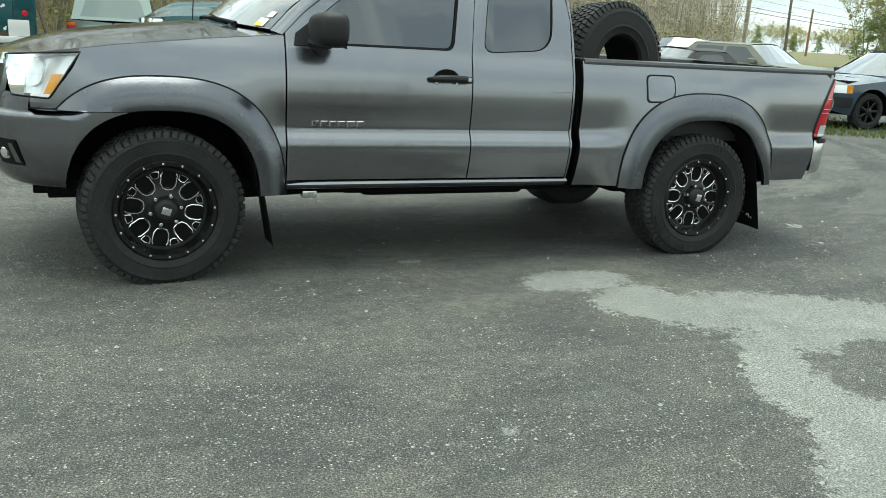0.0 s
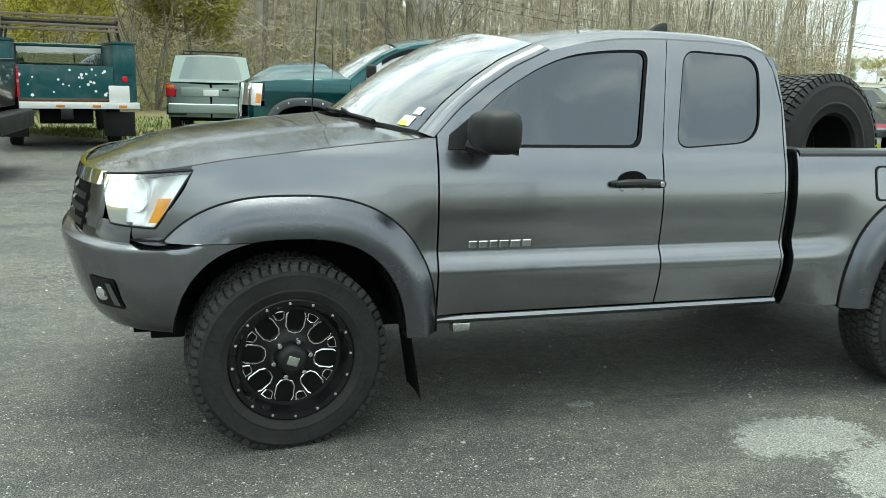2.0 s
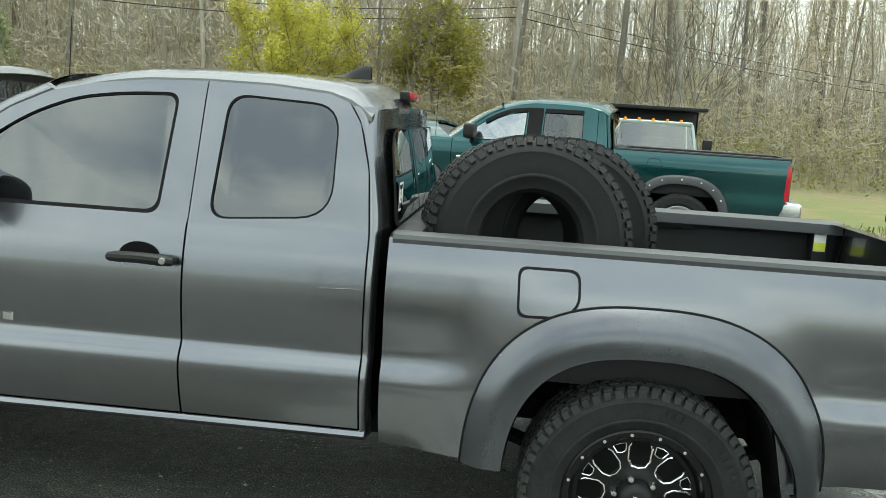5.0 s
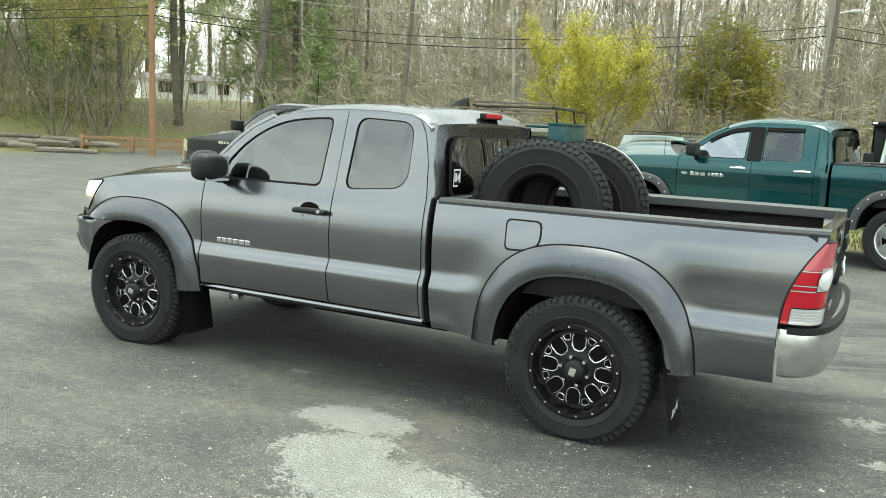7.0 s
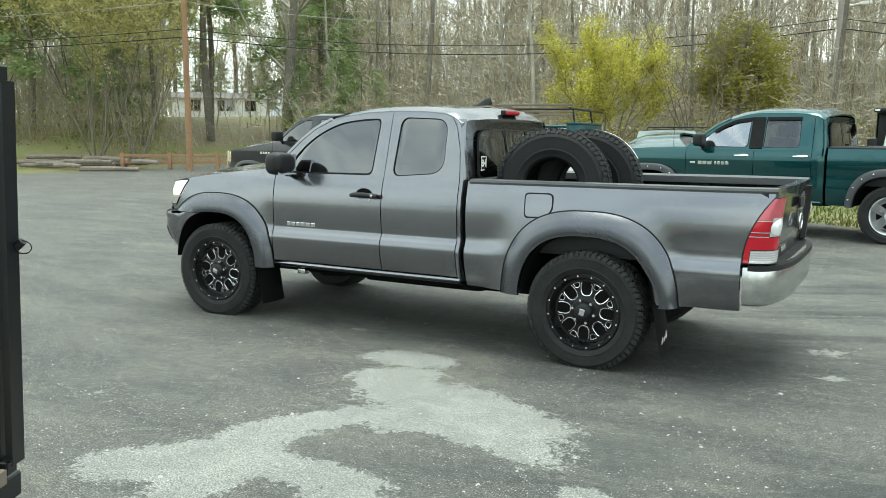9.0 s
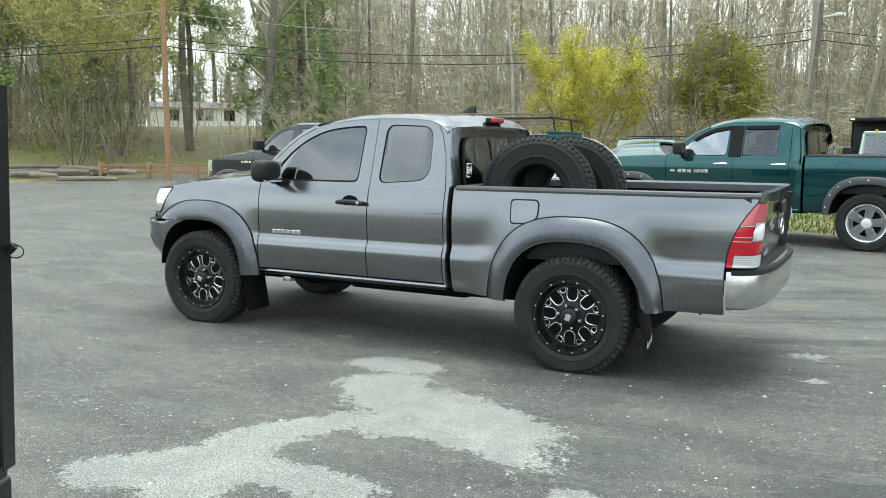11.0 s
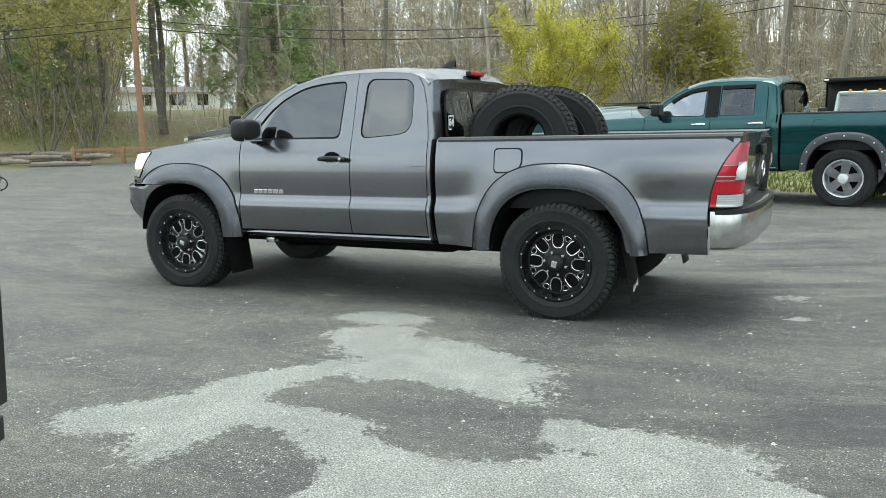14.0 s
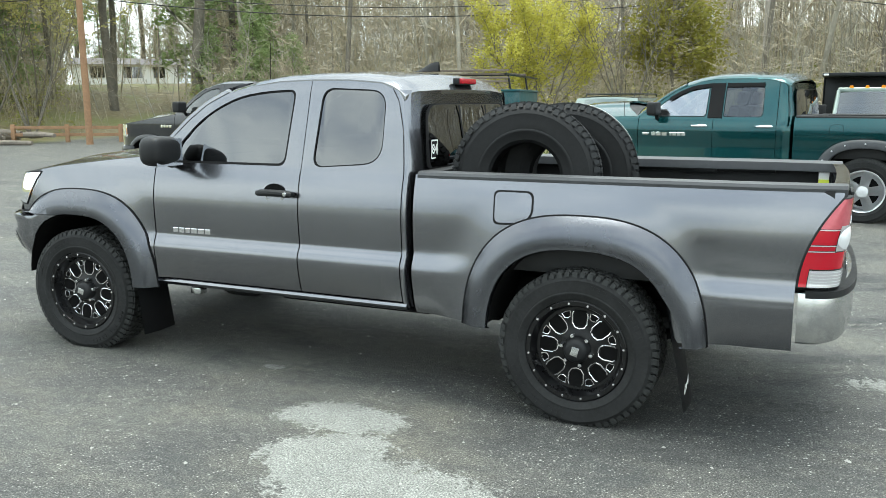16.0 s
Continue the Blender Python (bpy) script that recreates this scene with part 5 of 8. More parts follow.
# rear bumper: chrome wings and face with a dark step pad
def rear(s, z, out=0.0):
    n = 3.2
    a = s * math.pi / 2
    ex, ey = max(0.0, math.sin(a)) ** (2 / n), max(0.0, math.cos(a)) ** (2 / n)
    return (4.20 + (0.235 + out) * ex, YC - (YC - 0.075 + out) * ey, z)
rp = [(0.515, -0.045), (0.53, -0.012), (0.56, 0.0), (0.64, 0.004), (0.735, 0.006), (0.752, 0.0), (0.760, -0.03)]
rb = sheet(lambda s, i: rear(s, rp[i][0] + 0.02 * max(0, s - 0.5), rp[i][1]), [0.0, 0.02] + span(0.05, 1.0, 24), list(range(len(rp))))
wing = part("rear_bumper", join(rb, flip(rb, YC)), M_DULLCHROME, truck, "dusty chrome rear bumper")
part("step_pad", lip(join(sheet(lambda s, v: rear(s, 0.764, lerp(0.012, -0.16, v)), span(0.02, 1, 26), span(0, 1, 3)), flip(sheet(lambda s, v: rear(s, 0.764, lerp(0.012, -0.16, v)), span(0.02, 1, 26), span(0, 1, 3)), YC)), (0, 0, -0.03)), M_TRIM, wing, "black step pad")
part("step_face", box(4.34, 4.415, 0.42, 2 * YC - 0.42, 0.58, 0.70, 0.02), M_DULLCHROME, wing)
part("plate_recess", box(4.40, 4.425, YC - 0.24, YC + 0.24, 0.56, 0.72, 0.02), M_TRIM, wing, "black number-plate recess")
pl = part("number_plate", box(4.424, 4.430, YC - 0.15, YC + 0.15, 0.565, 0.715, 0.004), plain("plate_gold", (0.75, 0.42, 0.05), 0.4, 0.1, 0.05), wing, "gold plate with dark bars")
part("plate_bar", box(4.430, 4.432, YC - 0.11, YC + 0.11, 0.62, 0.66), M_SEAL, pl)
part("hitch", join(box(4.22, 4.36, YC - 0.04, YC + 0.04, 0.47, 0.54, 0.008)), M_STEELBLACK, truck, "black tow hitch")
tgt = got["tailgate"]
part("tailgate_handle", box(4.395, 4.412, YC - 0.11, YC + 0.11, 1.06, 1.13, 0.012), M_TRIM, tgt, "black tailgate handle")
part("emblem", moved(join(tube([(0.075 * math.cos(a), 0, 0.05 * math.sin(a)) for a in span(0, 2 * math.pi, 24)[:-1]], 0.008, 6, closed=True)), pose(4.402, YC, 0.965, 0, 0, 90)), M_DULLCHROME, tgt, "chrome oval emblem")
for i in range(3):
    part("badge", box(4.380, 4.387, 0.24 + i * 0.06, 0.285 + i * 0.06, 0.84, 0.868, 0.003, 1), M_CHROME, tgt, "chrome badge bar")

# mud flaps
def flap(x, z0, z1, lean):
    return solid(sheet(lambda u, v: (x + lean * (1 - v) + 0.012 * math.sin(u * 3), lerp(-0.010 + 0.022 * v, 0.255, u), lerp(z0, z1, v)), span(0, 1, 5), span(0, 1, 6)), 0.007)
for xf, z0, z1, ln in ((0.452, 0.165, 0.64, 0.075), (3.645, 0.165, 0.70, 0.11)):
    for far in (False, True):
        fb = flap(xf, z0, z1, ln)
        fo = part("mud_flap", flip(fb, YC) if far else fb, M_TRIM, truck, "black rubber mud flap")
        if xf > 3:
            tx = bpy.data.curves.new("flap_lettering", "FONT")
            tx.body, tx.size, tx.extrude = "4x4", 0.085, 0.0008
            to = new("lettering", tx)
            to.data.materials.append(M_PAPER)
            to.parent = fo
            y0 = 0.045 if not far else 2 * YC - 0.235
            to.matrix_basis = pose(xf + ln * 0.80 + 0.016, y0, z0 + 0.05, 90, 0, 90) @ Matrix.Rotation(radians(18), 4, "Z")
            tagged(to, "white lettering")

# bed: deck rail, tie-down, labels
rl = part("deck_rail", box(2.6, 4.0, 2 * YC - 0.172, 2 * YC - 0.150, 1.135, 1.175, 0.006), M_STEELBLACK, truck, "black deck rail")
part("tie_down", box(3.45, 3.66, 2 * YC - 0.20, 2 * YC - 0.165, 1.13, 1.165, 0.008), M_TRIM, rl)
both("bed_corner", box(4.24, 4.315, 0.15, 0.24, 0.77, 1.20, 0.01), M_LINER, truck, YC)
part("bed_label", box(4.243, 4.30, 2 * YC - 0.247, 2 * YC - 0.242, 1.07, 1.16), M_PAPER, truck, "white and yellow label")
part("bed_label", box(4.243, 4.30, 2 * YC - 0.250, 2 * YC - 0.247, 1.075, 1.115), M_YELLOWPAPER, truck, "yellow label")
sk = part("window_sticker", box(2.338, 2.341, 0.300, 0.385, 1.270, 1.372, 0.0), M_SEAL, truck, "black shield sticker with white digits and border")
for q in ((0.300, 0.385, 1.364, 1.372), (0.300, 0.385, 1.270, 1.277), (0.300, 0.306, 1.277, 1.364), (0.379, 0.385, 1.277, 1.364)):
    part("sticker_border", box(2.341, 2.342, *q, 0.0), M_PAPER, sk)
word = bpy.data.curves.new("digits", "FONT")
word.body, word.size, word.align_x, word.align_y = "84", 0.072, "CENTER", "CENTER"
word.extrude, word.resolution_u, word.offset = 0.0004, 3, 0.0015
probe = bpy.data.objects.new("digits", word)
dm = bpy.data.meshes.new_from_object(probe)
bpy.data.objects.remove(probe)
dm.materials.clear()
dm.materials.append(M_PAPER)
dm.transform(Matrix(((0, 0, 1, 2.3424), (1, 0, 0, 0.3425), (0, 1, 0, 1.320), (0, 0, 0, 1))))
new("digits", dm).parent = sk
# small body marks: a crease at the rear door, a tag hanging under the sill
part("door_crease", tube([(2.12, G.side(2.12, 1.02) - 0.001, 1.018), (2.20, G.side(2.2, 1.02) - 0.002, 1.020), (2.268, G.side(2.26, 1.02) - 0.001, 1.024)], [0.001, 0.002, 0.001], 6), M_FLARE, truck, "pale scrape")
part("sill_bracket", box(0.72, 0.80, 0.20, 0.26, 0.40, 0.44, 0.006), M_DULLCHROME, truck)
# unseen rails, tank, gearbox, exhaust and crossmembers, added to block light under the truck
for y in (0.40, 2 * YC - 0.50):
    part("frame_rail", join(box(-0.55, 2.7, y, y + 0.10, 0.385, 0.485, 0.012), box(2.7, 4.0, y, y + 0.10, 0.50, 0.585, 0.012)), M_WELL, truck)
part("tank_light_block", box(1.15, 2.25, 0.52, 0.86, 0.335, 0.50, 0.05, 3), M_WELL, truck)
part("gearbox_light_block", join(tube([(0.45, YC, 0.46), (1.2, YC, 0.44), (1.5, YC, 0.42)], [0.20, 0.15, 0.09], 12), tube([(1.5, YC, 0.43), (3.15, YC, 0.40)], 0.045, 8)), M_WELL, truck)
part("exhaust_light_block", tube([(0.6, 1.22, 0.40), (1.9, 1.25, 0.38), (2.3, 1.25, 0.38), (2.32, 1.25, 0.38), (2.8, 1.25, 0.38), (3.05, 1.30, 0.46), (3.5, 1.35, 0.55)], [0.03, 0.03, 0.09, 0.10, 0.10, 0.03, 0.03], 10), M_WELL, truck)
for xx in (0.62, 1.08, 2.36):
    part("cross_light_block", box(xx - 0.06, xx + 0.06, 0.45, 2 * YC - 0.45, 0.37, 0.45, 0.012), M_WELL, truck)
part("front_crossmember", box(-0.62, -0.50, 0.45, 2 * YC - 0.45, 0.40, 0.46, 0.01), M_WELL, truck)
part("leaf_spring", join(tube([(2.6, 0.42, 0.50), (3.0, 0.42, 0.36), (3.235, 0.42, 0.33), (3.5, 0.42, 0.38), (3.95, 0.42, 0.52)], 0.03, 6)), M_WELL, truck)

# ---- spare tyres in the bed ----
tm = tyre_mesh(0.395, 0.190, 0.285)
for i, (tx_, ty_, tz_, yaw, leanx) in enumerate(((2.80, 0.54, 1.152, 12, -3), (2.935, 0.840, 1.150, 12, 0))):
    b = tm.copy()
    ob = part("spare_tyre", b, M_NEWRUBBER, None, "used black all-terrain tyre standing in the truck bed", category="tyre", group="tyres in the bed")
    ob.matrix_basis = pose(tx_, ty_, tz_, leanx, 0, yaw) @ Matrix.Translation((0, -0.14, 0)) @ Matrix.Rotation(i * 0.7, 4, "Y")
    part("tread", tread_mesh(0.395, 0.285), M_LITTREAD, ob, kind="stuff")
    if i == 1:
        bnd = sheet(lambda a, y: (0.4025 * math.cos(a), y, 0.4025 * math.sin(a)), span(math.radians(28), math.radians(84), 16), [0.225, 0.27])
        part("paint_band", bnd, M_PAPER, ob, "white paint band on the tread").matrix_basis = Matrix.Rotation(-i * 0.7 * 1.0, 4, "Y")
tm.free()

# ---- the green pickup ----

g_prof = [(0.45, 0.15), (0.52, 0.10), (0.60, 0.075), (0.72, 0.058), (0.80, 0.060), (0.90, 0.062), (1.02, 0.054), (1.12, 0.050), (1.20, 0.056), (1.27, 0.075), (1.30, 0.090), (1.40, 0.125), (1.60, 0.185), (1.83, 0.235), (1.95, 0.28)]
R = Pickup(
    yc=1.0, x_front=-0.98, x_nose0=-0.48, nose_n=2.8, rake=0.10, x_tail0=4.2, x_tail=4.82, x_tailb=4.79,
    prof=g_prof, zh=0.40, xr=3.57, a=0.49, b=0.53, fa=0.60, fb=0.645, flare_y=-0.02, z_belt=1.27, z_sill=0.52, z_bump1=0.74, z_lamp0=0.92, x_lamp1=-0.56, x_fend0=-0.80,
    hood_edge=[(-0.78, 1.215), (-0.5, 1.255), (0.0, 1.292), (0.4, 1.306), (0.59, 1.306)], hood_nose=0.06, x_cowl=0.16, crown=0.185, bulge=0.03, hood_drop=0.02,
    x_door0=0.61, x_split=1.67, x_door2=2.49, x_cab1=2.67, x_bed0=2.71,
    pillar=[(0.59, 1.29), (0.77, 1.434), (0.93, 1.556), (1.07, 1.649), (1.25, 1.736)], pillar_w=0.10,
    roof_rail=[(1.25, 1.736), (1.42, 1.786), (1.67, 1.817), (2.07, 1.817), (2.37, 1.797), (2.53, 1.756), (2.61, 1.71)], roof_h=0.03, roof_crown=0.075,
    door1=[(0.61, 1.27), (0.615, 1.305), (0.79, 1.434), (0.94, 1.546), (1.09, 1.649), (1.27, 1.73), (1.43, 1.778), (1.67, 1.808), (1.67, 1.27)],
    win1=[(0.8, 1.305), (0.82, 1.403), (0.99, 1.536), (1.17, 1.643), (1.35, 1.715), (1.57, 1.746), (1.56, 1.305)], win1_r=[0.02, 0.05, 0.2, 0.2, 0.2, 0.05, 0.05],
    door2=[(1.67, 1.27), (1.674, 1.808), (2.07, 1.808), (2.35, 1.79), (2.47, 1.756), (2.49, 1.27)],
    win2=[(1.79, 1.305), (1.79, 1.749), (2.29, 1.736), (2.31, 1.305)], win2_r=[0.03, 0.05, 0.08, 0.06],
    z_rail=1.315, z_bedb=0.60, z_lamp_b=0.86, z_floor=0.82, screen_glass=M_CLEARGLASS, flare_label="dark bolt-on flare")
M_DARKFLARE = plain("dark_flare_plastic", (0.045, 0.048, 0.052), 0.5, 0.1, 0.2, 30, 0.05, 500)


def finish_pickup(p, root, got, lamp_x, colour_trim):
    """Lamps, grille, bumpers, mirrors and handles for the other pickups."""
    k, yc = p.k, p.yc
    both("front_bumper", lip(sheet(lambda s, v: p.front(s, lerp(0.50, 0.76, v), 0.045 + 0.02 * math.sin(v * math.pi)), [0.0, 0.03] + span(0.08, 1, 18), span(0, 1, 6)), (0.04, 0.02, 0)), colour_trim, root, yc)
    hl = sheet(lambda s, v: p.front(s, lerp(k["z_lamp0"], interp(k["x_lamp1"], k["hood_edge"]) - 0.03, v), 0.0), span(0.10, 0.62, 10), span(0, 1, 5))
    for far in (False, True):
        o = part("headlight", flip(hl.copy(), yc) if far else hl.copy(), M_REFLECTOR, root, "clear headlight with amber corner")
        am = sheet(lambda s, v: p.front(s, lerp(k["z_lamp0"] + 0.03, k["z_lamp0"] + 0.16, v), 0.006), span(0.11, 0.20, 4), span(0, 1, 3))
        part("turn_signal", flip(am, yc) if far else am, M_LENSAMBER, o, "amber turn signal")
        ln = sheet(lambda s, v: p.front(s, lerp(k["z_lamp0"], interp(k["x_lamp1"], k["hood_edge"]) - 0.03, v), 0.022), span(0.10, 0.62, 10), span(0, 1, 5))
        part("lens", flip(ln, yc) if far else ln, M_LENSCLEAR, o).visible_shadow = False
    gz0, gz1 = k["z_bump1"] + 0.02, k["hood_edge"][0][1] - 0.02
    both("grille", sheet(lambda s, v: p.front(s, lerp(gz0, gz1, v), 0.01), span(0.58, 1, 10), span(0, 1, 4)), M_WELL, root, yc)
    for i in range(5):
        zz = lerp(gz0, gz1, (i + 0.5) / 5)
        both("grille_bar", sheet(lambda s, v: p.front(s, zz + 0.02 * v, 0.03), span(0.58, 1, 10), span(0, 1, 1)), M_TRIM, root, yc)
    both("grille_surround", lip(join(sheet(lambda s, v: p.front(s, lerp(gz0 - 0.02, gz0 + 0.02, v), 0.045), span(0.54, 1, 10), span(0, 1, 2)), sheet(lambda s, v: p.front(s, lerp(gz1 - 0.03, gz1 + 0.02, v), 0.045), span(0.54, 1, 10), span(0, 1, 2)), sheet(lambda s, v: p.front(s, lerp(gz0, gz1, v), 0.045), span(0.54, 0.60, 3), span(0, 1, 4))), (0.03, 0, 0)), M_CHROME, root, yc, "chrome grille surround")
    mz = k["z_belt"]
    ms = box(k["x_door0"] + 0.20, k["x_door0"] + 0.34, -0.20, 0.04, mz + 0.05, mz + 0.24, 0.05, 4)
    both("mirror", join(ms, tube([(k["x_door0"] + 0.26, 0.10, mz + 0.0), (k["x_door0"] + 0.28, 0.02, mz + 0.06)], 0.03, 8)), M_TRIM, root, yc, "black door mirror")
    for xh in (k["x_split"] - 0.30, k["x_door2"] - 0.26):
        y = p.side(xh, mz - 0.10)
        both("handle", tube([(xh, y + 0.005, mz - 0.085), (xh + 0.02, y - 0.025, mz - 0.085), (xh + 0.19, y - 0.025, mz - 0.085), (xh + 0.21, y + 0.005, mz - 0.085)], 0.017, 8), M_CHROME if colour_trim is M_GREEN else M_TRIM, root, yc)
    tlx, zt = k["x_tail"], k["z_rail"]
    tl_ = lip(sheet(lambda u, v: (lerp(tlx - 0.17, tlx - 0.005, u), p.side(4.2, lerp(zt - 0.50, zt - 0.08, v)) + 0.045 - 0.004, lerp(zt - 0.50, zt - 0.08, v)), span(0, 1, 4), span(0, 1, 6)), (0, 0.02, 0))
    tl2 = sheet(lambda u, v: (tlx + 0.004, p.side(4.2, 1.1) + 0.045 + 0.14 * u, lerp(zt - 0.50, zt - 0.08, v)), span(0, 1, 3), span(0, 1, 4))
    both("tail_light", join(tl_, tl2), M_LENSRED, root, yc, "red tail light")
    rbm = box(tlx - 0.10, tlx + 0.16, 0.10, 2 * yc - 0.10, 0.56, 0.80, 0.04, 3)
    part("rear_bumper", rbm, M_TRIM if colour_trim is M_BLACKPAINT else M_DULLCHROME, root, "rear step bumper")


green_truck = thing("pickup_truck", pose(1.169, 8.57, 0.010, 0, 0, -10.3) @ Matrix.Diagonal((1.017, 1.017, 1.017, 1)), "dark green crew pickup with dark bolt-on flares and silver wheels", "pickup truck")
rg = build_pickup(R, green_truck, M_GREEN, M_DARKFLARE, alloy_wheel(0.405, 0.262, 0.27, 5, None, 0.066), M_PALEGLASS, M_GREYGLASS)
finish_pickup(R, green_truck, rg, -0.56, M_GREEN)
both("window_visor", lip(sheet(lambda u, v: Vector(R.at(lerp(1.03, 1.59, u), interp(lerp(1.03, 1.59, u), [(1.03, 1.571), (1.17, 1.653), (1.35, 1.726), (1.59, 1.756)]) - 0.05 * v, 0.02)), span(0, 1, 8), span(0, 1, 2)), (0, 0.015, 0)), M_SEAL, green_truck, R.yc)
both("window_visor", lip(sheet(lambda u, v: Vector(R.at(lerp(1.80, 2.29, u), 1.756 - 0.05 * v, 0.02)), span(0, 1, 4), span(0, 1, 2)), (0, 0.015, 0)), M_SEAL, green_truck, R.yc)
both("door_pillar_trim", sheet(lambda u, v: Vector(R.at(lerp(1.585, 1.775, u), lerp(1.295, 1.756, v), 0.014)), span(0, 1, 3), span(0, 1, 4)), M_SEAL, green_truck, R.yc, "matt black door pillar")
for i in range(9):
    a = math.pi * (0.08 + 0.84 * i / 8)
    for xc in (0, 3.57):
        part("flare_bolt", moved(lathe([(0, -0.004), (0.009, -0.002), (0.011, 0.01)], 8), pose(xc + 0.55 * math.copysign(abs(math.cos(a)) ** 0.77, math.cos(a)), -0.028, 0.40 + 0.59 * math.sin(a) ** 0.77)), M_ALLOY, green_truck)
x = 0.68
for wd, hh in ((0.10, 0.03), (0.03, 0.0), (0.075, 0.05), (0.075, 0.05), (0.085, 0.05), (0.03, 0.0), (0.04, 0.045), (0.065, 0.045), (0.065, 0.045), (0.065, 0.045)):
    if hh:
        part("badge", box(x, x + wd - 0.012, R.side(1.0, 1.06) - 0.006, R.side(1.0, 1.06) + 0.004, 1.065 - hh / 2, 1.065 + hh / 2, 0.003, 1), M_CHROME, [o for o in green_truck.children if o.name.startswith("front_door")][0], "chrome badge bar")
    x += wd
part("fuel_flap", ring(rounded([(3.14, 1.08), (3.30, 1.08), (3.30, 1.22), (3.14, 1.22)], 0.06, 5), [(q[0] * 1.0 + (q[0] - 3.22) * 0.05, q[1] + (q[1] - 1.15) * 0.05) for q in rounded([(3.14, 1.08), (3.30, 1.08), (3.30, 1.22), (3.14, 1.22)], 0.06, 5)], lambda a, b: R.at(a, b, 0.002), 1), M_SEAL, green_truck, "outline of the fuel flap")
part("whip_antenna", tube([(0.35, 0.16, 1.28), (0.36, 0.15, 1.9), (0.36, 0.15, 2.05)], [0.004, 0.003, 0.002], 5), M_SEAL, green_truck)

# ---- the black pickup ----
F = Pickup(
    yc=0.98, x_front=-0.92, x_nose0=-0.40, nose_n=3.0, rake=0.10, x_tail0=3.75, x_tail=4.28, x_tailb=4.26,
    prof=[(z + 0.04, y) for z, y in g_prof], zh=0.39, xr=3.28, a=0.47, b=0.50, fa=0.55, fb=0.585, flare_y=0.03, z_belt=1.32, z_sill=0.54, z_bump1=0.76, z_lamp0=0.93, x_lamp1=-0.55, x_fend0=-0.74,
    hood_edge=[(-0.72, 1.15), (-0.4, 1.19), (0.1, 1.26), (0.62, 1.33)], hood_nose=0.10, x_cowl=0.30, crown=0.06, bulge=0.02,
    x_door0=0.66, x_split=1.70, x_door2=2.42, x_cab1=2.62, x_bed0=2.66,
    pillar=[(0.65, 1.33), (0.84, 1.47), (1.0, 1.60), (1.14, 1.70), (1.30, 1.78)], pillar_w=0.10,
    roof_rail=[(1.30, 1.78), (1.46, 1.83), (1.70, 1.86), (2.1, 1.86), (2.4, 1.84), (2.52, 1.80), (2.58, 1.75)], roof_h=0.03, roof_crown=0.045,
    door1=[(0.66, 1.32), (0.665, 1.345), (0.85, 1.475), (1.0, 1.59), (1.15, 1.695), (1.32, 1.775), (1.46, 1.82), (1.70, 1.852), (1.70, 1.32)],
    win1=[(0.85, 1.35), (0.88, 1.45), (1.06, 1.59), (1.24, 1.70), (1.42, 1.77), (1.61, 1.79), (1.60, 1.35)], win1_r=[0.02, 0.05, 0.2, 0.2, 0.2, 0.05, 0.05],
    door2=[(1.70, 1.32), (1.704, 1.852), (2.1, 1.852), (2.32, 1.836), (2.41, 1.80), (2.42, 1.32)],
    win2=[(1.80, 1.36), (1.80, 1.79), (2.24, 1.78), (2.26, 1.36)], win2_r=0.05,
    z_rail=1.45, z_bedb=0.62, z_lamp_b=0.90, z_floor=0.88)
black_truck = thing("pickup_truck", pose(-6.95, 7.85, 0.015, 0, 0, -3.0), "black extended-cab pickup with amber front corner lamps", "pickup truck")
fg = build_pickup(F, black_truck, M_BLACKPAINT, M_BLACKPAINT, alloy_wheel(0.39, 0.22, 0.26, 6), M_GREYGLASS, M_TINT)
finish_pickup(F, black_truck, fg, -0.55, M_BLACKPAINT)
for i in range(4):
    part("badge", box(0.32 + i * 0.07, 0.375 + i * 0.07, F.side(0.4, 1.12) - 0.008, F.side(0.4, 1.12) + 0.004, 1.10, 1.145, 0.003, 1), M_CHROME, black_truck, "chrome badge bar")

# ---- cars ----


class Car:
    """A car's surfaces. x runs back from the nose, y = 0 is its centre line, the near side is at -y."""

    def __init__(self, **k):
        self.k = k

    def half(self, x, z):
        k = self.k
        t = min(1.0, max(0.0, x / k["L"]))
        n0 = min(1.0, max(0.0, 1 - x / k["nose"])) if x < k["nose"] else 0
        n1 = min(1.0, max(0.0, 1 - (k["L"] - x) / k["tail"])) if x > k["L"] - k["tail"] else 0
        e = max(0.0, 1 - n0 ** k.get("nn", 2.6)) ** (1 / k.get("nn", 2.6)) * max(0.0, 1 - n1 ** k.get("nt", 3.2)) ** (1 / k.get("nt", 3.2))
        zc = k["belt"] * 0.66
        return max(0.02, k["W"] / 2 * e - 0.05 * abs((z - zc) / 0.4) ** 1.8)

    def top(self, x):
        return interp(x, self.k["line"])

    def bottom(self, x):
        k = self.k
        return max(arch(x, k["x1"], k["r"], k["r"] + 0.07, k["r"] + 0.08, 2.2), arch(x, k["x2"], k["r"], k["r"] + 0.07, k["r"] + 0.08, 2.2), k["clear"] + 0.10 * smooth(1 - x / 0.5) + 0.10 * smooth(1 - (k["L"] - x) / 0.5))

    def side(self):
        k = self.k
        xs = sorted(set(span(0.0, k["L"], 70) + span(0, 0.3, 8) + span(k["L"] - 0.25, k["L"], 6)))
        return sheet(lambda x, v: (x, -self.half(x, lerp(self.bottom(x), self.top(x), v)), lerp(self.bottom(x), self.top(x), v)), xs, span(0, 1, 9))

    def deck(self, x0, x1):
        return sheet(lambda x, s: (x, self.half(x, self.top(x)) * s, self.top(x) + 0.05 * (1 - s * s)), span(x0, x1, 16), span(-1, 1, 12))


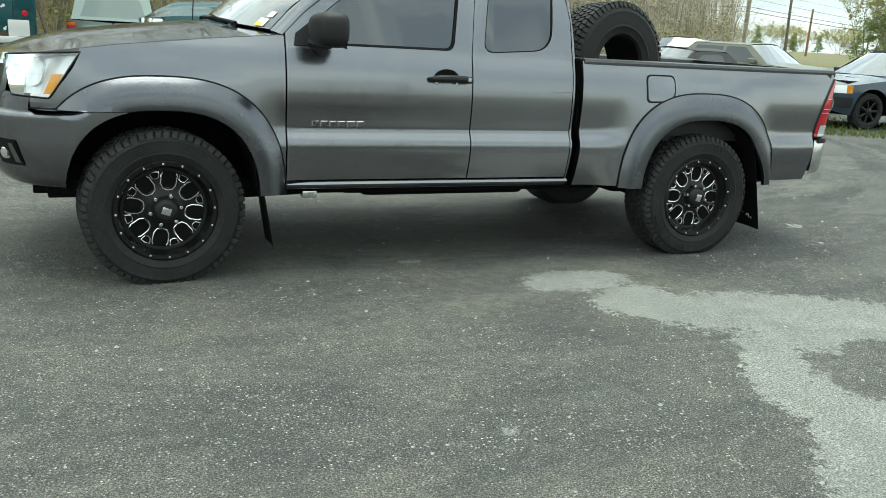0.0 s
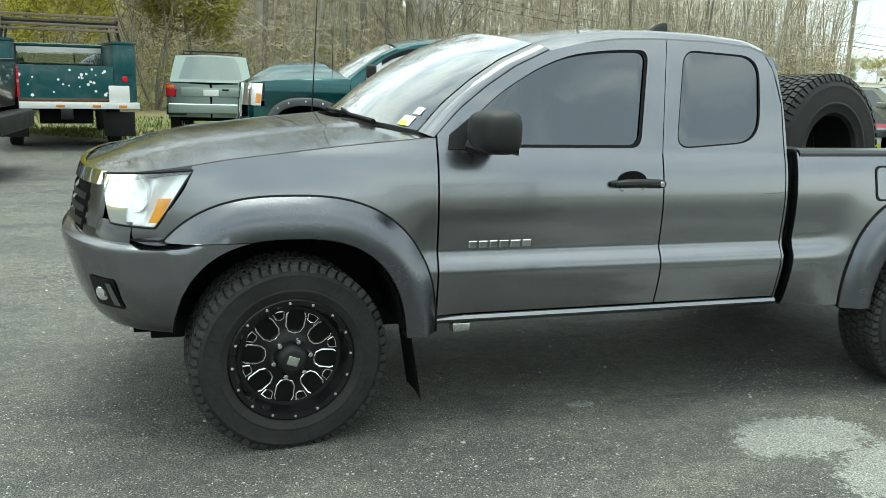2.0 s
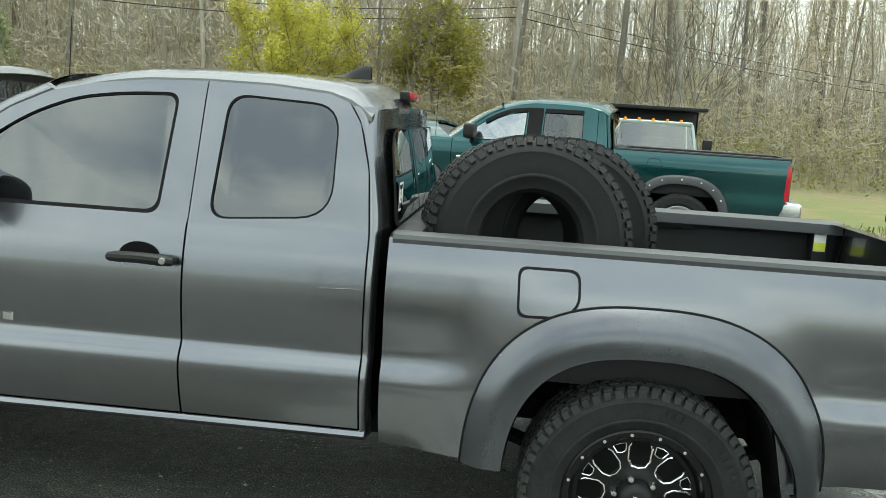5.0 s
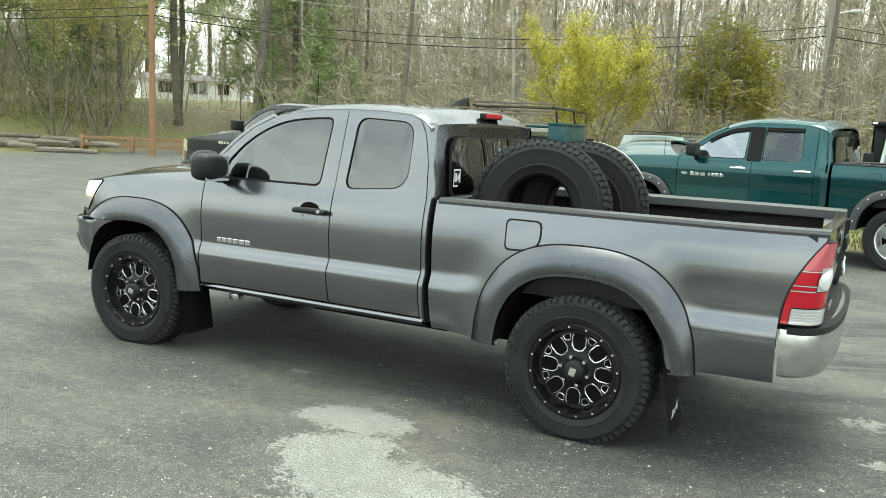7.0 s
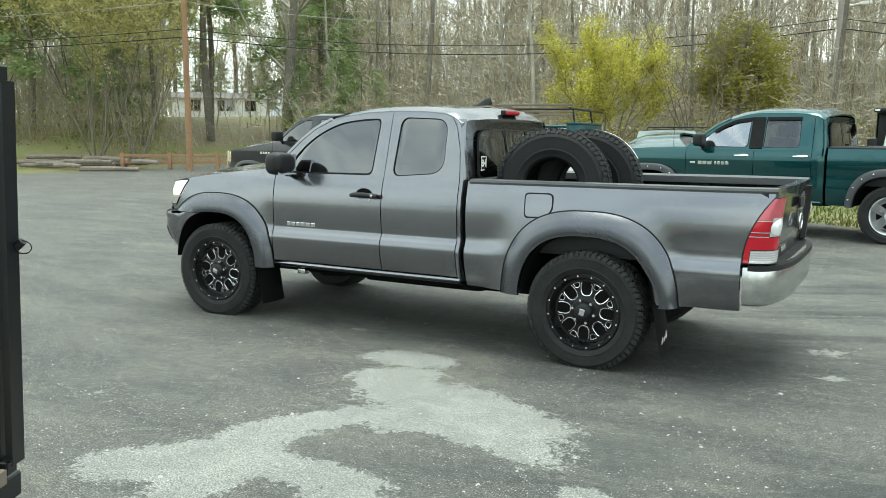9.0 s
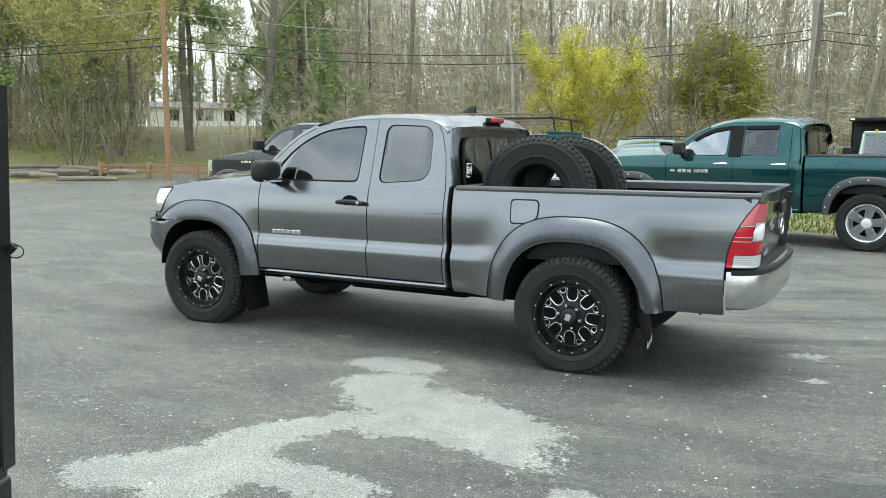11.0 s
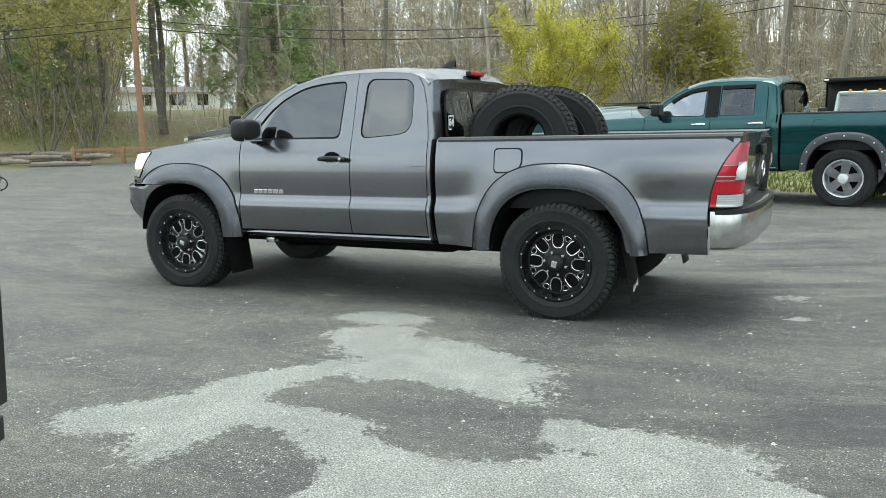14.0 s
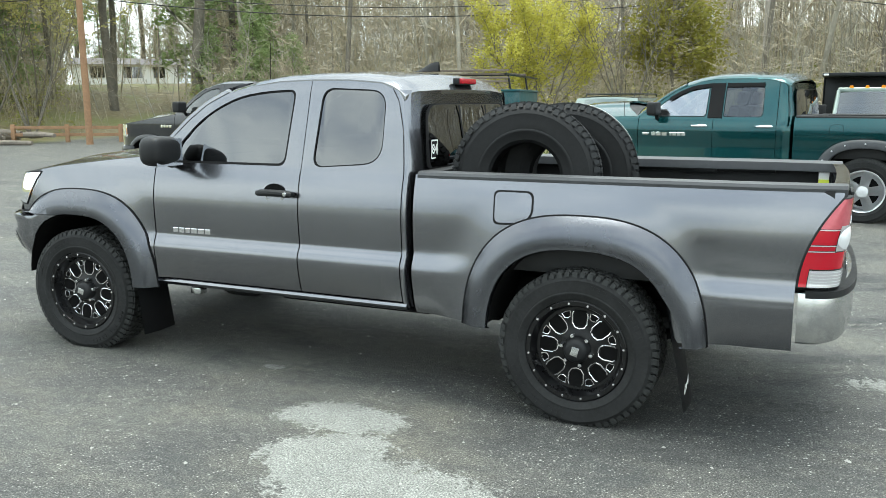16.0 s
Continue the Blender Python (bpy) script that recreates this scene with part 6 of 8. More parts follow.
def build_car(c, root, mat, glass, wheels, roof_mat=None, plain_front=False):
    k = c.k
    side = c.side()
    both("body_side", side, mat, root, 0)
    xa, xb, xc, xd = k["house"]
    part("hood", c.deck(0.0, xa + 0.12), mat, root)
    if xd < k["L"] - 0.15:
        part("rear_deck", c.deck(xd - 0.12, k["L"]), mat, root)
    inner = box(0.45, k["L"] - 0.4, -k["W"] / 2 + 0.22, k["W"] / 2 - 0.22, k["clear"], k["belt"] - 0.08, 0.03)
    part("underbody", inner, M_WELL, root)
    zb, zt = k["belt"], k["roof"]
    wb, wt = k["W"] / 2 - 0.09, k["W"] / 2 - k.get("tumble", 0.27)
    put = lambda x, z: (x, -lerp(wb, wt, (z - zb) / (zt - zb)), z)
    out_ = [(xa, zb - 0.01), (lerp(xa, xb, 0.55), lerp(zb, zt, 0.60)), (xb, zt - 0.02), (xc, zt - 0.02), (xd, zb - 0.01)]
    bays = k["bays"]
    # side windows
    rm = roof_mat or mat
    prev = None
    for (x0, x1, x2, x3) in bays:
        w = rounded([(x0, zb + 0.02), (x1, zt - 0.07), (x2, zt - 0.07), (x3, zb + 0.02)], 0.05, 4)
        g = fill(w, lambda x, z: (x, put(x, z)[1] - 0.004, z))
        both("side_window", g, glass, root, 0)
    both("cabin_side", fill(rounded(out_, [0.02, 0.3, 0.15, 0.1, 0.02], 4), put), rm, root, 0)
    bow = k.get("bow", 0.12)
    def quad(xlo, zlo, wlo, xhi, zhi, whi, d, inset=0.0, off=0.0):
        return sheet(lambda u, v: (lerp(xlo, xhi, lerp(inset, 1 - inset, v)) - d * bow * (1 - (2 * u - 1) ** 2), (2 * u - 1) * lerp(wlo, whi, v) * (1 - inset * 1.2), lerp(zlo, zhi, lerp(inset, 1 - inset, v)) + 0.03 * (1 - (2 * u - 1) ** 2) * v + off), span(0, 1, 12), span(0, 1, 6))
    part("windscreen", facing(quad(xa, zb, wb, xb, zt - 0.01, wt, 1, 0.05, 0.008), (-1, 0, 1)), k.get("front_glass", M_CLEARGLASS), root, "windscreen").visible_shadow = False
    part("windscreen_frame", quad(xa, zb, wb, xb, zt - 0.012, wt, 1, 0.0, -0.006), rm, root)
    part("rear_window", facing(quad(xd, zb, wb, xc, zt - 0.01, wt, -1, 0.09, 0.008), (1, 0, 1)), k.get("rear_glass", glass), root, "rear window").visible_shadow = False
    part("rear_frame", quad(xd, zb, wb, xc, zt - 0.012, wt, -1, 0.0, -0.006), rm, root)
    part("roof", sheet(lambda u, v: (lerp(xb, xc, u) + (1 - v * v) * (-bow * (1 - u) + bow * u), wt * v, zt - 0.012 + 0.05 * (1 - v * v)), span(0, 1, 10), span(-1, 1, 12)), rm, root)
    # wheels
    W2 = k["W"] / 2 - 0.02
    first = hang_wheel(root, wheels, k["x1"], -W2, k["r"])
    hang_wheel(root, wheels, k["x2"], -W2, k["r"], False, first)
    hang_wheel(root, wheels, k["x1"], W2, k["r"], True, first)
    hang_wheel(root, wheels, k["x2"], W2, k["r"], True, first)
    # lamps, bumpers, mirrors
    zl = k["lampz"]
    pt = lambda x, z, o: (x - o * 0.6, -c.half(x, z) - o, z)
    for x0, x1, mt, nm, lb in ((0.05, 0.30, M_REFLECTOR, "headlight", "clear headlight"), (0.30, 0.40, M_LENSAMBER, "turn_signal", "amber corner lamp")):
        both(nm, sheet(lambda u, v: pt(lerp(x0, x1, u), lerp(zl - 0.07, zl + 0.07, v), 0.008), span(0, 1, 6), span(0, 1, 3)), mt, root, 0, lb)
    both("tail_light", sheet(lambda u, v: (lerp(k["L"] - 0.30, k["L"] - 0.02, u), -c.half(lerp(k["L"] - 0.30, k["L"] - 0.02, u), lerp(zl - 0.02, zl + 0.13, v)) - 0.008, lerp(zl - 0.02, zl + 0.13, v)), span(0, 1, 6), span(0, 1, 3)), M_LENSRED, root, 0, "red tail light")
    both("front_bumper", lip(sheet(lambda u, v: pt(lerp(0.01, 0.42, u), lerp(k["clear"] + 0.14, k["clear"] + 0.32, v), 0.03), span(0, 1, 10), span(0, 1, 3)), (0.02, 0.03, 0)), k.get("bumper_mat", mat), root, 0)
    both("rear_bumper", lip(sheet(lambda u, v: (lerp(k["L"] - 0.35, k["L"] - 0.004, u) + 0.03 * u, -c.half(lerp(k["L"] - 0.35, k["L"] - 0.004, u), 0.5) - 0.03, lerp(k["clear"] + 0.14, k["clear"] + 0.32, v)), span(0, 1, 10), span(0, 1, 3)), (-0.02, 0.03, 0)), k.get("bumper_mat", mat), root, 0)
    part("grille", box(-0.012, 0.10, -0.42, 0.42, zl - 0.08, zl + 0.06, 0.02), k.get("grille_mat", M_TRIM), root)
    both("mirror", moved(box(-0.06, 0.06, -0.10, 0.10, -0.06, 0.06, 0.03, 3), pose(xa + 0.32, -k["W"] / 2 - 0.04, zb + 0.07)), k.get("mirror_mat", mat), root, 0)
    both("door_line", join(*[tube([(xx, -c.half(xx, z0) - 0.001, z0) for z0 in span(k["clear"] + 0.12, zb - 0.03, 5)], 0.005, 4) for xx in k["cuts"]]), M_SEAL, root, 0, "door gap")
    return root


steel = alloy_wheel(0.36, 0.20, 0.22, 8, M_ALLOY, 0.03)
small = lambda: alloy_wheel(0.31, 0.20, 0.20, 5, M_ALLOY, 0.04)

# silver-green wagon with its tailgate to the yard
suv_c = Car(L=4.65, W=1.80, nose=0.5, tail=0.35, belt=1.15, roof=1.68, clear=0.34, r=0.36, x1=0.86, x2=3.70, lampz=0.86, tumble=0.20, nt=5.0,
            line=[(0, 0.80), (0.1, 0.92), (0.5, 0.99), (1.3, 1.06), (1.6, 1.12), (4.6, 1.13), (4.65, 1.10)], house=(1.35, 2.0, 4.38, 4.60),
            bays=[(1.62, 2.10, 2.42, 2.42), (2.52, 2.52, 3.25, 3.25), (3.36, 3.36, 4.22, 4.36)], cuts=[1.55, 2.46, 3.3], bow=0.04, bumper_mat=M_TEAL, rear_glass=M_CLEARGLASS)
suv = thing("suv", pose(0.374, 18.0, 0.05, 0, 0, -94.7) @ Matrix.Diagonal((0.94, 0.94, 0.94, 1)), "silver-green sport utility wagon with roof rack, rear towards the yard", "suv")
build_car(suv_c, suv, M_SILVER, M_TINT, steel)
for y in (-0.56, 0.56):
    rk = part("roof_rack", join(tube([(2.3, y, 1.71), (2.35, y, 1.765), (4.15, y, 1.765), (4.2, y, 1.71)], 0.016, 6)), M_TRIM, suv)
for xx in (2.7, 3.3, 3.9):
    part("rack_bar", tube([(xx, -0.56, 1.765), (xx, 0.56, 1.765)], 0.012, 6), M_TRIM, suv)
for y in (-0.80, 0.80):
    part("tail_light", box(4.50, 4.665, y - 0.085, y + 0.085, 0.86, 1.10, 0.015), M_LENSRED, suv, "red and amber tail light")
    part("turn_signal", box(4.52, 4.668, y - 0.08, y + 0.08, 1.02, 1.075, 0.01), M_LENSAMBER, suv)
part("tailgate_trim", box(4.60, 4.672, -0.60, 0.60, 0.86, 1.04, 0.01), M_SILVER, suv)
part("number_plate", box(4.668, 4.678, -0.15, 0.15, 0.88, 1.00, 0.004), M_PAPER, suv, "white plate with dark bars")
part("tailgate_handle", box(4.665, 4.69, 0.22, 0.36, 0.98, 1.02, 0.01), M_TRIM, suv)
part("rear_step", box(4.58, 4.80, -0.84, 0.84, 0.52, 0.72, 0.04, 3), M_SILVER, suv, "silver-green rear bumper")

# red convertible
con_c = Car(L=3.95, W=1.68, nose=0.7, tail=0.55, belt=0.83, roof=1.22, clear=0.22, r=0.30, x1=0.80, x2=3.07, lampz=0.62, tumble=0.28,
            line=[(0, 0.55), (0.15, 0.66), (0.6, 0.74), (1.4, 0.83), (2.8, 0.84), (3.6, 0.82), (3.9, 0.76), (3.95, 0.70)], house=(1.28, 1.85, 2.55, 3.0),
            bays=[(1.55, 1.98, 2.42, 2.50)], cuts=[1.4, 2.55], bow=0.12, mirror_mat=M_RED)
con = thing("convertible_car", pose(7.75, 8.75, 0.02, 0, 0, 1), "red two-seat convertible with its black soft top up", "car")
build_car(con_c, con, M_RED, M_GREYGLASS, small(), M_SEATCLOTH)

# pale gold saloon, nose to the yard
sed_c = Car(L=5.2, W=1.88, nose=0.25, tail=0.25, nn=5.0, nt=5.0, belt=0.96, roof=1.40, clear=0.28, r=0.33, x1=0.95, x2=3.85, lampz=0.74, tumble=0.26,
            line=[(0, 0.80), (0.05, 0.88), (1.5, 0.97), (3.9, 0.97), (5.15, 0.93), (5.2, 0.86)], house=(1.55, 2.15, 3.65, 4.10),
            bays=[(1.78, 2.22, 2.72, 2.74), (2.82, 2.80, 3.55, 3.62)], cuts=[1.6, 2.78, 3.6], bow=0.08, bumper_mat=M_CHROME, grille_mat=M_CHROME)
sed = thing("sedan", pose(15.2, 9.85, 0.02, 0, 0, 108), "pale gold old sedan with chrome bumper", "car")
build_car(sed_c, sed, M_BEIGE, M_GREYGLASS, small())

# dark blue wagon behind it
wag_c = Car(L=4.7, W=1.80, nose=0.5, tail=0.4, belt=0.98, roof=1.46, clear=0.30, r=0.33, x1=0.90, x2=3.65, lampz=0.78, tumble=0.24,
            line=[(0, 0.78), (0.1, 0.88), (1.4, 0.97), (4.5, 0.99), (4.7, 0.92)], house=(1.35, 1.95, 4.15, 4.5),
            bays=[(1.62, 2.05, 2.45, 2.45), (2.55, 2.55, 3.25, 3.25), (3.35, 3.35, 4.05, 4.25)], cuts=[1.5, 2.5, 3.3], bow=0.08, grille_mat=M_CHROME)
wag = thing("station_wagon", pose(13.2, 14.1, 0.04, 0, 0, 36), "dark blue station wagon with chrome grille", "car")
build_car(wag_c, wag, M_BLUE, M_DIMGLASS, small())

# dark coupe
cou_c = Car(L=4.5, W=1.75, nose=0.6, tail=0.5, belt=0.92, roof=1.36, clear=0.24, r=0.32, x1=0.85, x2=3.45, lampz=0.70, tumble=0.27,
            line=[(0, 0.62), (0.12, 0.74), (1.4, 0.91), (3.7, 0.93), (4.4, 0.90), (4.5, 0.80)], house=(1.35, 2.0, 3.1, 3.85),
            bays=[(1.62, 2.1, 2.6, 2.65), (2.72, 2.70, 3.05, 3.45)], cuts=[1.45, 2.68], bow=0.10, bumper_mat=M_BLACKPAINT, rear_glass=M_GREYGLASS)
cou = thing("coupe_car", pose(11.70, 7.75, 0.02, 0, 0, -4), "dark blue two-door coupe with black wheels", "car")
build_car(cou_c, cou, M_BLUE, M_GREYGLASS, alloy_wheel(0.32, 0.21, 0.21, 7, M_RIM, 0.03))

# ---- teal work truck with a plank rack, tail towards the yard ----
tk = thing("utility_truck", pose(-2.30, 11.7, 0.037, 0, 0, 9) @ Matrix.Diagonal((0.90, 0.90, 0.90, 1)), "faded teal utility truck with side boxes and a plank rack", "utility truck")
for sx in (-1, 1):
    part("side_box", box(sx * 1.02 - 0.20, sx * 1.02 + 0.20, 0.05, 2.5, 0.86, 1.90, 0.025), M_TEAL, tk, "teal side locker")
    part("locker_lid", box(sx * 1.02 - 0.215, sx * 1.02 + 0.215, 0.03, 2.52, 1.90, 1.95, 0.012), M_TEAL, tk)
    part("locker_door", box(sx * 1.02 - 0.15, sx * 1.02 + 0.15, 0.035, 0.055, 1.35, 1.82, 0.01), M_TEAL, tk)
    for zz in (1.10, 1.28):
        part("tail_light", moved(lathe([(0, -0.03), (0.05, -0.026), (0.06, 0.0), (0.06, 0.02)], 18), pose(sx * 1.02, 0.04, zz)), M_LENSRED if zz > 1.2 else M_REFLECTOR, tk, "round tail lamp")
    part("mud_flap", box(sx * 0.92 - 0.28, sx * 0.92 + 0.28, 0.42, 0.44, 0.20, 0.66, 0.004), M_TRIM, tk)
part("bed_floor", box(-0.84, 0.84, 0.05, 2.5, 0.80, 0.88, 0.01), M_RUST, tk)
part("tailgate", box(-0.82, 0.82, 0.02, 0.07, 0.92, 1.50, 0.015), M_TEAL, tk, "chipped teal tailgate")
for i in range(26):
    rn = random.Random(i)
    part("paint_chip", moved(lathe([(0, -0.002), (0.012 + 0.02 * rn.random(), -0.001), (0.012, 0.004)], 6), pose(-0.75 + 1.5 * rn.random(), 0.020, 0.96 + 0.5 * rn.random(), 0, rn.random() * 90, 0)), M_PAPER, tk)
part("bumper_deck", box(-1.24, 1.24, -0.16, 0.06, 0.74, 0.86, 0.015), M_WHITE, tk, "cream steel bumper deck")
for xx in (-0.95, -0.1, 0.5, 0.95):
    part("marker_lamp", box(xx - 0.07, xx + 0.07, -0.172, -0.158, 0.77, 0.81, 0.004), M_LENSAMBER, tk)
part("tow_hitch", box(-0.10, 0.10, -0.24, 0.0, 0.56, 0.74, 0.01), M_STEELBLACK, tk)
part("tool_case", box(0.72, 1.08, -0.10, 0.02, 0.86, 1.16, 0.02), M_WHITE, tk, "white tool case")
part("frame", box(-0.45, 0.45, 0.1, 4.8, 0.46, 0.70, 0.02), M_WELL, tk)
wf = None
wparts = alloy_wheel(0.37, 0.21, 0.24, 8, M_WHITE, 0.03)
for yy in (1.1, 4.5):
    for sx in (-1, 1):
        hub = new("wheel")
        hub.parent = tk
        hub.matrix_basis = pose(sx * 0.98, yy, 0.37, 0, 0, 90 if sx > 0 else -90)
        made = []
        for i, q in enumerate(wparts):
            made.append(part(q[0], q[1], q[2], hub, q[3]) if wf is None else again(q[0], wf[i], hub))
        wf = wf or made
cabp = [(-0.95, 2.6), (0.95, 2.6)]
part("cab_lower", box(-0.96, 0.96, 2.56, 4.0, 0.55, 1.30, 0.06, 3), M_TEAL, tk)
part("cab_upper", join(*[box(sx * 0.84 - 0.05, sx * 0.84 + 0.05, y0, y0 + 0.12, 1.26, 1.86, 0.02) for sx in (-1, 1) for y0 in (2.58, 3.75)], box(-0.9, 0.9, 2.58, 3.9, 1.82, 1.92, 0.05, 3)), M_TEAL, tk)
part("rear_window", box(-0.80, 0.80, 2.60, 2.612, 1.30, 1.83), M_CLEARGLASS, tk).visible_shadow = False
part("windscreen", box(-0.80, 0.80, 3.80, 3.812, 1.30, 1.83), M_CLEARGLASS, tk).visible_shadow = False
part("window_frame", join(box(-0.82, 0.82, 2.585, 2.60, 1.74, 1.84), box(-0.82, 0.82, 2.585, 2.60, 1.27, 1.36)), M_WHITE, tk, "pale rear window frame")
part("hood", box(-0.93, 0.93, 3.95, 5.3, 0.60, 1.22, 0.08, 3), M_TEAL, tk)
for sx in (-1, 1):
    for yy in (0.25, 2.45):
        part("rack_post", tube([(sx * 0.98, yy, 1.93), (sx * 0.92, yy, 2.28)], 0.025, 6), M_STEELBLACK, tk)
    part("rack_rail", tube([(sx * 0.92, -0.05, 2.28), (sx * 0.92, 4.2, 2.28)], 0.028, 6), M_STEELBLACK, tk)
    part("mirror", box(sx * 1.18 - 0.09, sx * 1.18 + 0.09, 3.6, 3.68, 1.38, 1.62, 0.02), M_TRIM, tk)
for i in range(5):
    part("plank", box(-0.92, 0.92, 0.15 + i * 0.55, 0.37 + i * 0.55, 2.265 + 0.012 * i, 2.305 + 0.012 * i, 0.006), M_WOODPLANK, tk)
for i, zz in enumerate((2.10, 2.18, 2.34)):
    part("rack_slat", box(-0.96, 0.96, 0.02 + 0.03 * i, 0.07 + 0.03 * i, zz, zz + 0.045, 0.008), M_WOODPLANK, tk)
part("bucket", lathe([(0.0, 0), (0.13, 0.0), (0.15, 0.3), (0.14, 0.3), (0.125, 0.02), (0, 0.02)], 20), M_RUST, tk).matrix_basis = pose(0.35, 1.3, 0.88, 90, 0, 0)

# ---- black dump truck ----
du = thing("dump_truck", pose(5.22, 13.02, 0.035, 0, 0, 0) @ Matrix.Diagonal((0.9, 0.9, 0.89, 1)), "pale dump truck with black dump body and amber roof lamps", "truck")
part("dump_body", join(box(-1.15, 1.15, 2.2, 5.2, 0.95, 1.02), box(-1.15, -1.09, 2.2, 5.2, 1.0, 2.28, 0.02), box(1.09, 1.15, 2.2, 5.2, 1.0, 2.28, 0.02), box(-1.15, 1.15, 2.2, 2.26, 1.0, 2.28, 0.02), box(-1.18, 1.18, 1.35, 2.26, 2.22, 2.30, 0.02)), M_STEELBLACK, du, "black steel dump body with a cab shield")
part("cab_lower", box(-0.98, 0.98, 0.9, 2.1, 0.6, 1.34, 0.08, 3), M_SILVER, du)
part("hood", box(-0.92, 0.92, -0.35, 1.0, 0.62, 1.26, 0.10, 3), M_SILVER, du)
part("cab_back", box(-0.86, 0.86, 2.04, 2.10, 1.30, 1.92, 0.02), M_SEATCLOTH, du)
part("seat", box(-0.8, 0.8, 1.65, 1.95, 0.9, 1.62, 0.08, 3), M_SEATCLOTH, du)
part("cab_roof", box(-0.86, 0.86, 1.2, 2.1, 1.88, 1.98, 0.04, 3), M_SILVER, du)
part("windscreen", sheet(lambda u, v: (lerp(-0.88, 0.88, u) * lerp(1, 0.92, v), lerp(0.92, 1.24, v) - 0.05 * (1 - (2 * u - 1) ** 2), lerp(1.33, 1.90, v)), span(0, 1, 8), span(0, 1, 4)), M_CLEARGLASS, du).visible_shadow = False
for sx in (-1, 1):
    part("cab_pillar", tube([(sx * 0.91, 0.92, 1.32), (sx * 0.84, 1.24, 1.92)], 0.04, 6), M_SILVER, du)
    part("cab_pillar", tube([(sx * 0.91, 2.05, 1.32), (sx * 0.84, 2.05, 1.92)], 0.04, 6), M_SILVER, du)
    part("mirror", join(box(sx * 1.16 - 0.10, sx * 1.16 + 0.10, 1.0, 1.08, 1.36, 1.62, 0.03, 3), tube([(sx * 0.95, 1.1, 1.35), (sx * 1.14, 1.05, 1.40)], 0.018, 6)), M_TRIM, du)
    part("headlight", box(sx * 0.74 - 0.13, sx * 0.74 + 0.13, -0.37, -0.33, 0.84, 1.02, 0.02), M_REFLECTOR, du)
    for yy in (0.25, 3.6):
        part("wheel", moved(join(tyre_mesh(0.40, 0.22, 0.26)), pose(sx * 0.98, yy, 0.40, 0, 0, 90 if sx > 0 else -90)), M_RUBBER, du)
for i in range(5):
    part("roof_lamp", moved(lathe([(0, 0.06), (0.03, 0.05), (0.045, 0.0)], 10), pose(-0.6 + 0.3 * i, 1.22, 1.97, 90, 0, 0)), M_LENSAMBER, du, "amber clearance lamp")
part("body_lamp", box(-1.16, -1.06, 1.33, 1.36, 2.24, 2.28, 0.004), M_REFLECTOR, du)
part("bumper", box(-0.98, 0.98, -0.45, -0.30, 0.50, 0.72, 0.03), M_DULLCHROME, du)
part("chassis", box(-0.45, 0.45, -0.2, 5.0, 0.45, 0.62, 0.02), M_WELL, du)

# ---- trailer with a mesh ramp gate ----
trl = thing("utility_trailer", pose(2.435, -3.376, 0, 0, 0, 205.5) @ Matrix.Rotation(radians(-2.3), 4, "Y"), "black steel utility trailer with an upright expanded-metal ramp gate", "trailer")
GW, GH, GZ = 1.52, 1.285, 0.387
part("gate_upright", box(0.0, 0.05, -0.003, 0.003, GZ, GZ + GH), M_STEELBLACK, trl, "angle-iron gate upright")
part("upright_flange", box(-0.004, 0.0, -0.02, 0.05, GZ, GZ + GH), M_STEELBLACK, trl)
part("gate_upright", box(0.06, 0.10, -0.02, 0.02, GZ, GZ + GH, 0.003, 1), M_STEELBLACK, trl)
part("gate_upright", box(GW - 0.05, GW, -0.025, 0.025, GZ, GZ + GH, 0.003, 1), M_STEELBLACK, trl)
part("gate_upright", box(GW / 2 - 0.02, GW / 2 + 0.02, -0.02, 0.02, GZ, GZ + GH, 0.003, 1), M_STEELBLACK, trl)
part("gate_top", box(0.02, GW, -0.025, 0.025, GZ + GH, GZ + GH + 0.05, 0.004, 1), M_STEELBLACK, trl)
part("gate_bottom", box(0.03, GW, -0.03, 0.03, GZ - 0.05, GZ, 0.004, 1), M_STEELBLACK, trl)
part("deck_edge", box(0.045, GW + 0.03, -0.08, 0.08, GZ - 0.16, GZ - 0.07, 0.006, 1), M_STEELBLACK, trl)
net = bmesh.new()
dx, dz = 0.042, 0.020
for i in range(int((GW - 0.15) / dx)):
    for j in range(int(GH / dz)):
        x0, z0 = 0.10 + i * dx + (dx / 2 if j % 2 else 0), GZ + j * dz
        for a, b in (((0, 0), (dx / 2, dz)), ((dx / 2, dz), (dx, 0))):
            p0, p1 = Vector((x0 + a[0], 0, z0 + a[1])), Vector((x0 + b[0], 0, z0 + b[1]))
            w = 0.0022
            vs = [net.verts.new(q) for q in (p0 + Vector((0, 0, -w)), p1 + Vector((0, 0, -w)), p1 + Vector((0, 0.002, w)), p0 + Vector((0, 0.002, w)))]
            net.faces.new(vs)
part("expanded_mesh", net, M_STEELBLACK, trl, "expanded metal mesh", smooth=False, kind="stuff")
part("latch_pin", join(tube([(-0.01, 0, GZ + 0.745), (-0.03, 0, GZ + 0.765)], 0.014, 8), tube([(-0.03 - 0.03 * math.sin(a), 0.0, GZ + 0.745 + 0.022 * math.cos(a)) for a in span(0, 2 * math.pi, 16)[:-1]], 0.0022, 5, closed=True)), M_STEELBLACK, trl)
part("deck", box(0.0, GW, 0.08, 3.0, GZ - 0.05, GZ), M_WOODPLANK, trl)
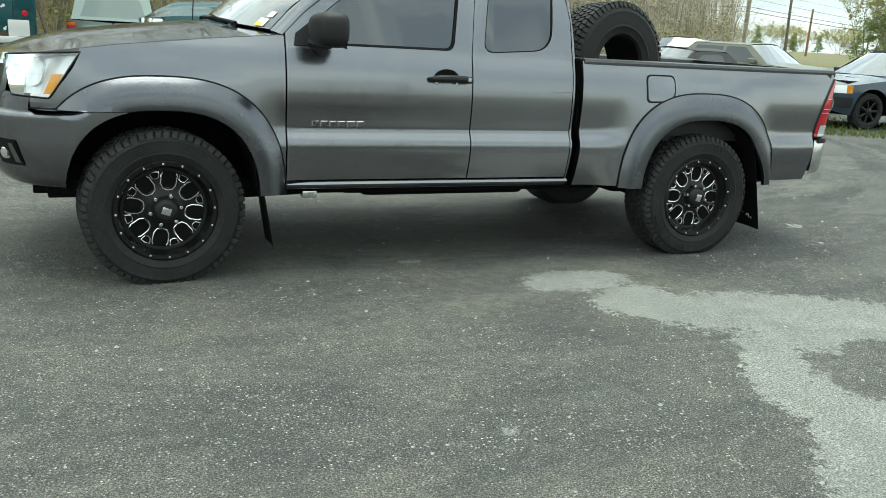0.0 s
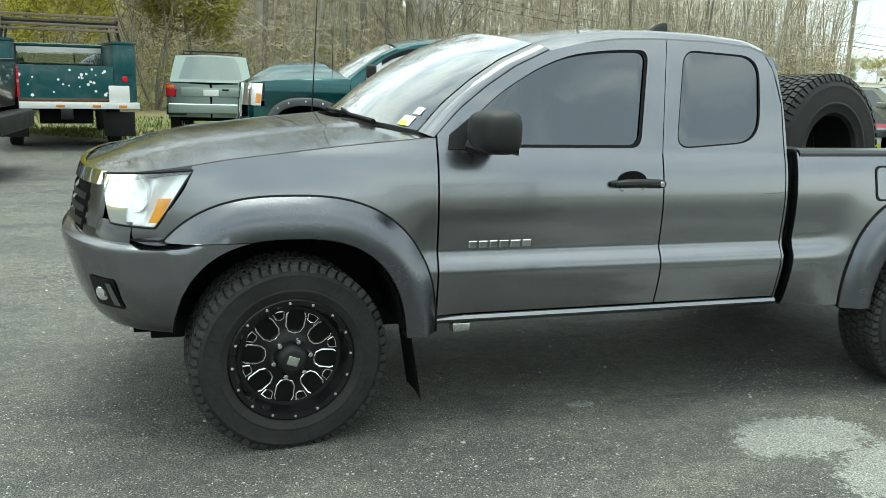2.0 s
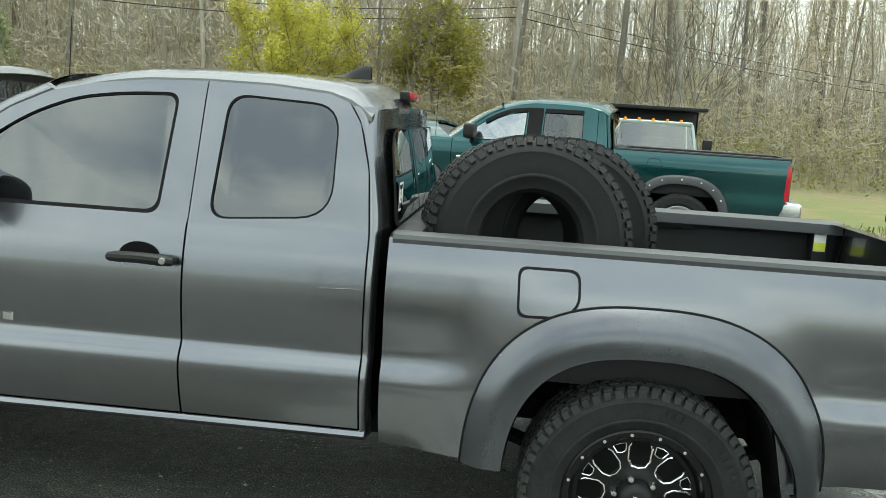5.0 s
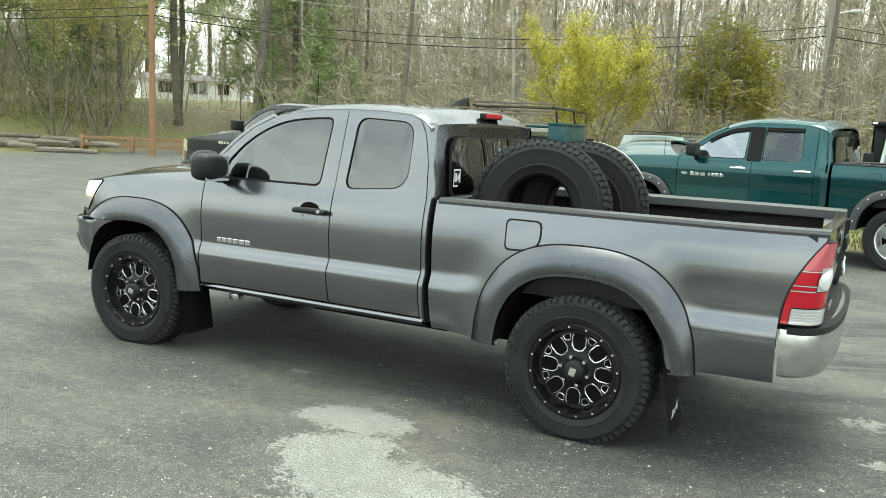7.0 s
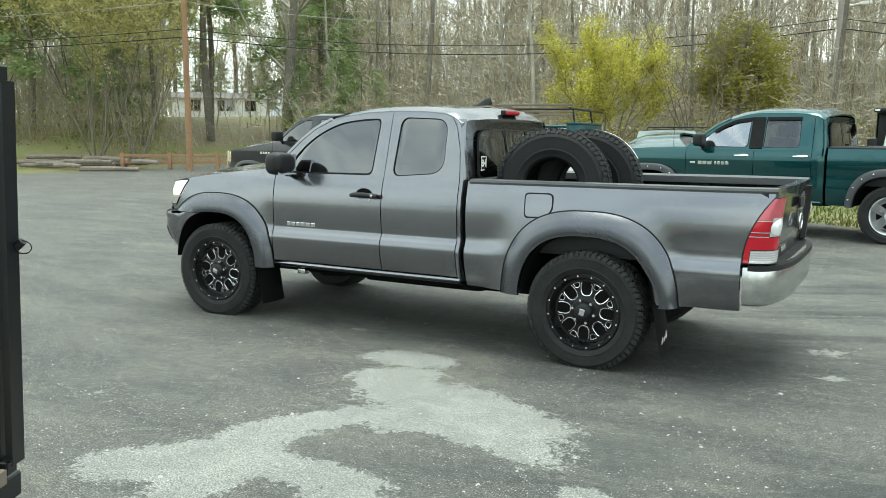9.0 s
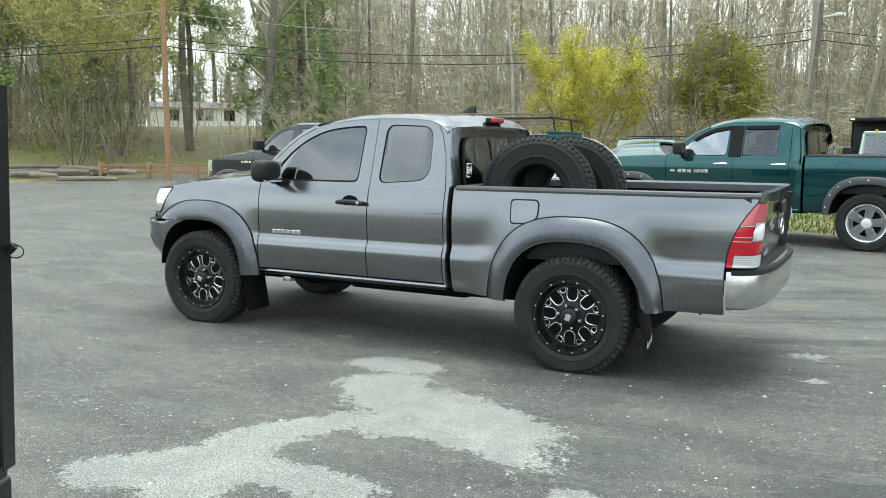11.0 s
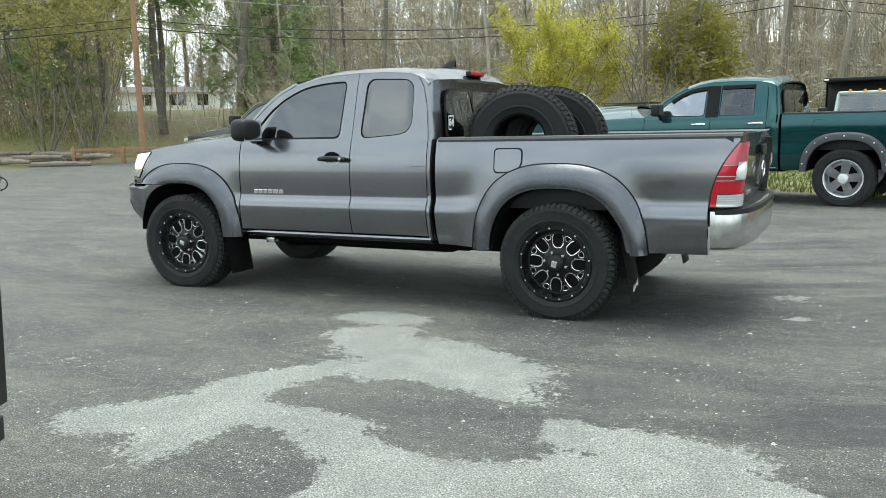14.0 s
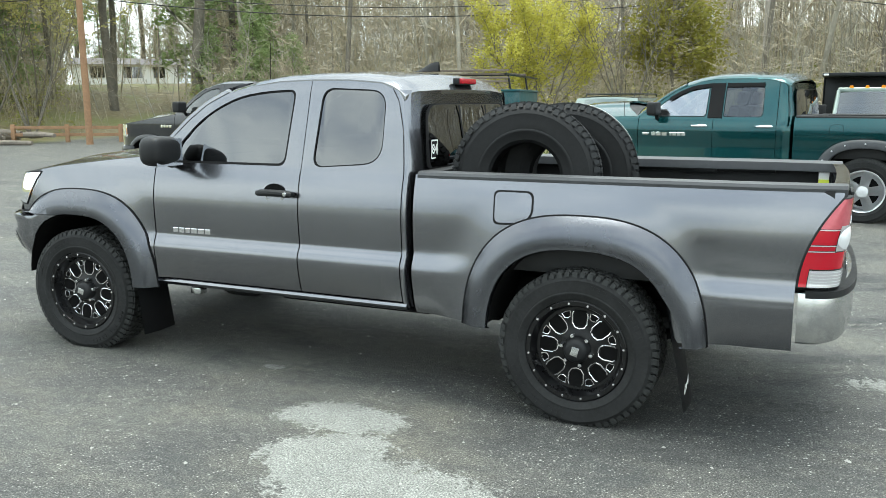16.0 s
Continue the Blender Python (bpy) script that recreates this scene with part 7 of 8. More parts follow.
part("frame_rail", join(box(0.05, 0.11, 0.085, 3.0, GZ - 0.16, GZ - 0.055, 0.004, 1), box(GW - 0.03, GW + 0.03, 0.085, 3.0, GZ - 0.16, GZ - 0.055, 0.004, 1)), M_STEELBLACK, trl)
for xx in (-0.18, GW + 0.18):
    part("wheel", moved(tyre_mesh(0.27, 0.165, 0.17), pose(xx + 0.085, 1.5, 0.27, 0, 0, 90)), M_RUBBER, trl)
part("axle", tube([(-0.15, 1.5, 0.27), (GW + 0.15, 1.5, 0.27)], 0.03, 8), M_STEELBLACK, trl)

# ---- trees and brush ----


def limb(acc, p, d, length, r, depth, rnd, sides, up):
    """Grows one limb as a list of tapered tubes, then its forks."""
    n = 4 if depth > 1 else 3
    pts, rs = [p.copy()], [r]
    q = p.copy()
    for i in range(n):
        d = (d + Vector((rnd.uniform(-1, 1), rnd.uniform(-1, 1), rnd.uniform(-0.4, 0.8))) * 0.13 + Vector((0, 0, up))).normalized()
        q = q + d * (length / n)
        pts.append(q.copy())
        rs.append(r * (1 - 0.72 * (i + 1) / n))
    acc.append((pts, rs, sides))
    if depth <= 0:
        return
    k = rnd.randint(3, 5) if depth > 1 else rnd.randint(3, 4)
    for j in range(k):
        t = rnd.uniform(0.35, 1.0) if j else 1.0
        i = min(n - 1, int(t * n))
        f = t * n - i
        base = pts[i].lerp(pts[i + 1], min(1, f)) if i < n else pts[n]
        side = Vector((rnd.uniform(-1, 1), rnd.uniform(-1, 1), rnd.uniform(-0.1, 0.5))).normalized()
        nd = (d * (0.75 if j else 1.0) + side * (0.75 if j else 0.4)).normalized()
        limb(acc, base, nd, length * rnd.uniform(0.45, 0.72), max(0.012, r * 0.42 * (1 - 0.3 * t)), depth - 1, rnd, max(3, sides - 1), up)


def tubes_mesh(acc):
    """All tubes of a tree in one mesh, straight from vertex lists."""
    V, Fc = [], []
    for pts, rs, n in acc:
        base = len(V)
        for i, p in enumerate(pts):
            a = pts[max(0, i - 1)]
            b = pts[min(len(pts) - 1, i + 1)]
            d = (b - a).normalized()
            u = d.orthogonal().normalized()
            w = d.cross(u)
            for j in range(n):
                c, s = math.cos(2 * math.pi * j / n), math.sin(2 * math.pi * j / n)
                V.append(p + (u * c + w * s) * max(rs[i], 0.003))
        for i in range(len(pts) - 1):
            for j in range(n if n > 2 else 1):
                x0, x1 = base + i * n + j, base + i * n + (j + 1) % n
                Fc.append((x0, x1, x1 + n, x0 + n))
    return V, Fc


def raw_mesh(name, V, Fc, mat, smooth_=True):
    me = bpy.data.meshes.new(name)
    me.from_pydata([tuple(v) for v in V], [], Fc)
    me.materials.append(mat)
    if smooth_:
        me.shade_smooth()
    return me


def flecks(places, size, rnd, flat=0.5):
    """Small leaf blades, two triangles each, at the places."""
    V, Fc = [], []
    for p in places:
        a = Vector((rnd.uniform(-1, 1), rnd.uniform(-1, 1), rnd.uniform(-1, 1) * flat)).normalized()
        b = a.orthogonal().normalized()
        b = (b * math.cos(rnd.random() * 6) + a.cross(b) * math.sin(rnd.random() * 6))
        s = size * rnd.uniform(0.6, 1.4)
        i = len(V)
        V += [p - a * s, p + b * s * 0.45, p + a * s, p - b * s * 0.45]
        Fc.append((i, i + 1, i + 2, i + 3))
    return V, Fc


def make_bare(seed, h, r, up, buds):
    rnd = random.Random(seed)
    acc = []
    trunk = []
    p, d = Vector((0, 0, -0.2)), Vector((rnd.uniform(-0.06, 0.06), rnd.uniform(-0.06, 0.06), 1)).normalized()
    pts, rs = [p.copy()], [r * 1.25]
    n = 9
    for i in range(n):
        d = (d + Vector((rnd.uniform(-1, 1), rnd.uniform(-1, 1), 0)) * 0.05 + Vector((0, 0, 0.05))).normalized()
        p = p + d * h / n
        pts.append(p.copy())
        rs.append(r * (1 - 0.88 * ((i + 1) / n) ** 1.1))
    trunk.append((pts, rs, 8))
    for j in range(rnd.randint(9, 13)):
        t = rnd.uniform(0.22, 0.97) ** 0.8
        i = min(n - 1, int(t * n))
        base = pts[i].lerp(pts[i + 1], t * n - i)
        az = rnd.uniform(0, 6.283)
        nd = Vector((math.cos(az), math.sin(az), rnd.uniform(0.5, 1.5))).normalized()
        limb(acc, base, nd, h * (0.34 - 0.2 * t) * rnd.uniform(0.7, 1.3), r * (0.5 - 0.32 * t), 2, rnd, 3, up)
    V, Fc = tubes_mesh(acc)
    tips = [q[0][-1].lerp(q[0][-2], rnd.random()) + Vector((rnd.uniform(-1, 1), rnd.uniform(-1, 1), rnd.uniform(-1, 1))) * 0.12 for q in acc for _ in range(buds)]
    lm = None
    if buds:
        lv, lf = flecks(tips, 0.055, rnd)
        lm = raw_mesh("buds", lv, lf, M_BUD, False)
    return raw_mesh("trunk", *tubes_mesh(trunk), M_BARK if seed % 3 else M_BARKPALE), raw_mesh("branches", V, Fc, M_TWIG if seed % 2 else M_BARKPALE), lm


def plant(name, parts_, m, label, category, group):
    root = thing(name, m, label, category, group)
    for nm, me in parts_:
        if me is None:
            continue
        o = new(nm, me)
        o.parent = root
    return root


KINDS = [make_bare(11 + i, (13, 16, 11, 18, 14, 9, 15, 12)[i], (0.09, 0.12, 0.07, 0.14, 0.10, 0.06, 0.11, 0.08)[i], (0.10, 0.12, 0.06, 0.12, 0.14, 0.05, 0.1, 0.08)[i], (0, 2, 3, 0, 2, 4, 0, 3)[i]) for i in range(8)]
rnd = random.Random(77)
spots = []


def clear_of(x, y, d):
    return all((x - a) ** 2 + (y - b) ** 2 > d * d for a, b in spots)


def sightline(x, y):
    """The gap between the trees through which the white house shows."""
    return y < 58 and -1.12 < (x - 4.9) / max(1.0, y + 4.7) < -0.86


def woods(n, region, near):
    made = 0
    tries = 0
    while made < n and tries < n * 30:
        tries += 1
        x, y = region(rnd)
        if not clear_of(x, y, near) or sightline(x, y):
            continue
        spots.append((x, y))
        tr, br, bd = KINDS[rnd.randrange(8)]
        s = rnd.uniform(0.8, 1.25)
        m_ = pose(x, y, land(x, y) - 0.05, 0, 0, rnd.uniform(0, 360)) @ Matrix.Diagonal((s, s, s * rnd.uniform(0.9, 1.15), 1))
        tree = plant("bare_tree", (("trunk", tr), ("crown", br)), m_, "leafless spring tree with thin upright grey branches", "tree", "bare trees of the wood")
        if bd:
            tagged(new("foliage", bd), kind="stuff").parent = tree
        made += 1


# the wood behind the yard, thinner towards the road
woods(105, lambda q: (q.uniform(-46, 26), 27 + 34 * q.random() ** 1.5), 1.5)
woods(26, lambda q: (q.uniform(-75, -40), q.uniform(32, 72)), 2.5)
woods(18, lambda q: (q.uniform(22, 40), q.uniform(46, 80)), 2.5)
woods(9, lambda q: (q.uniform(46, 70), q.uniform(20, 46)), 3.0)
# woods on the other sides of the yard
woods(14, lambda q: (q.uniform(-70, 80), q.uniform(-135, -105)), 4.0)

# a broad bare oak between the pines
t_, b_, _ = make_bare(52, 15, 0.26, 0.02, 0)
plant("bare_tree", (("trunk", t_), ("crown", b_)), pose(-23.1, 28.0, land(-23.1, 28.0)) @ Matrix.Diagonal((1.25, 1.25, 1.0, 1)), "tall bare oak with wide dark limbs between pines", "tree", "bare trees of the wood")

# far wood as a thicket of stems, past counting
rnd = random.Random(5)
def thicket(n, xr, yr, hr, rr, tw, bend):
    """Thin stems with side twigs, straight from vertex lists."""
    out = []
    for i in range(n):
        x = rnd.uniform(*xr)
        y = yr[0] + (yr[1] - yr[0]) * rnd.random() ** yr[2] + 0.10 * max(0, x)
        if sightline(x, y) and rnd.random() < 0.93:
            continue
        h = rnd.uniform(*hr) * rnd.uniform(0.7, 1.1)
        if x > 0.85 * (y + 4.2):
            continue
        b = Vector((x, y, land(x, y) - 0.1))
        ln = Vector((rnd.gauss(0, bend), rnd.gauss(0, bend), 1)) * h
        r = rnd.uniform(*rr)
        k1 = b + ln * 0.35 + Vector((rnd.gauss(0, 1), rnd.gauss(0, 1), 0)) * h * 0.02
        k2 = b + ln * 0.7 + Vector((rnd.gauss(0, 1), rnd.gauss(0, 1), 0)) * h * 0.035
        tip = b + ln + Vector((rnd.gauss(0, 1), rnd.gauss(0, 1), 0)) * h * 0.06
        out.append(([b, k1, k2, tip], [r, r * 0.75, r * 0.5, r * 0.12], 3))
        for j in range(tw):
            t = rnd.uniform(0.22, 0.97)
            q = (b.lerp(k1, t / 0.35) if t < 0.35 else k1.lerp(k2, (t - 0.35) / 0.35) if t < 0.7 else k2.lerp(tip, (t - 0.7) / 0.3))
            d = Vector((rnd.gauss(0, 1), rnd.gauss(0, 1), rnd.uniform(-0.1, 1.5))).normalized()
            L = h * rnd.uniform(0.06, 0.20) * (1.15 - 0.6 * t)
            e = q + d * L
            out.append(([q, e], [max(0.008, r * 0.4), 0.007], 2))
            for _ in range(2 if L > 0.5 else 0):
                e2 = q.lerp(e, 0.5) + Vector((rnd.gauss(0, 1), rnd.gauss(0, 1), rnd.uniform(0.2, 1.6))) * L * 0.28
                out.append(([q.lerp(e, 0.5), e2], [max(0.007, r * 0.28), 0.006], 2))
    return out


tagged(new("far_woods", raw_mesh("far_woods", *tubes_mesh(thicket(2500, (-66, 48), (30, 66, 1.2), (6, 16), (0.018, 0.055), 28, 0.11)), M_TWIG)), "dense leafless wood of thin stems on the bank", "woods", kind="stuff")
tagged(new("grey_saplings", raw_mesh("grey_saplings", *tubes_mesh(thicket(1800, (-58, 46), (25, 50, 1.3), (3, 9), (0.012, 0.035), 18, 0.12)), M_BARKPALE)), "pale grey saplings among the larger trees", "saplings", kind="stuff")
tagged(new("brush", raw_mesh("brush", *tubes_mesh(thicket(8000, (-52, 48), (22.8, 50, 1.4), (0.9, 4.8), (0.006, 0.014), 12, 0.22)), M_TWIG)), "tangled brown brush at the foot of the wooded bank", "brush", kind="stuff")
pl_ = []
for i in range(3600):
    x = rnd.uniform(-52, 52)
    y = 22 + 26 * rnd.random() ** 1.3 + 0.10 * max(0, x)
    if sightline(x, y) or x > 0.84 * (y + 4.2):
        continue
    c = Vector((x, y, land(x, y) + rnd.uniform(0.0, 1.0) ** 2 * 2.2))
    rad = rnd.uniform(0.3, 1.0)
    for j in range(26):
        pl_.append(c + Vector((rnd.gauss(0, 1), rnd.gauss(0, 1), rnd.gauss(0, 0.6))) * rad * 0.6)
tagged(new("undergrowth", raw_mesh("undergrowth", *flecks(pl_, 0.07, rnd), M_SHRUB, False)), "low brown and green undergrowth along the wood", "undergrowth", kind="stuff")


# conifers
def make_pine(seed, h, spread, droop, low, mat, dens=10, size=0.12):
    rnd = random.Random(seed)
    pts = [Vector((0.12 * math.sin(i), 0.12 * math.cos(i * 1.3), h * i / 8 - 0.2)) for i in range(9)]
    trunk = [(pts, [0.012 * h * (1 - 0.9 * i / 8) + 0.02 for i in range(9)], 8)]
    acc, leaf = [], []
    z = h * low
    while z < h * 0.98:
        t = (z - h * low) / (h * (1 - low))
        L = spread * (1 - t) ** 0.75 * rnd.uniform(0.7, 1.15) + 0.25
        az = rnd.uniform(0, 6.283)
        d = Vector((math.cos(az), math.sin(az), rnd.uniform(-0.05, 0.35)))
        b = Vector((0, 0, z))
        e1, e2 = b + d * L * 0.55, b + d * L + Vector((0, 0, -droop * L))
        acc.append(([b, e1, e2], [0.03, 0.02, 0.006], 4))
        for j in range(int(L * dens) + 3):
            u = rnd.uniform(0.25, 1.0)
            q = (b.lerp(e1, u * 2) if u < 0.5 else e1.lerp(e2, u * 2 - 1))
            side = Vector((-d.y, d.x, 0)) * rnd.uniform(-1, 1) * L * 0.32 * (1.15 - u)
            c = q + side + Vector((0, 0, rnd.uniform(-0.15, 0.1)))
            for _ in range(9):
                leaf.append(c + Vector((rnd.gauss(0, 1), rnd.gauss(0, 1), rnd.gauss(0, 0.7))) * 0.24)
        z += h * rnd.uniform(0.008, 0.022)
    return raw_mesh("trunk", *tubes_mesh(trunk), M_BARK), raw_mesh("limbs", *tubes_mesh(acc), M_BARK), raw_mesh("crown", *flecks(leaf, size, rnd, 0.35), mat, False)


PINES = [make_pine(3, 15, 3.2, 0.25, 0.22, M_PINE), make_pine(8, 11, 2.6, 0.15, 0.10, M_PINE), make_pine(21, 18, 3.8, 0.3, 0.38, M_PINE)]
for x, y, k, s in ((-28.5, 28, 2, 1.05), (-24.0, 32, 0, 1.05), (-32, 31.7, 2, 0.9), (-34, 26, 1, 1.0), (-22.1, 28, 1, 0.45), (-19.7, 28, 1, 0.50), (-20.9, 30, 1, 0.62), (-18.2, 29, 1, 0.40), (-38.5, 24.5, 0, 1.05), (-43, 25, 2, 0.85), (-29, 41, 2, 0.95), (-46, 34, 1, 0.9), (-47, 20, 0, 1.0), (-60, 63, 2, 1.2), (-52, 67, 0, 1.3), (-66, 60, 0, 1.3), (-57, 72, 2, 1.3), (-59.1, 66, 1, 0.6), (-65.2, 63, 1, 0.65), (-68, 69, 1, 0.7), (-61.5, 67, 1, 0.55), (-56, 63.5, 1, 0.6), (47, 36, 1, 0.8), (52, 32, 0, 0.75), (57, 40, 1, 0.9)):
    t_, l_, c_ = PINES[k]
    plant("pine_tree", (("trunk", t_), ("bough", l_), ("crown", c_)), pose(x, y, land(x, y), 0, 0, (x * 53) % 360) @ Matrix.Diagonal((s, s, s, 1)), "tall green pine with drooping needle branches", "tree", "pines by the house")
t_, l_, c_ = make_pine(31, 5.3, 1.75, -0.25, 0.42, M_CEDAR, 21, 0.07)
plant("cedar_tree", (("trunk", t_), ("bough", l_), ("crown", c_)), pose(-0.34, 24.6, land(-0.34, 24.6)), "olive-green rounded cedar at the edge of the wood", "tree", "")


def make_leafy(seed, h, width, n_leaf, size, mat):
    rnd = random.Random(seed)
    acc, trunk = [], []
    for j in range(5):
        az = j * 1.26 + rnd.uniform(-0.3, 0.3)
        d = Vector((math.cos(az) * 0.35, math.sin(az) * 0.35, 1)).normalized()
        limb(acc, Vector((0.08 * math.cos(az), 0.08 * math.sin(az), -0.1)), d, h * 0.6, 0.05, 3, rnd, 5, 0.05)
    tips = []
    for pts, rs, n in acc:
        if rs[0] < 0.02:
            for _ in range(n_leaf):
                q = pts[-1].lerp(pts[0], rnd.random() * 0.8)
                tips.append(q + Vector((rnd.gauss(0, 1), rnd.gauss(0, 1), rnd.gauss(0, 1))) * 0.10)
    return raw_mesh("stems", *tubes_mesh(acc), M_BARK), raw_mesh("crown", *flecks(tips, size, rnd), mat, False)


st, cr = make_leafy(17, 4.4, 2.0, 74, 0.042, M_SPRING)
plant("flowering_tree", (("trunk", st), ("crown", cr)), pose(-4.35, 21.9, land(-4.35, 21.9)) @ Matrix.Diagonal((1.08, 1.08, 1.06, 1)), "many-stemmed tree in yellow-green spring leaf", "tree", "")
st2, cr2 = make_leafy(9, 5.6, 2.0, 0, 0.04, M_BUD)
plant("bare_tree", (("trunk", st2),), pose(-1.4, 23.6, land(-1.4, 23.6)), "leafless many-stemmed tree between the green ones", "tree", "bare trees of the wood")
plant("bare_tree", (("trunk", st2),), pose(7.6, 25.4, land(7.6, 25.4), 0, 0, 140), "pale leafless many-stemmed tree at the edge of the wood", "tree", "bare trees of the wood")
st3, cr3 = make_leafy(14, 2.2, 1.2, 16, 0.07, M_PINE)
plant("shrub", (("trunk", st3), ("crown", cr3)), pose(-33, 18.5, land(-33, 18.5)), "round green shrub on the grass bank", "shrub", "")

st4, cr4 = make_leafy(23, 10.5, 2.0, 26, 0.10, M_BUDLEAF)
for x, y, a, s in ((-27.8, 20.3, 10, 1.0), (-35.5, 25.5, 130, 1.1), (-40.5, 23.0, 220, 1.0), (-29.5, 24.4, 300, 0.9), (-25.4, 20.6, 75, 0.8)):
    plant("budding_tree", (("trunk", st4), ("crown", cr4)), pose(x, y, land(x, y), 0, 0, a) @ Matrix.Diagonal((s, s, s, 1)), "wide tree in brown-green bud on the grass bank", "tree", "budding trees of the bank")

for x, y, a, s in ((40.5, 32.0, 40, 0.62), (44.5, 33.5, 160, 0.7), (48.0, 33.0, 250, 0.75)):
    plant("budding_tree", (("trunk", st4), ("crown", cr4)), pose(x, y, land(x, y), 0, 0, a) @ Matrix.Diagonal((s, s, s, 1)), "dense tree in brown-green bud beside the road", "tree", "budding trees of the roadside")

# a low line of trees far beyond the road
for i in range(30):
    q = random.Random(400 + i)
    az, r = radians(39 + 0.62 * i + q.uniform(-0.4, 0.4)), q.uniform(215, 300)
    x, y = r * math.sin(az), r * math.cos(az)
    sc = q.uniform(0.45, 0.8)
    if i % 3:
        plant("far_tree", (("trunk", st4), ("crown", cr4)), pose(x, y, land(x, y), 0, 0, i * 70) @ Matrix.Diagonal((sc * 1.5, sc * 1.5, sc * 0.8, 1)), "distant tree in brown-green bud beyond the road", "tree", "far trees beyond the road")
    else:
        t_, l_, c_ = PINES[1]
        plant("far_tree", (("trunk", t_), ("bough", l_), ("crown", c_)), pose(x, y, land(x, y), 0, 0, i * 70) @ Matrix.Diagonal((sc * 1.3, sc * 1.3, sc, 1)), "distant dark green pine beyond the road", "tree", "far trees beyond the road")

# grass along the edge of the yard
V, Fc = [], []
for i in range(15000):
    x = rnd.uniform(-9, 14)
    y = 12.6 - 0.6 * x + rnd.random() ** 1.5 * 6.5
    hh = rnd.uniform(0.04, 0.11)
    a = rnd.uniform(0, 6.283)
    w = 0.012
    o = Vector((x, y, land(x, y)))
    ln = Vector((rnd.uniform(-0.05, 0.05), rnd.uniform(-0.05, 0.05), hh))
    k = len(V)
    V += [o + Vector((math.cos(a), math.sin(a), 0)) * w, o - Vector((math.cos(a), math.sin(a), 0)) * w, o + ln]
    Fc.append((k, k + 1, k + 2))
tagged(new("grass", raw_mesh("grass", V, Fc, M_GRASS, False)), "short spring grass along the edge of the yard", "grass", kind="stuff")

# loose grit and stones on the asphalt
M_STONE = plain("pale_loose_stone", (0.34, 0.335, 0.31), 0.8, 0.0, 0.4, 8, 0.2, 60)
V, Fc = [], []
for i in range(24000):
    x, y = rnd.uniform(-5.5, 9.5), rnd.uniform(-4.2, 6.5)
    if noise.noise((x * 0.9, y * 1.6, 3.0)) < -0.05 and i % 4:
        continue
    s = rnd.uniform(0.0016, 0.0045) * (1 + 2.0 * (rnd.random() < 0.04)) * (1.3 if y > 2.2 else 1.0)
    a = rnd.uniform(0, 6.283)
    k = len(V)
    for j in range(5):
        q = a + j * 1.2566
        V.append(Vector((x + s * math.cos(q) * rnd.uniform(0.7, 1.2), y + s * math.sin(q) * rnd.uniform(0.7, 1.2), 0.0)))
    V.append(Vector((x, y, s * 0.7)))
    for j in range(5):
        Fc.append((k + j, k + (j + 1) % 5, k + 5))
tagged(new("loose_grit", raw_mesh("loose_grit", V, Fc, M_STONE, False)), "pale loose grit and stones scattered on asphalt", "gravel", kind="stuff")

# ---- poles, cables, houses ----


def utility_pole(x, y, h, r, mat, arms, label):
    z = land(x, y)
    root = thing("utility_pole", pose(x, y, z), label, "utility pole", "poles of the line")
    part("pole", tube([(0, 0, -0.3), (0, 0, h * 0.5), (0, 0, h)], [r, r * 0.88, r * 0.72], 14), mat, root)
    for za, w, ang in arms:
        a = part("crossarm", moved(box(-w, w, -0.05, 0.05, -0.06, 0.06, 0.008), pose(0, 0.14, za, 0, 0, ang)), mat, root)
        for u in (-0.9, -0.5, 0.5, 0.9):
            part("insulator", moved(lathe([(0.0, 0.14), (0.03, 0.13), (0.045, 0.06), (0.02, 0.0)], 10), pose(0, 0.14, za, 0, 0, ang) @ pose(u * w, 0, 0.06, 90, 0, 0)), M_ALLOY, a)
    return root


utility_pole(-20.3, 18.85, 9.5, 0.125, M_POLE, [], "tall brown wooden utility pole beside the drive")
up = utility_pole(2.15, 29.0, 9.8, 0.125, M_PALEPOLE, [(8.9, 0.9, 20)], "grey utility pole with a transformer in front of the wood")
part("transformer", moved(lathe([(0, 0.75), (0.18, 0.74), (0.22, 0.68), (0.22, 0.06), (0.20, 0), (0, 0)], 20), pose(-0.30, -0.1, 7.0, 90, 0, 0)), M_PALECABLE, up, "grey transformer can")
part("yard_lamp", join(tube([(0.1, 0, 5.9), (0.7, 0, 6.0)], 0.03, 6), box(0.65, 1.0, -0.12, 0.12, 5.93, 6.05, 0.03)), M_PAPER, up, "pale lamp head")
utility_pole(39.8, 41.4, 7.4, 0.16, M_PALEPOLE, [(7.1, 0.75, -35), (6.1, 0.95, -35), (5.9, 0.8, 55)], "pale utility pole with two crossarms by the road")
utility_pole(66, 62, 4.6, 0.13, M_POLE, [], "small brown pole by the road")


def cable(a, b, sag, r, mat, label):
    a, b = Vector(a), Vector(b)
    pts = [a.lerp(b, t) - Vector((0, 0, sag * 4 * t * (1 - t))) for t in span(0, 1, 24)]
    tagged(part("overhead_cable", tube(pts, r, 5), mat), label, "cable", group="overhead cables")


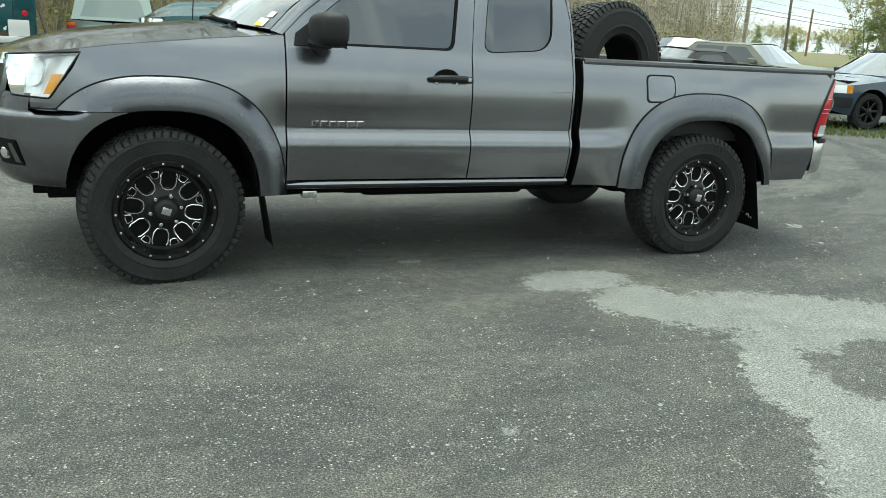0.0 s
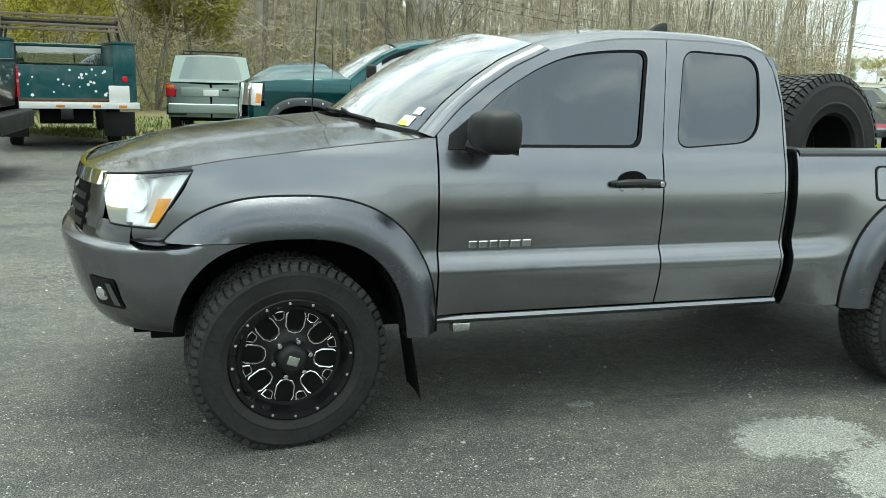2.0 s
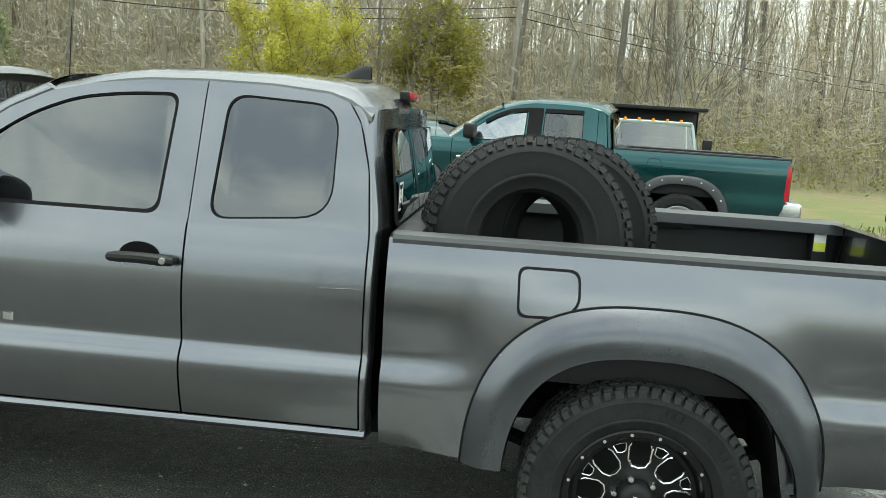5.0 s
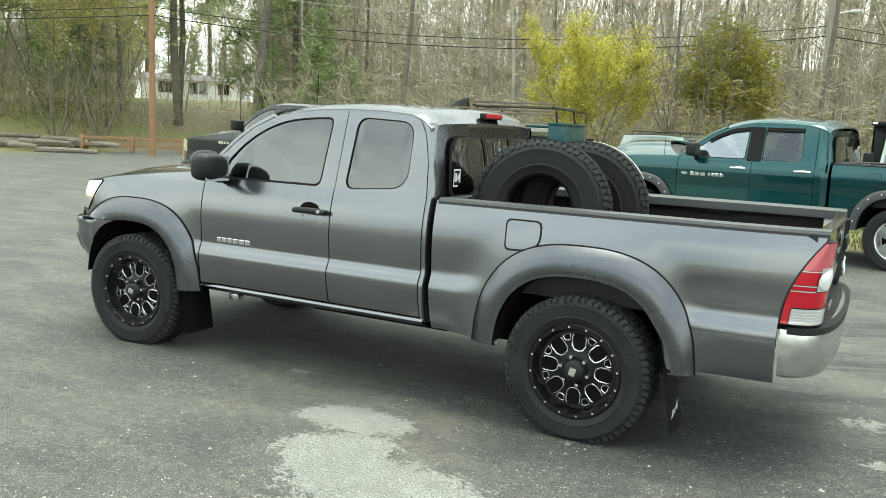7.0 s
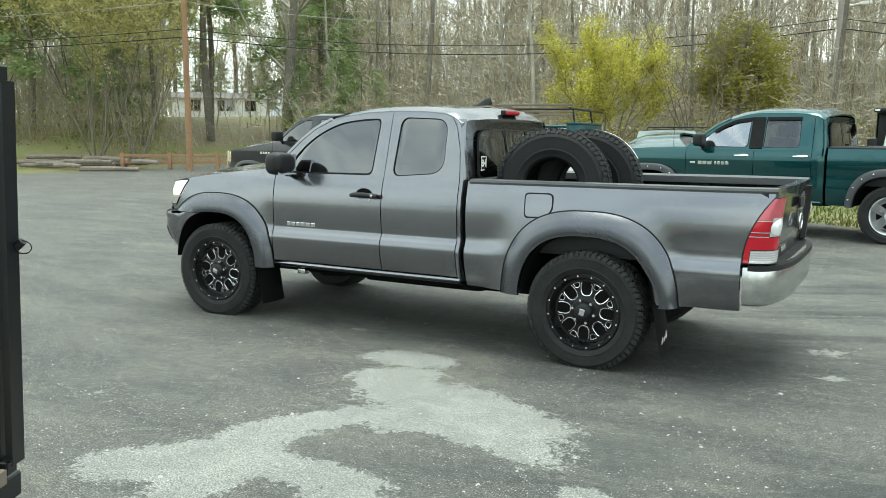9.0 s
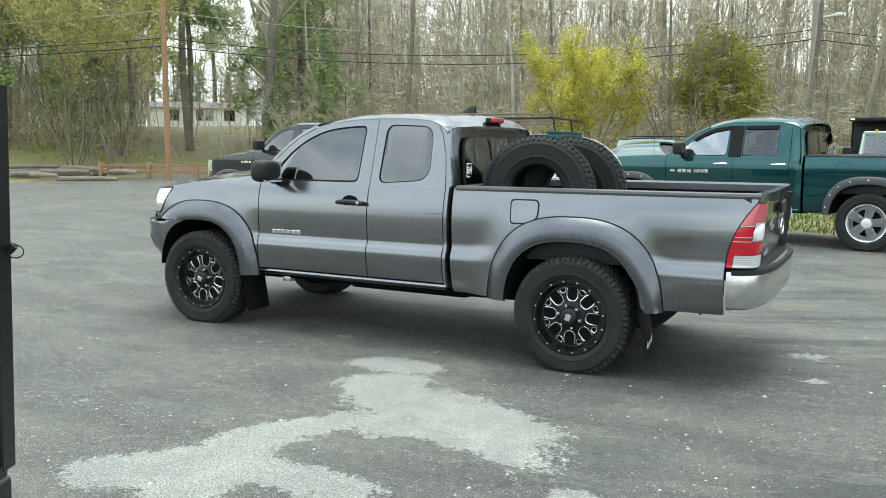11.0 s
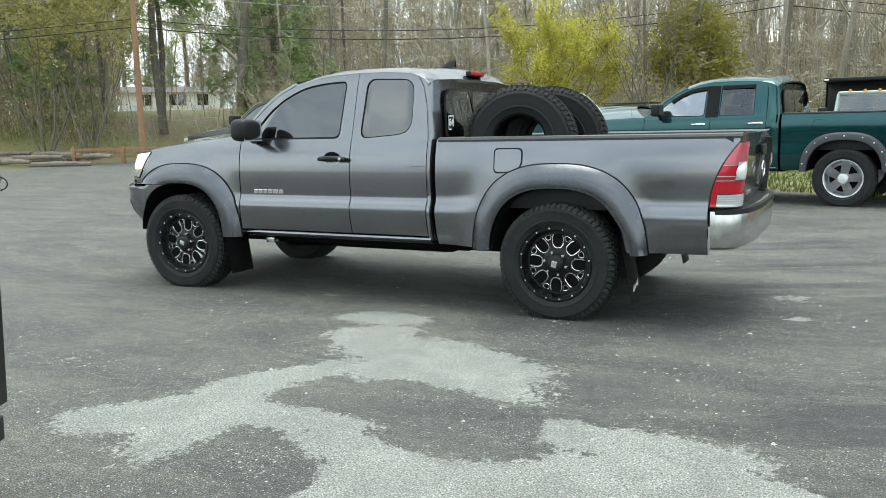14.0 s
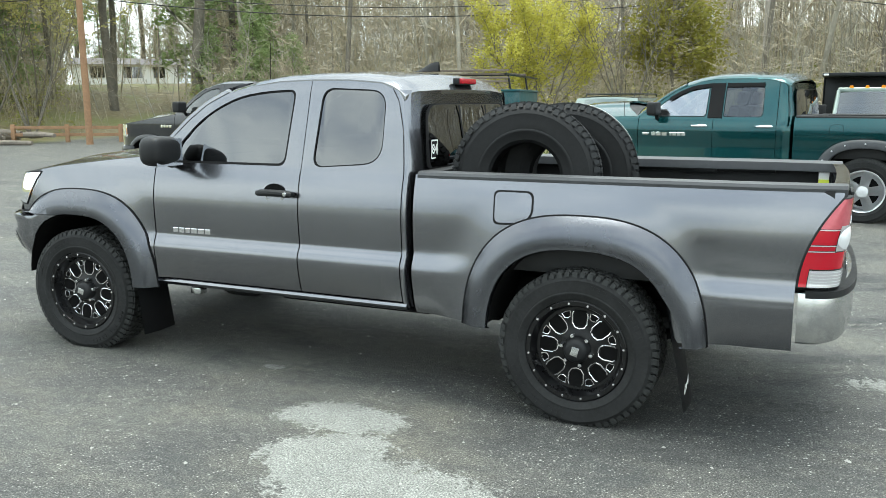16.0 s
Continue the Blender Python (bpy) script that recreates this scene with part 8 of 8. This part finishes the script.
for za, zb_, zc_, sg, rr, mt in ((6.6, 6.2, 7.4, 0.9, 0.012, M_PALECABLE), (5.55, 5.5, 6.4, 0.8, 0.014, M_CABLE), (5.25, 5.15, 5.9, 0.8, 0.018, M_CABLE), (8.9, 9.0, 8.4, 0.9, 0.008, M_PALECABLE)):
    lb = "black overhead cable slung between the poles" if mt is M_CABLE else "pale overhead wire slung between the poles"
    z0, z1, z2 = land(-20.3, 18.85), land(2.15, 29.0), land(39.8, 41.4)
    cable((-62, 6, za + 1.0), (-20.3, 18.85, z0 + za), sg, rr, mt, lb)
    cable((-20.3, 18.85, z0 + za), (2.15, 29.0, z1 + zb_), sg, rr, mt, lb)
    cable((2.15, 29.0, z1 + zb_), (39.8, 41.4, z2 + 0.55 * zc_), sg * 1.3, rr, mt, lb)
    cable((39.8, 41.4, z2 + 0.55 * zc_), (95, 40, z2 + 0.3 * zc_), sg, rr, mt, lb)


def house(x, y, yaw, w, d, h, roof, label, wins):
    root = thing("house", pose(x, y, land(x, y) - 0.2, 0, 0, yaw), label, "house")
    part("wall", join(box(-w / 2, w / 2, 0, d, 0, h)), M_SIDING, root)
    for i in range(int(h / 0.22)):
        part("siding_board", box(-w / 2 - 0.015, w / 2 + 0.015, -0.02, 0.0, i * 0.22 + 0.02, i * 0.22 + 0.215, 0.004, 1), M_SIDING, root)
    bm = bmesh.new()
    o = 0.4
    a = [bm.verts.new(q) for q in ((-w / 2 - o, -o, h), (w / 2 + o, -o, h), (w / 2 + o, d + o, h), (-w / 2 - o, d + o, h), (-w / 2 - o, d / 2, h + roof), (w / 2 + o, d / 2, h + roof))]
    for f in ((0, 1, 5, 4), (2, 3, 4, 5), (0, 4, 3), (1, 2, 5), (0, 3, 2, 1)):
        bm.faces.new([a[i] for i in f])
    part("roof", bm, M_ROOF, root, smooth=False)
    for xx, zz, ww, hh in wins:
        wd = part("window", box(xx - ww / 2 - 0.08, xx + ww / 2 + 0.08, -0.06, -0.02, zz - 0.08, zz + hh + 0.08, 0.01), M_PAPER, root)
        part("pane", box(xx - ww / 2, xx + ww / 2, -0.068, -0.058, zz, zz + hh), M_TINT, wd)
        part("glazing_bar", box(xx - 0.02, xx + 0.02, -0.075, -0.066, zz, zz + hh), M_PAPER, wd)
    return root


house(-54.2, 54.8, 44, 9.0, 6, 2.0, 0.7, "low white house behind the pines", [(-2.4, 0.8, 1.2, 1.0), (0.6, 0.8, 1.6, 1.0), (2.9, 0.8, 1.0, 1.0)])
house(-41.5, 53.5, 38, 4.2, 4, 2.4, 1.3, "small white outbuilding among bare trees", [(0.4, 0.9, 0.9, 0.9)])
house(216, 220, -45, 4.0, 6, 2.8, 1.6, "white gabled house beyond the road", [(-0.9, 0.9, 0.8, 1.1), (0.9, 0.9, 0.8, 1.1)])
house(244, 220, -40, 4.5, 6, 2.8, 1.5, "second white house beyond the road", [(-1.0, 0.9, 0.8, 1.1), (0.9, 0.9, 0.8, 1.1)])

# logs and branches piled at the foot of the grass bank
for i in range(16):
    q = random.Random(900 + i)
    x, y = -25.5 + q.uniform(-4.2, 3.0), 17.5 + q.uniform(-1.2, 2.4)
    L = q.uniform(1.2, 2.8)
    az = q.uniform(-0.5, 0.5) + 0.3
    z = land(x, y) + 0.08 + 0.12 * (i % 3)
    ob = part("log", tube([(-L / 2 * math.cos(az), -L / 2 * math.sin(az), 0), (0, 0, 0.03), (L / 2 * math.cos(az), L / 2 * math.sin(az), 0)], [0.11, 0.10, 0.08], 9), M_LOG, None, "grey weathered log in a loose pile", category="log", group="log pile")
    ob.matrix_basis = pose(x, y, z)
fn = thing("rail_fence", pose(-21.5, 20.2, 0, 0, 0, 30), "low dark wooden rail fence at the drive", "fence")
for i in range(4):
    part("post", box(-3.0 + i * 2.0 - 0.07, -3.0 + i * 2.0 + 0.07, -0.07, 0.07, -0.1, 0.75, 0.01), M_POLE, fn)
for zz in (0.35, 0.62):
    part("rail", box(-3.1, 3.1, -0.04, 0.04, zz - 0.06, zz + 0.06, 0.01), M_POLE, fn)
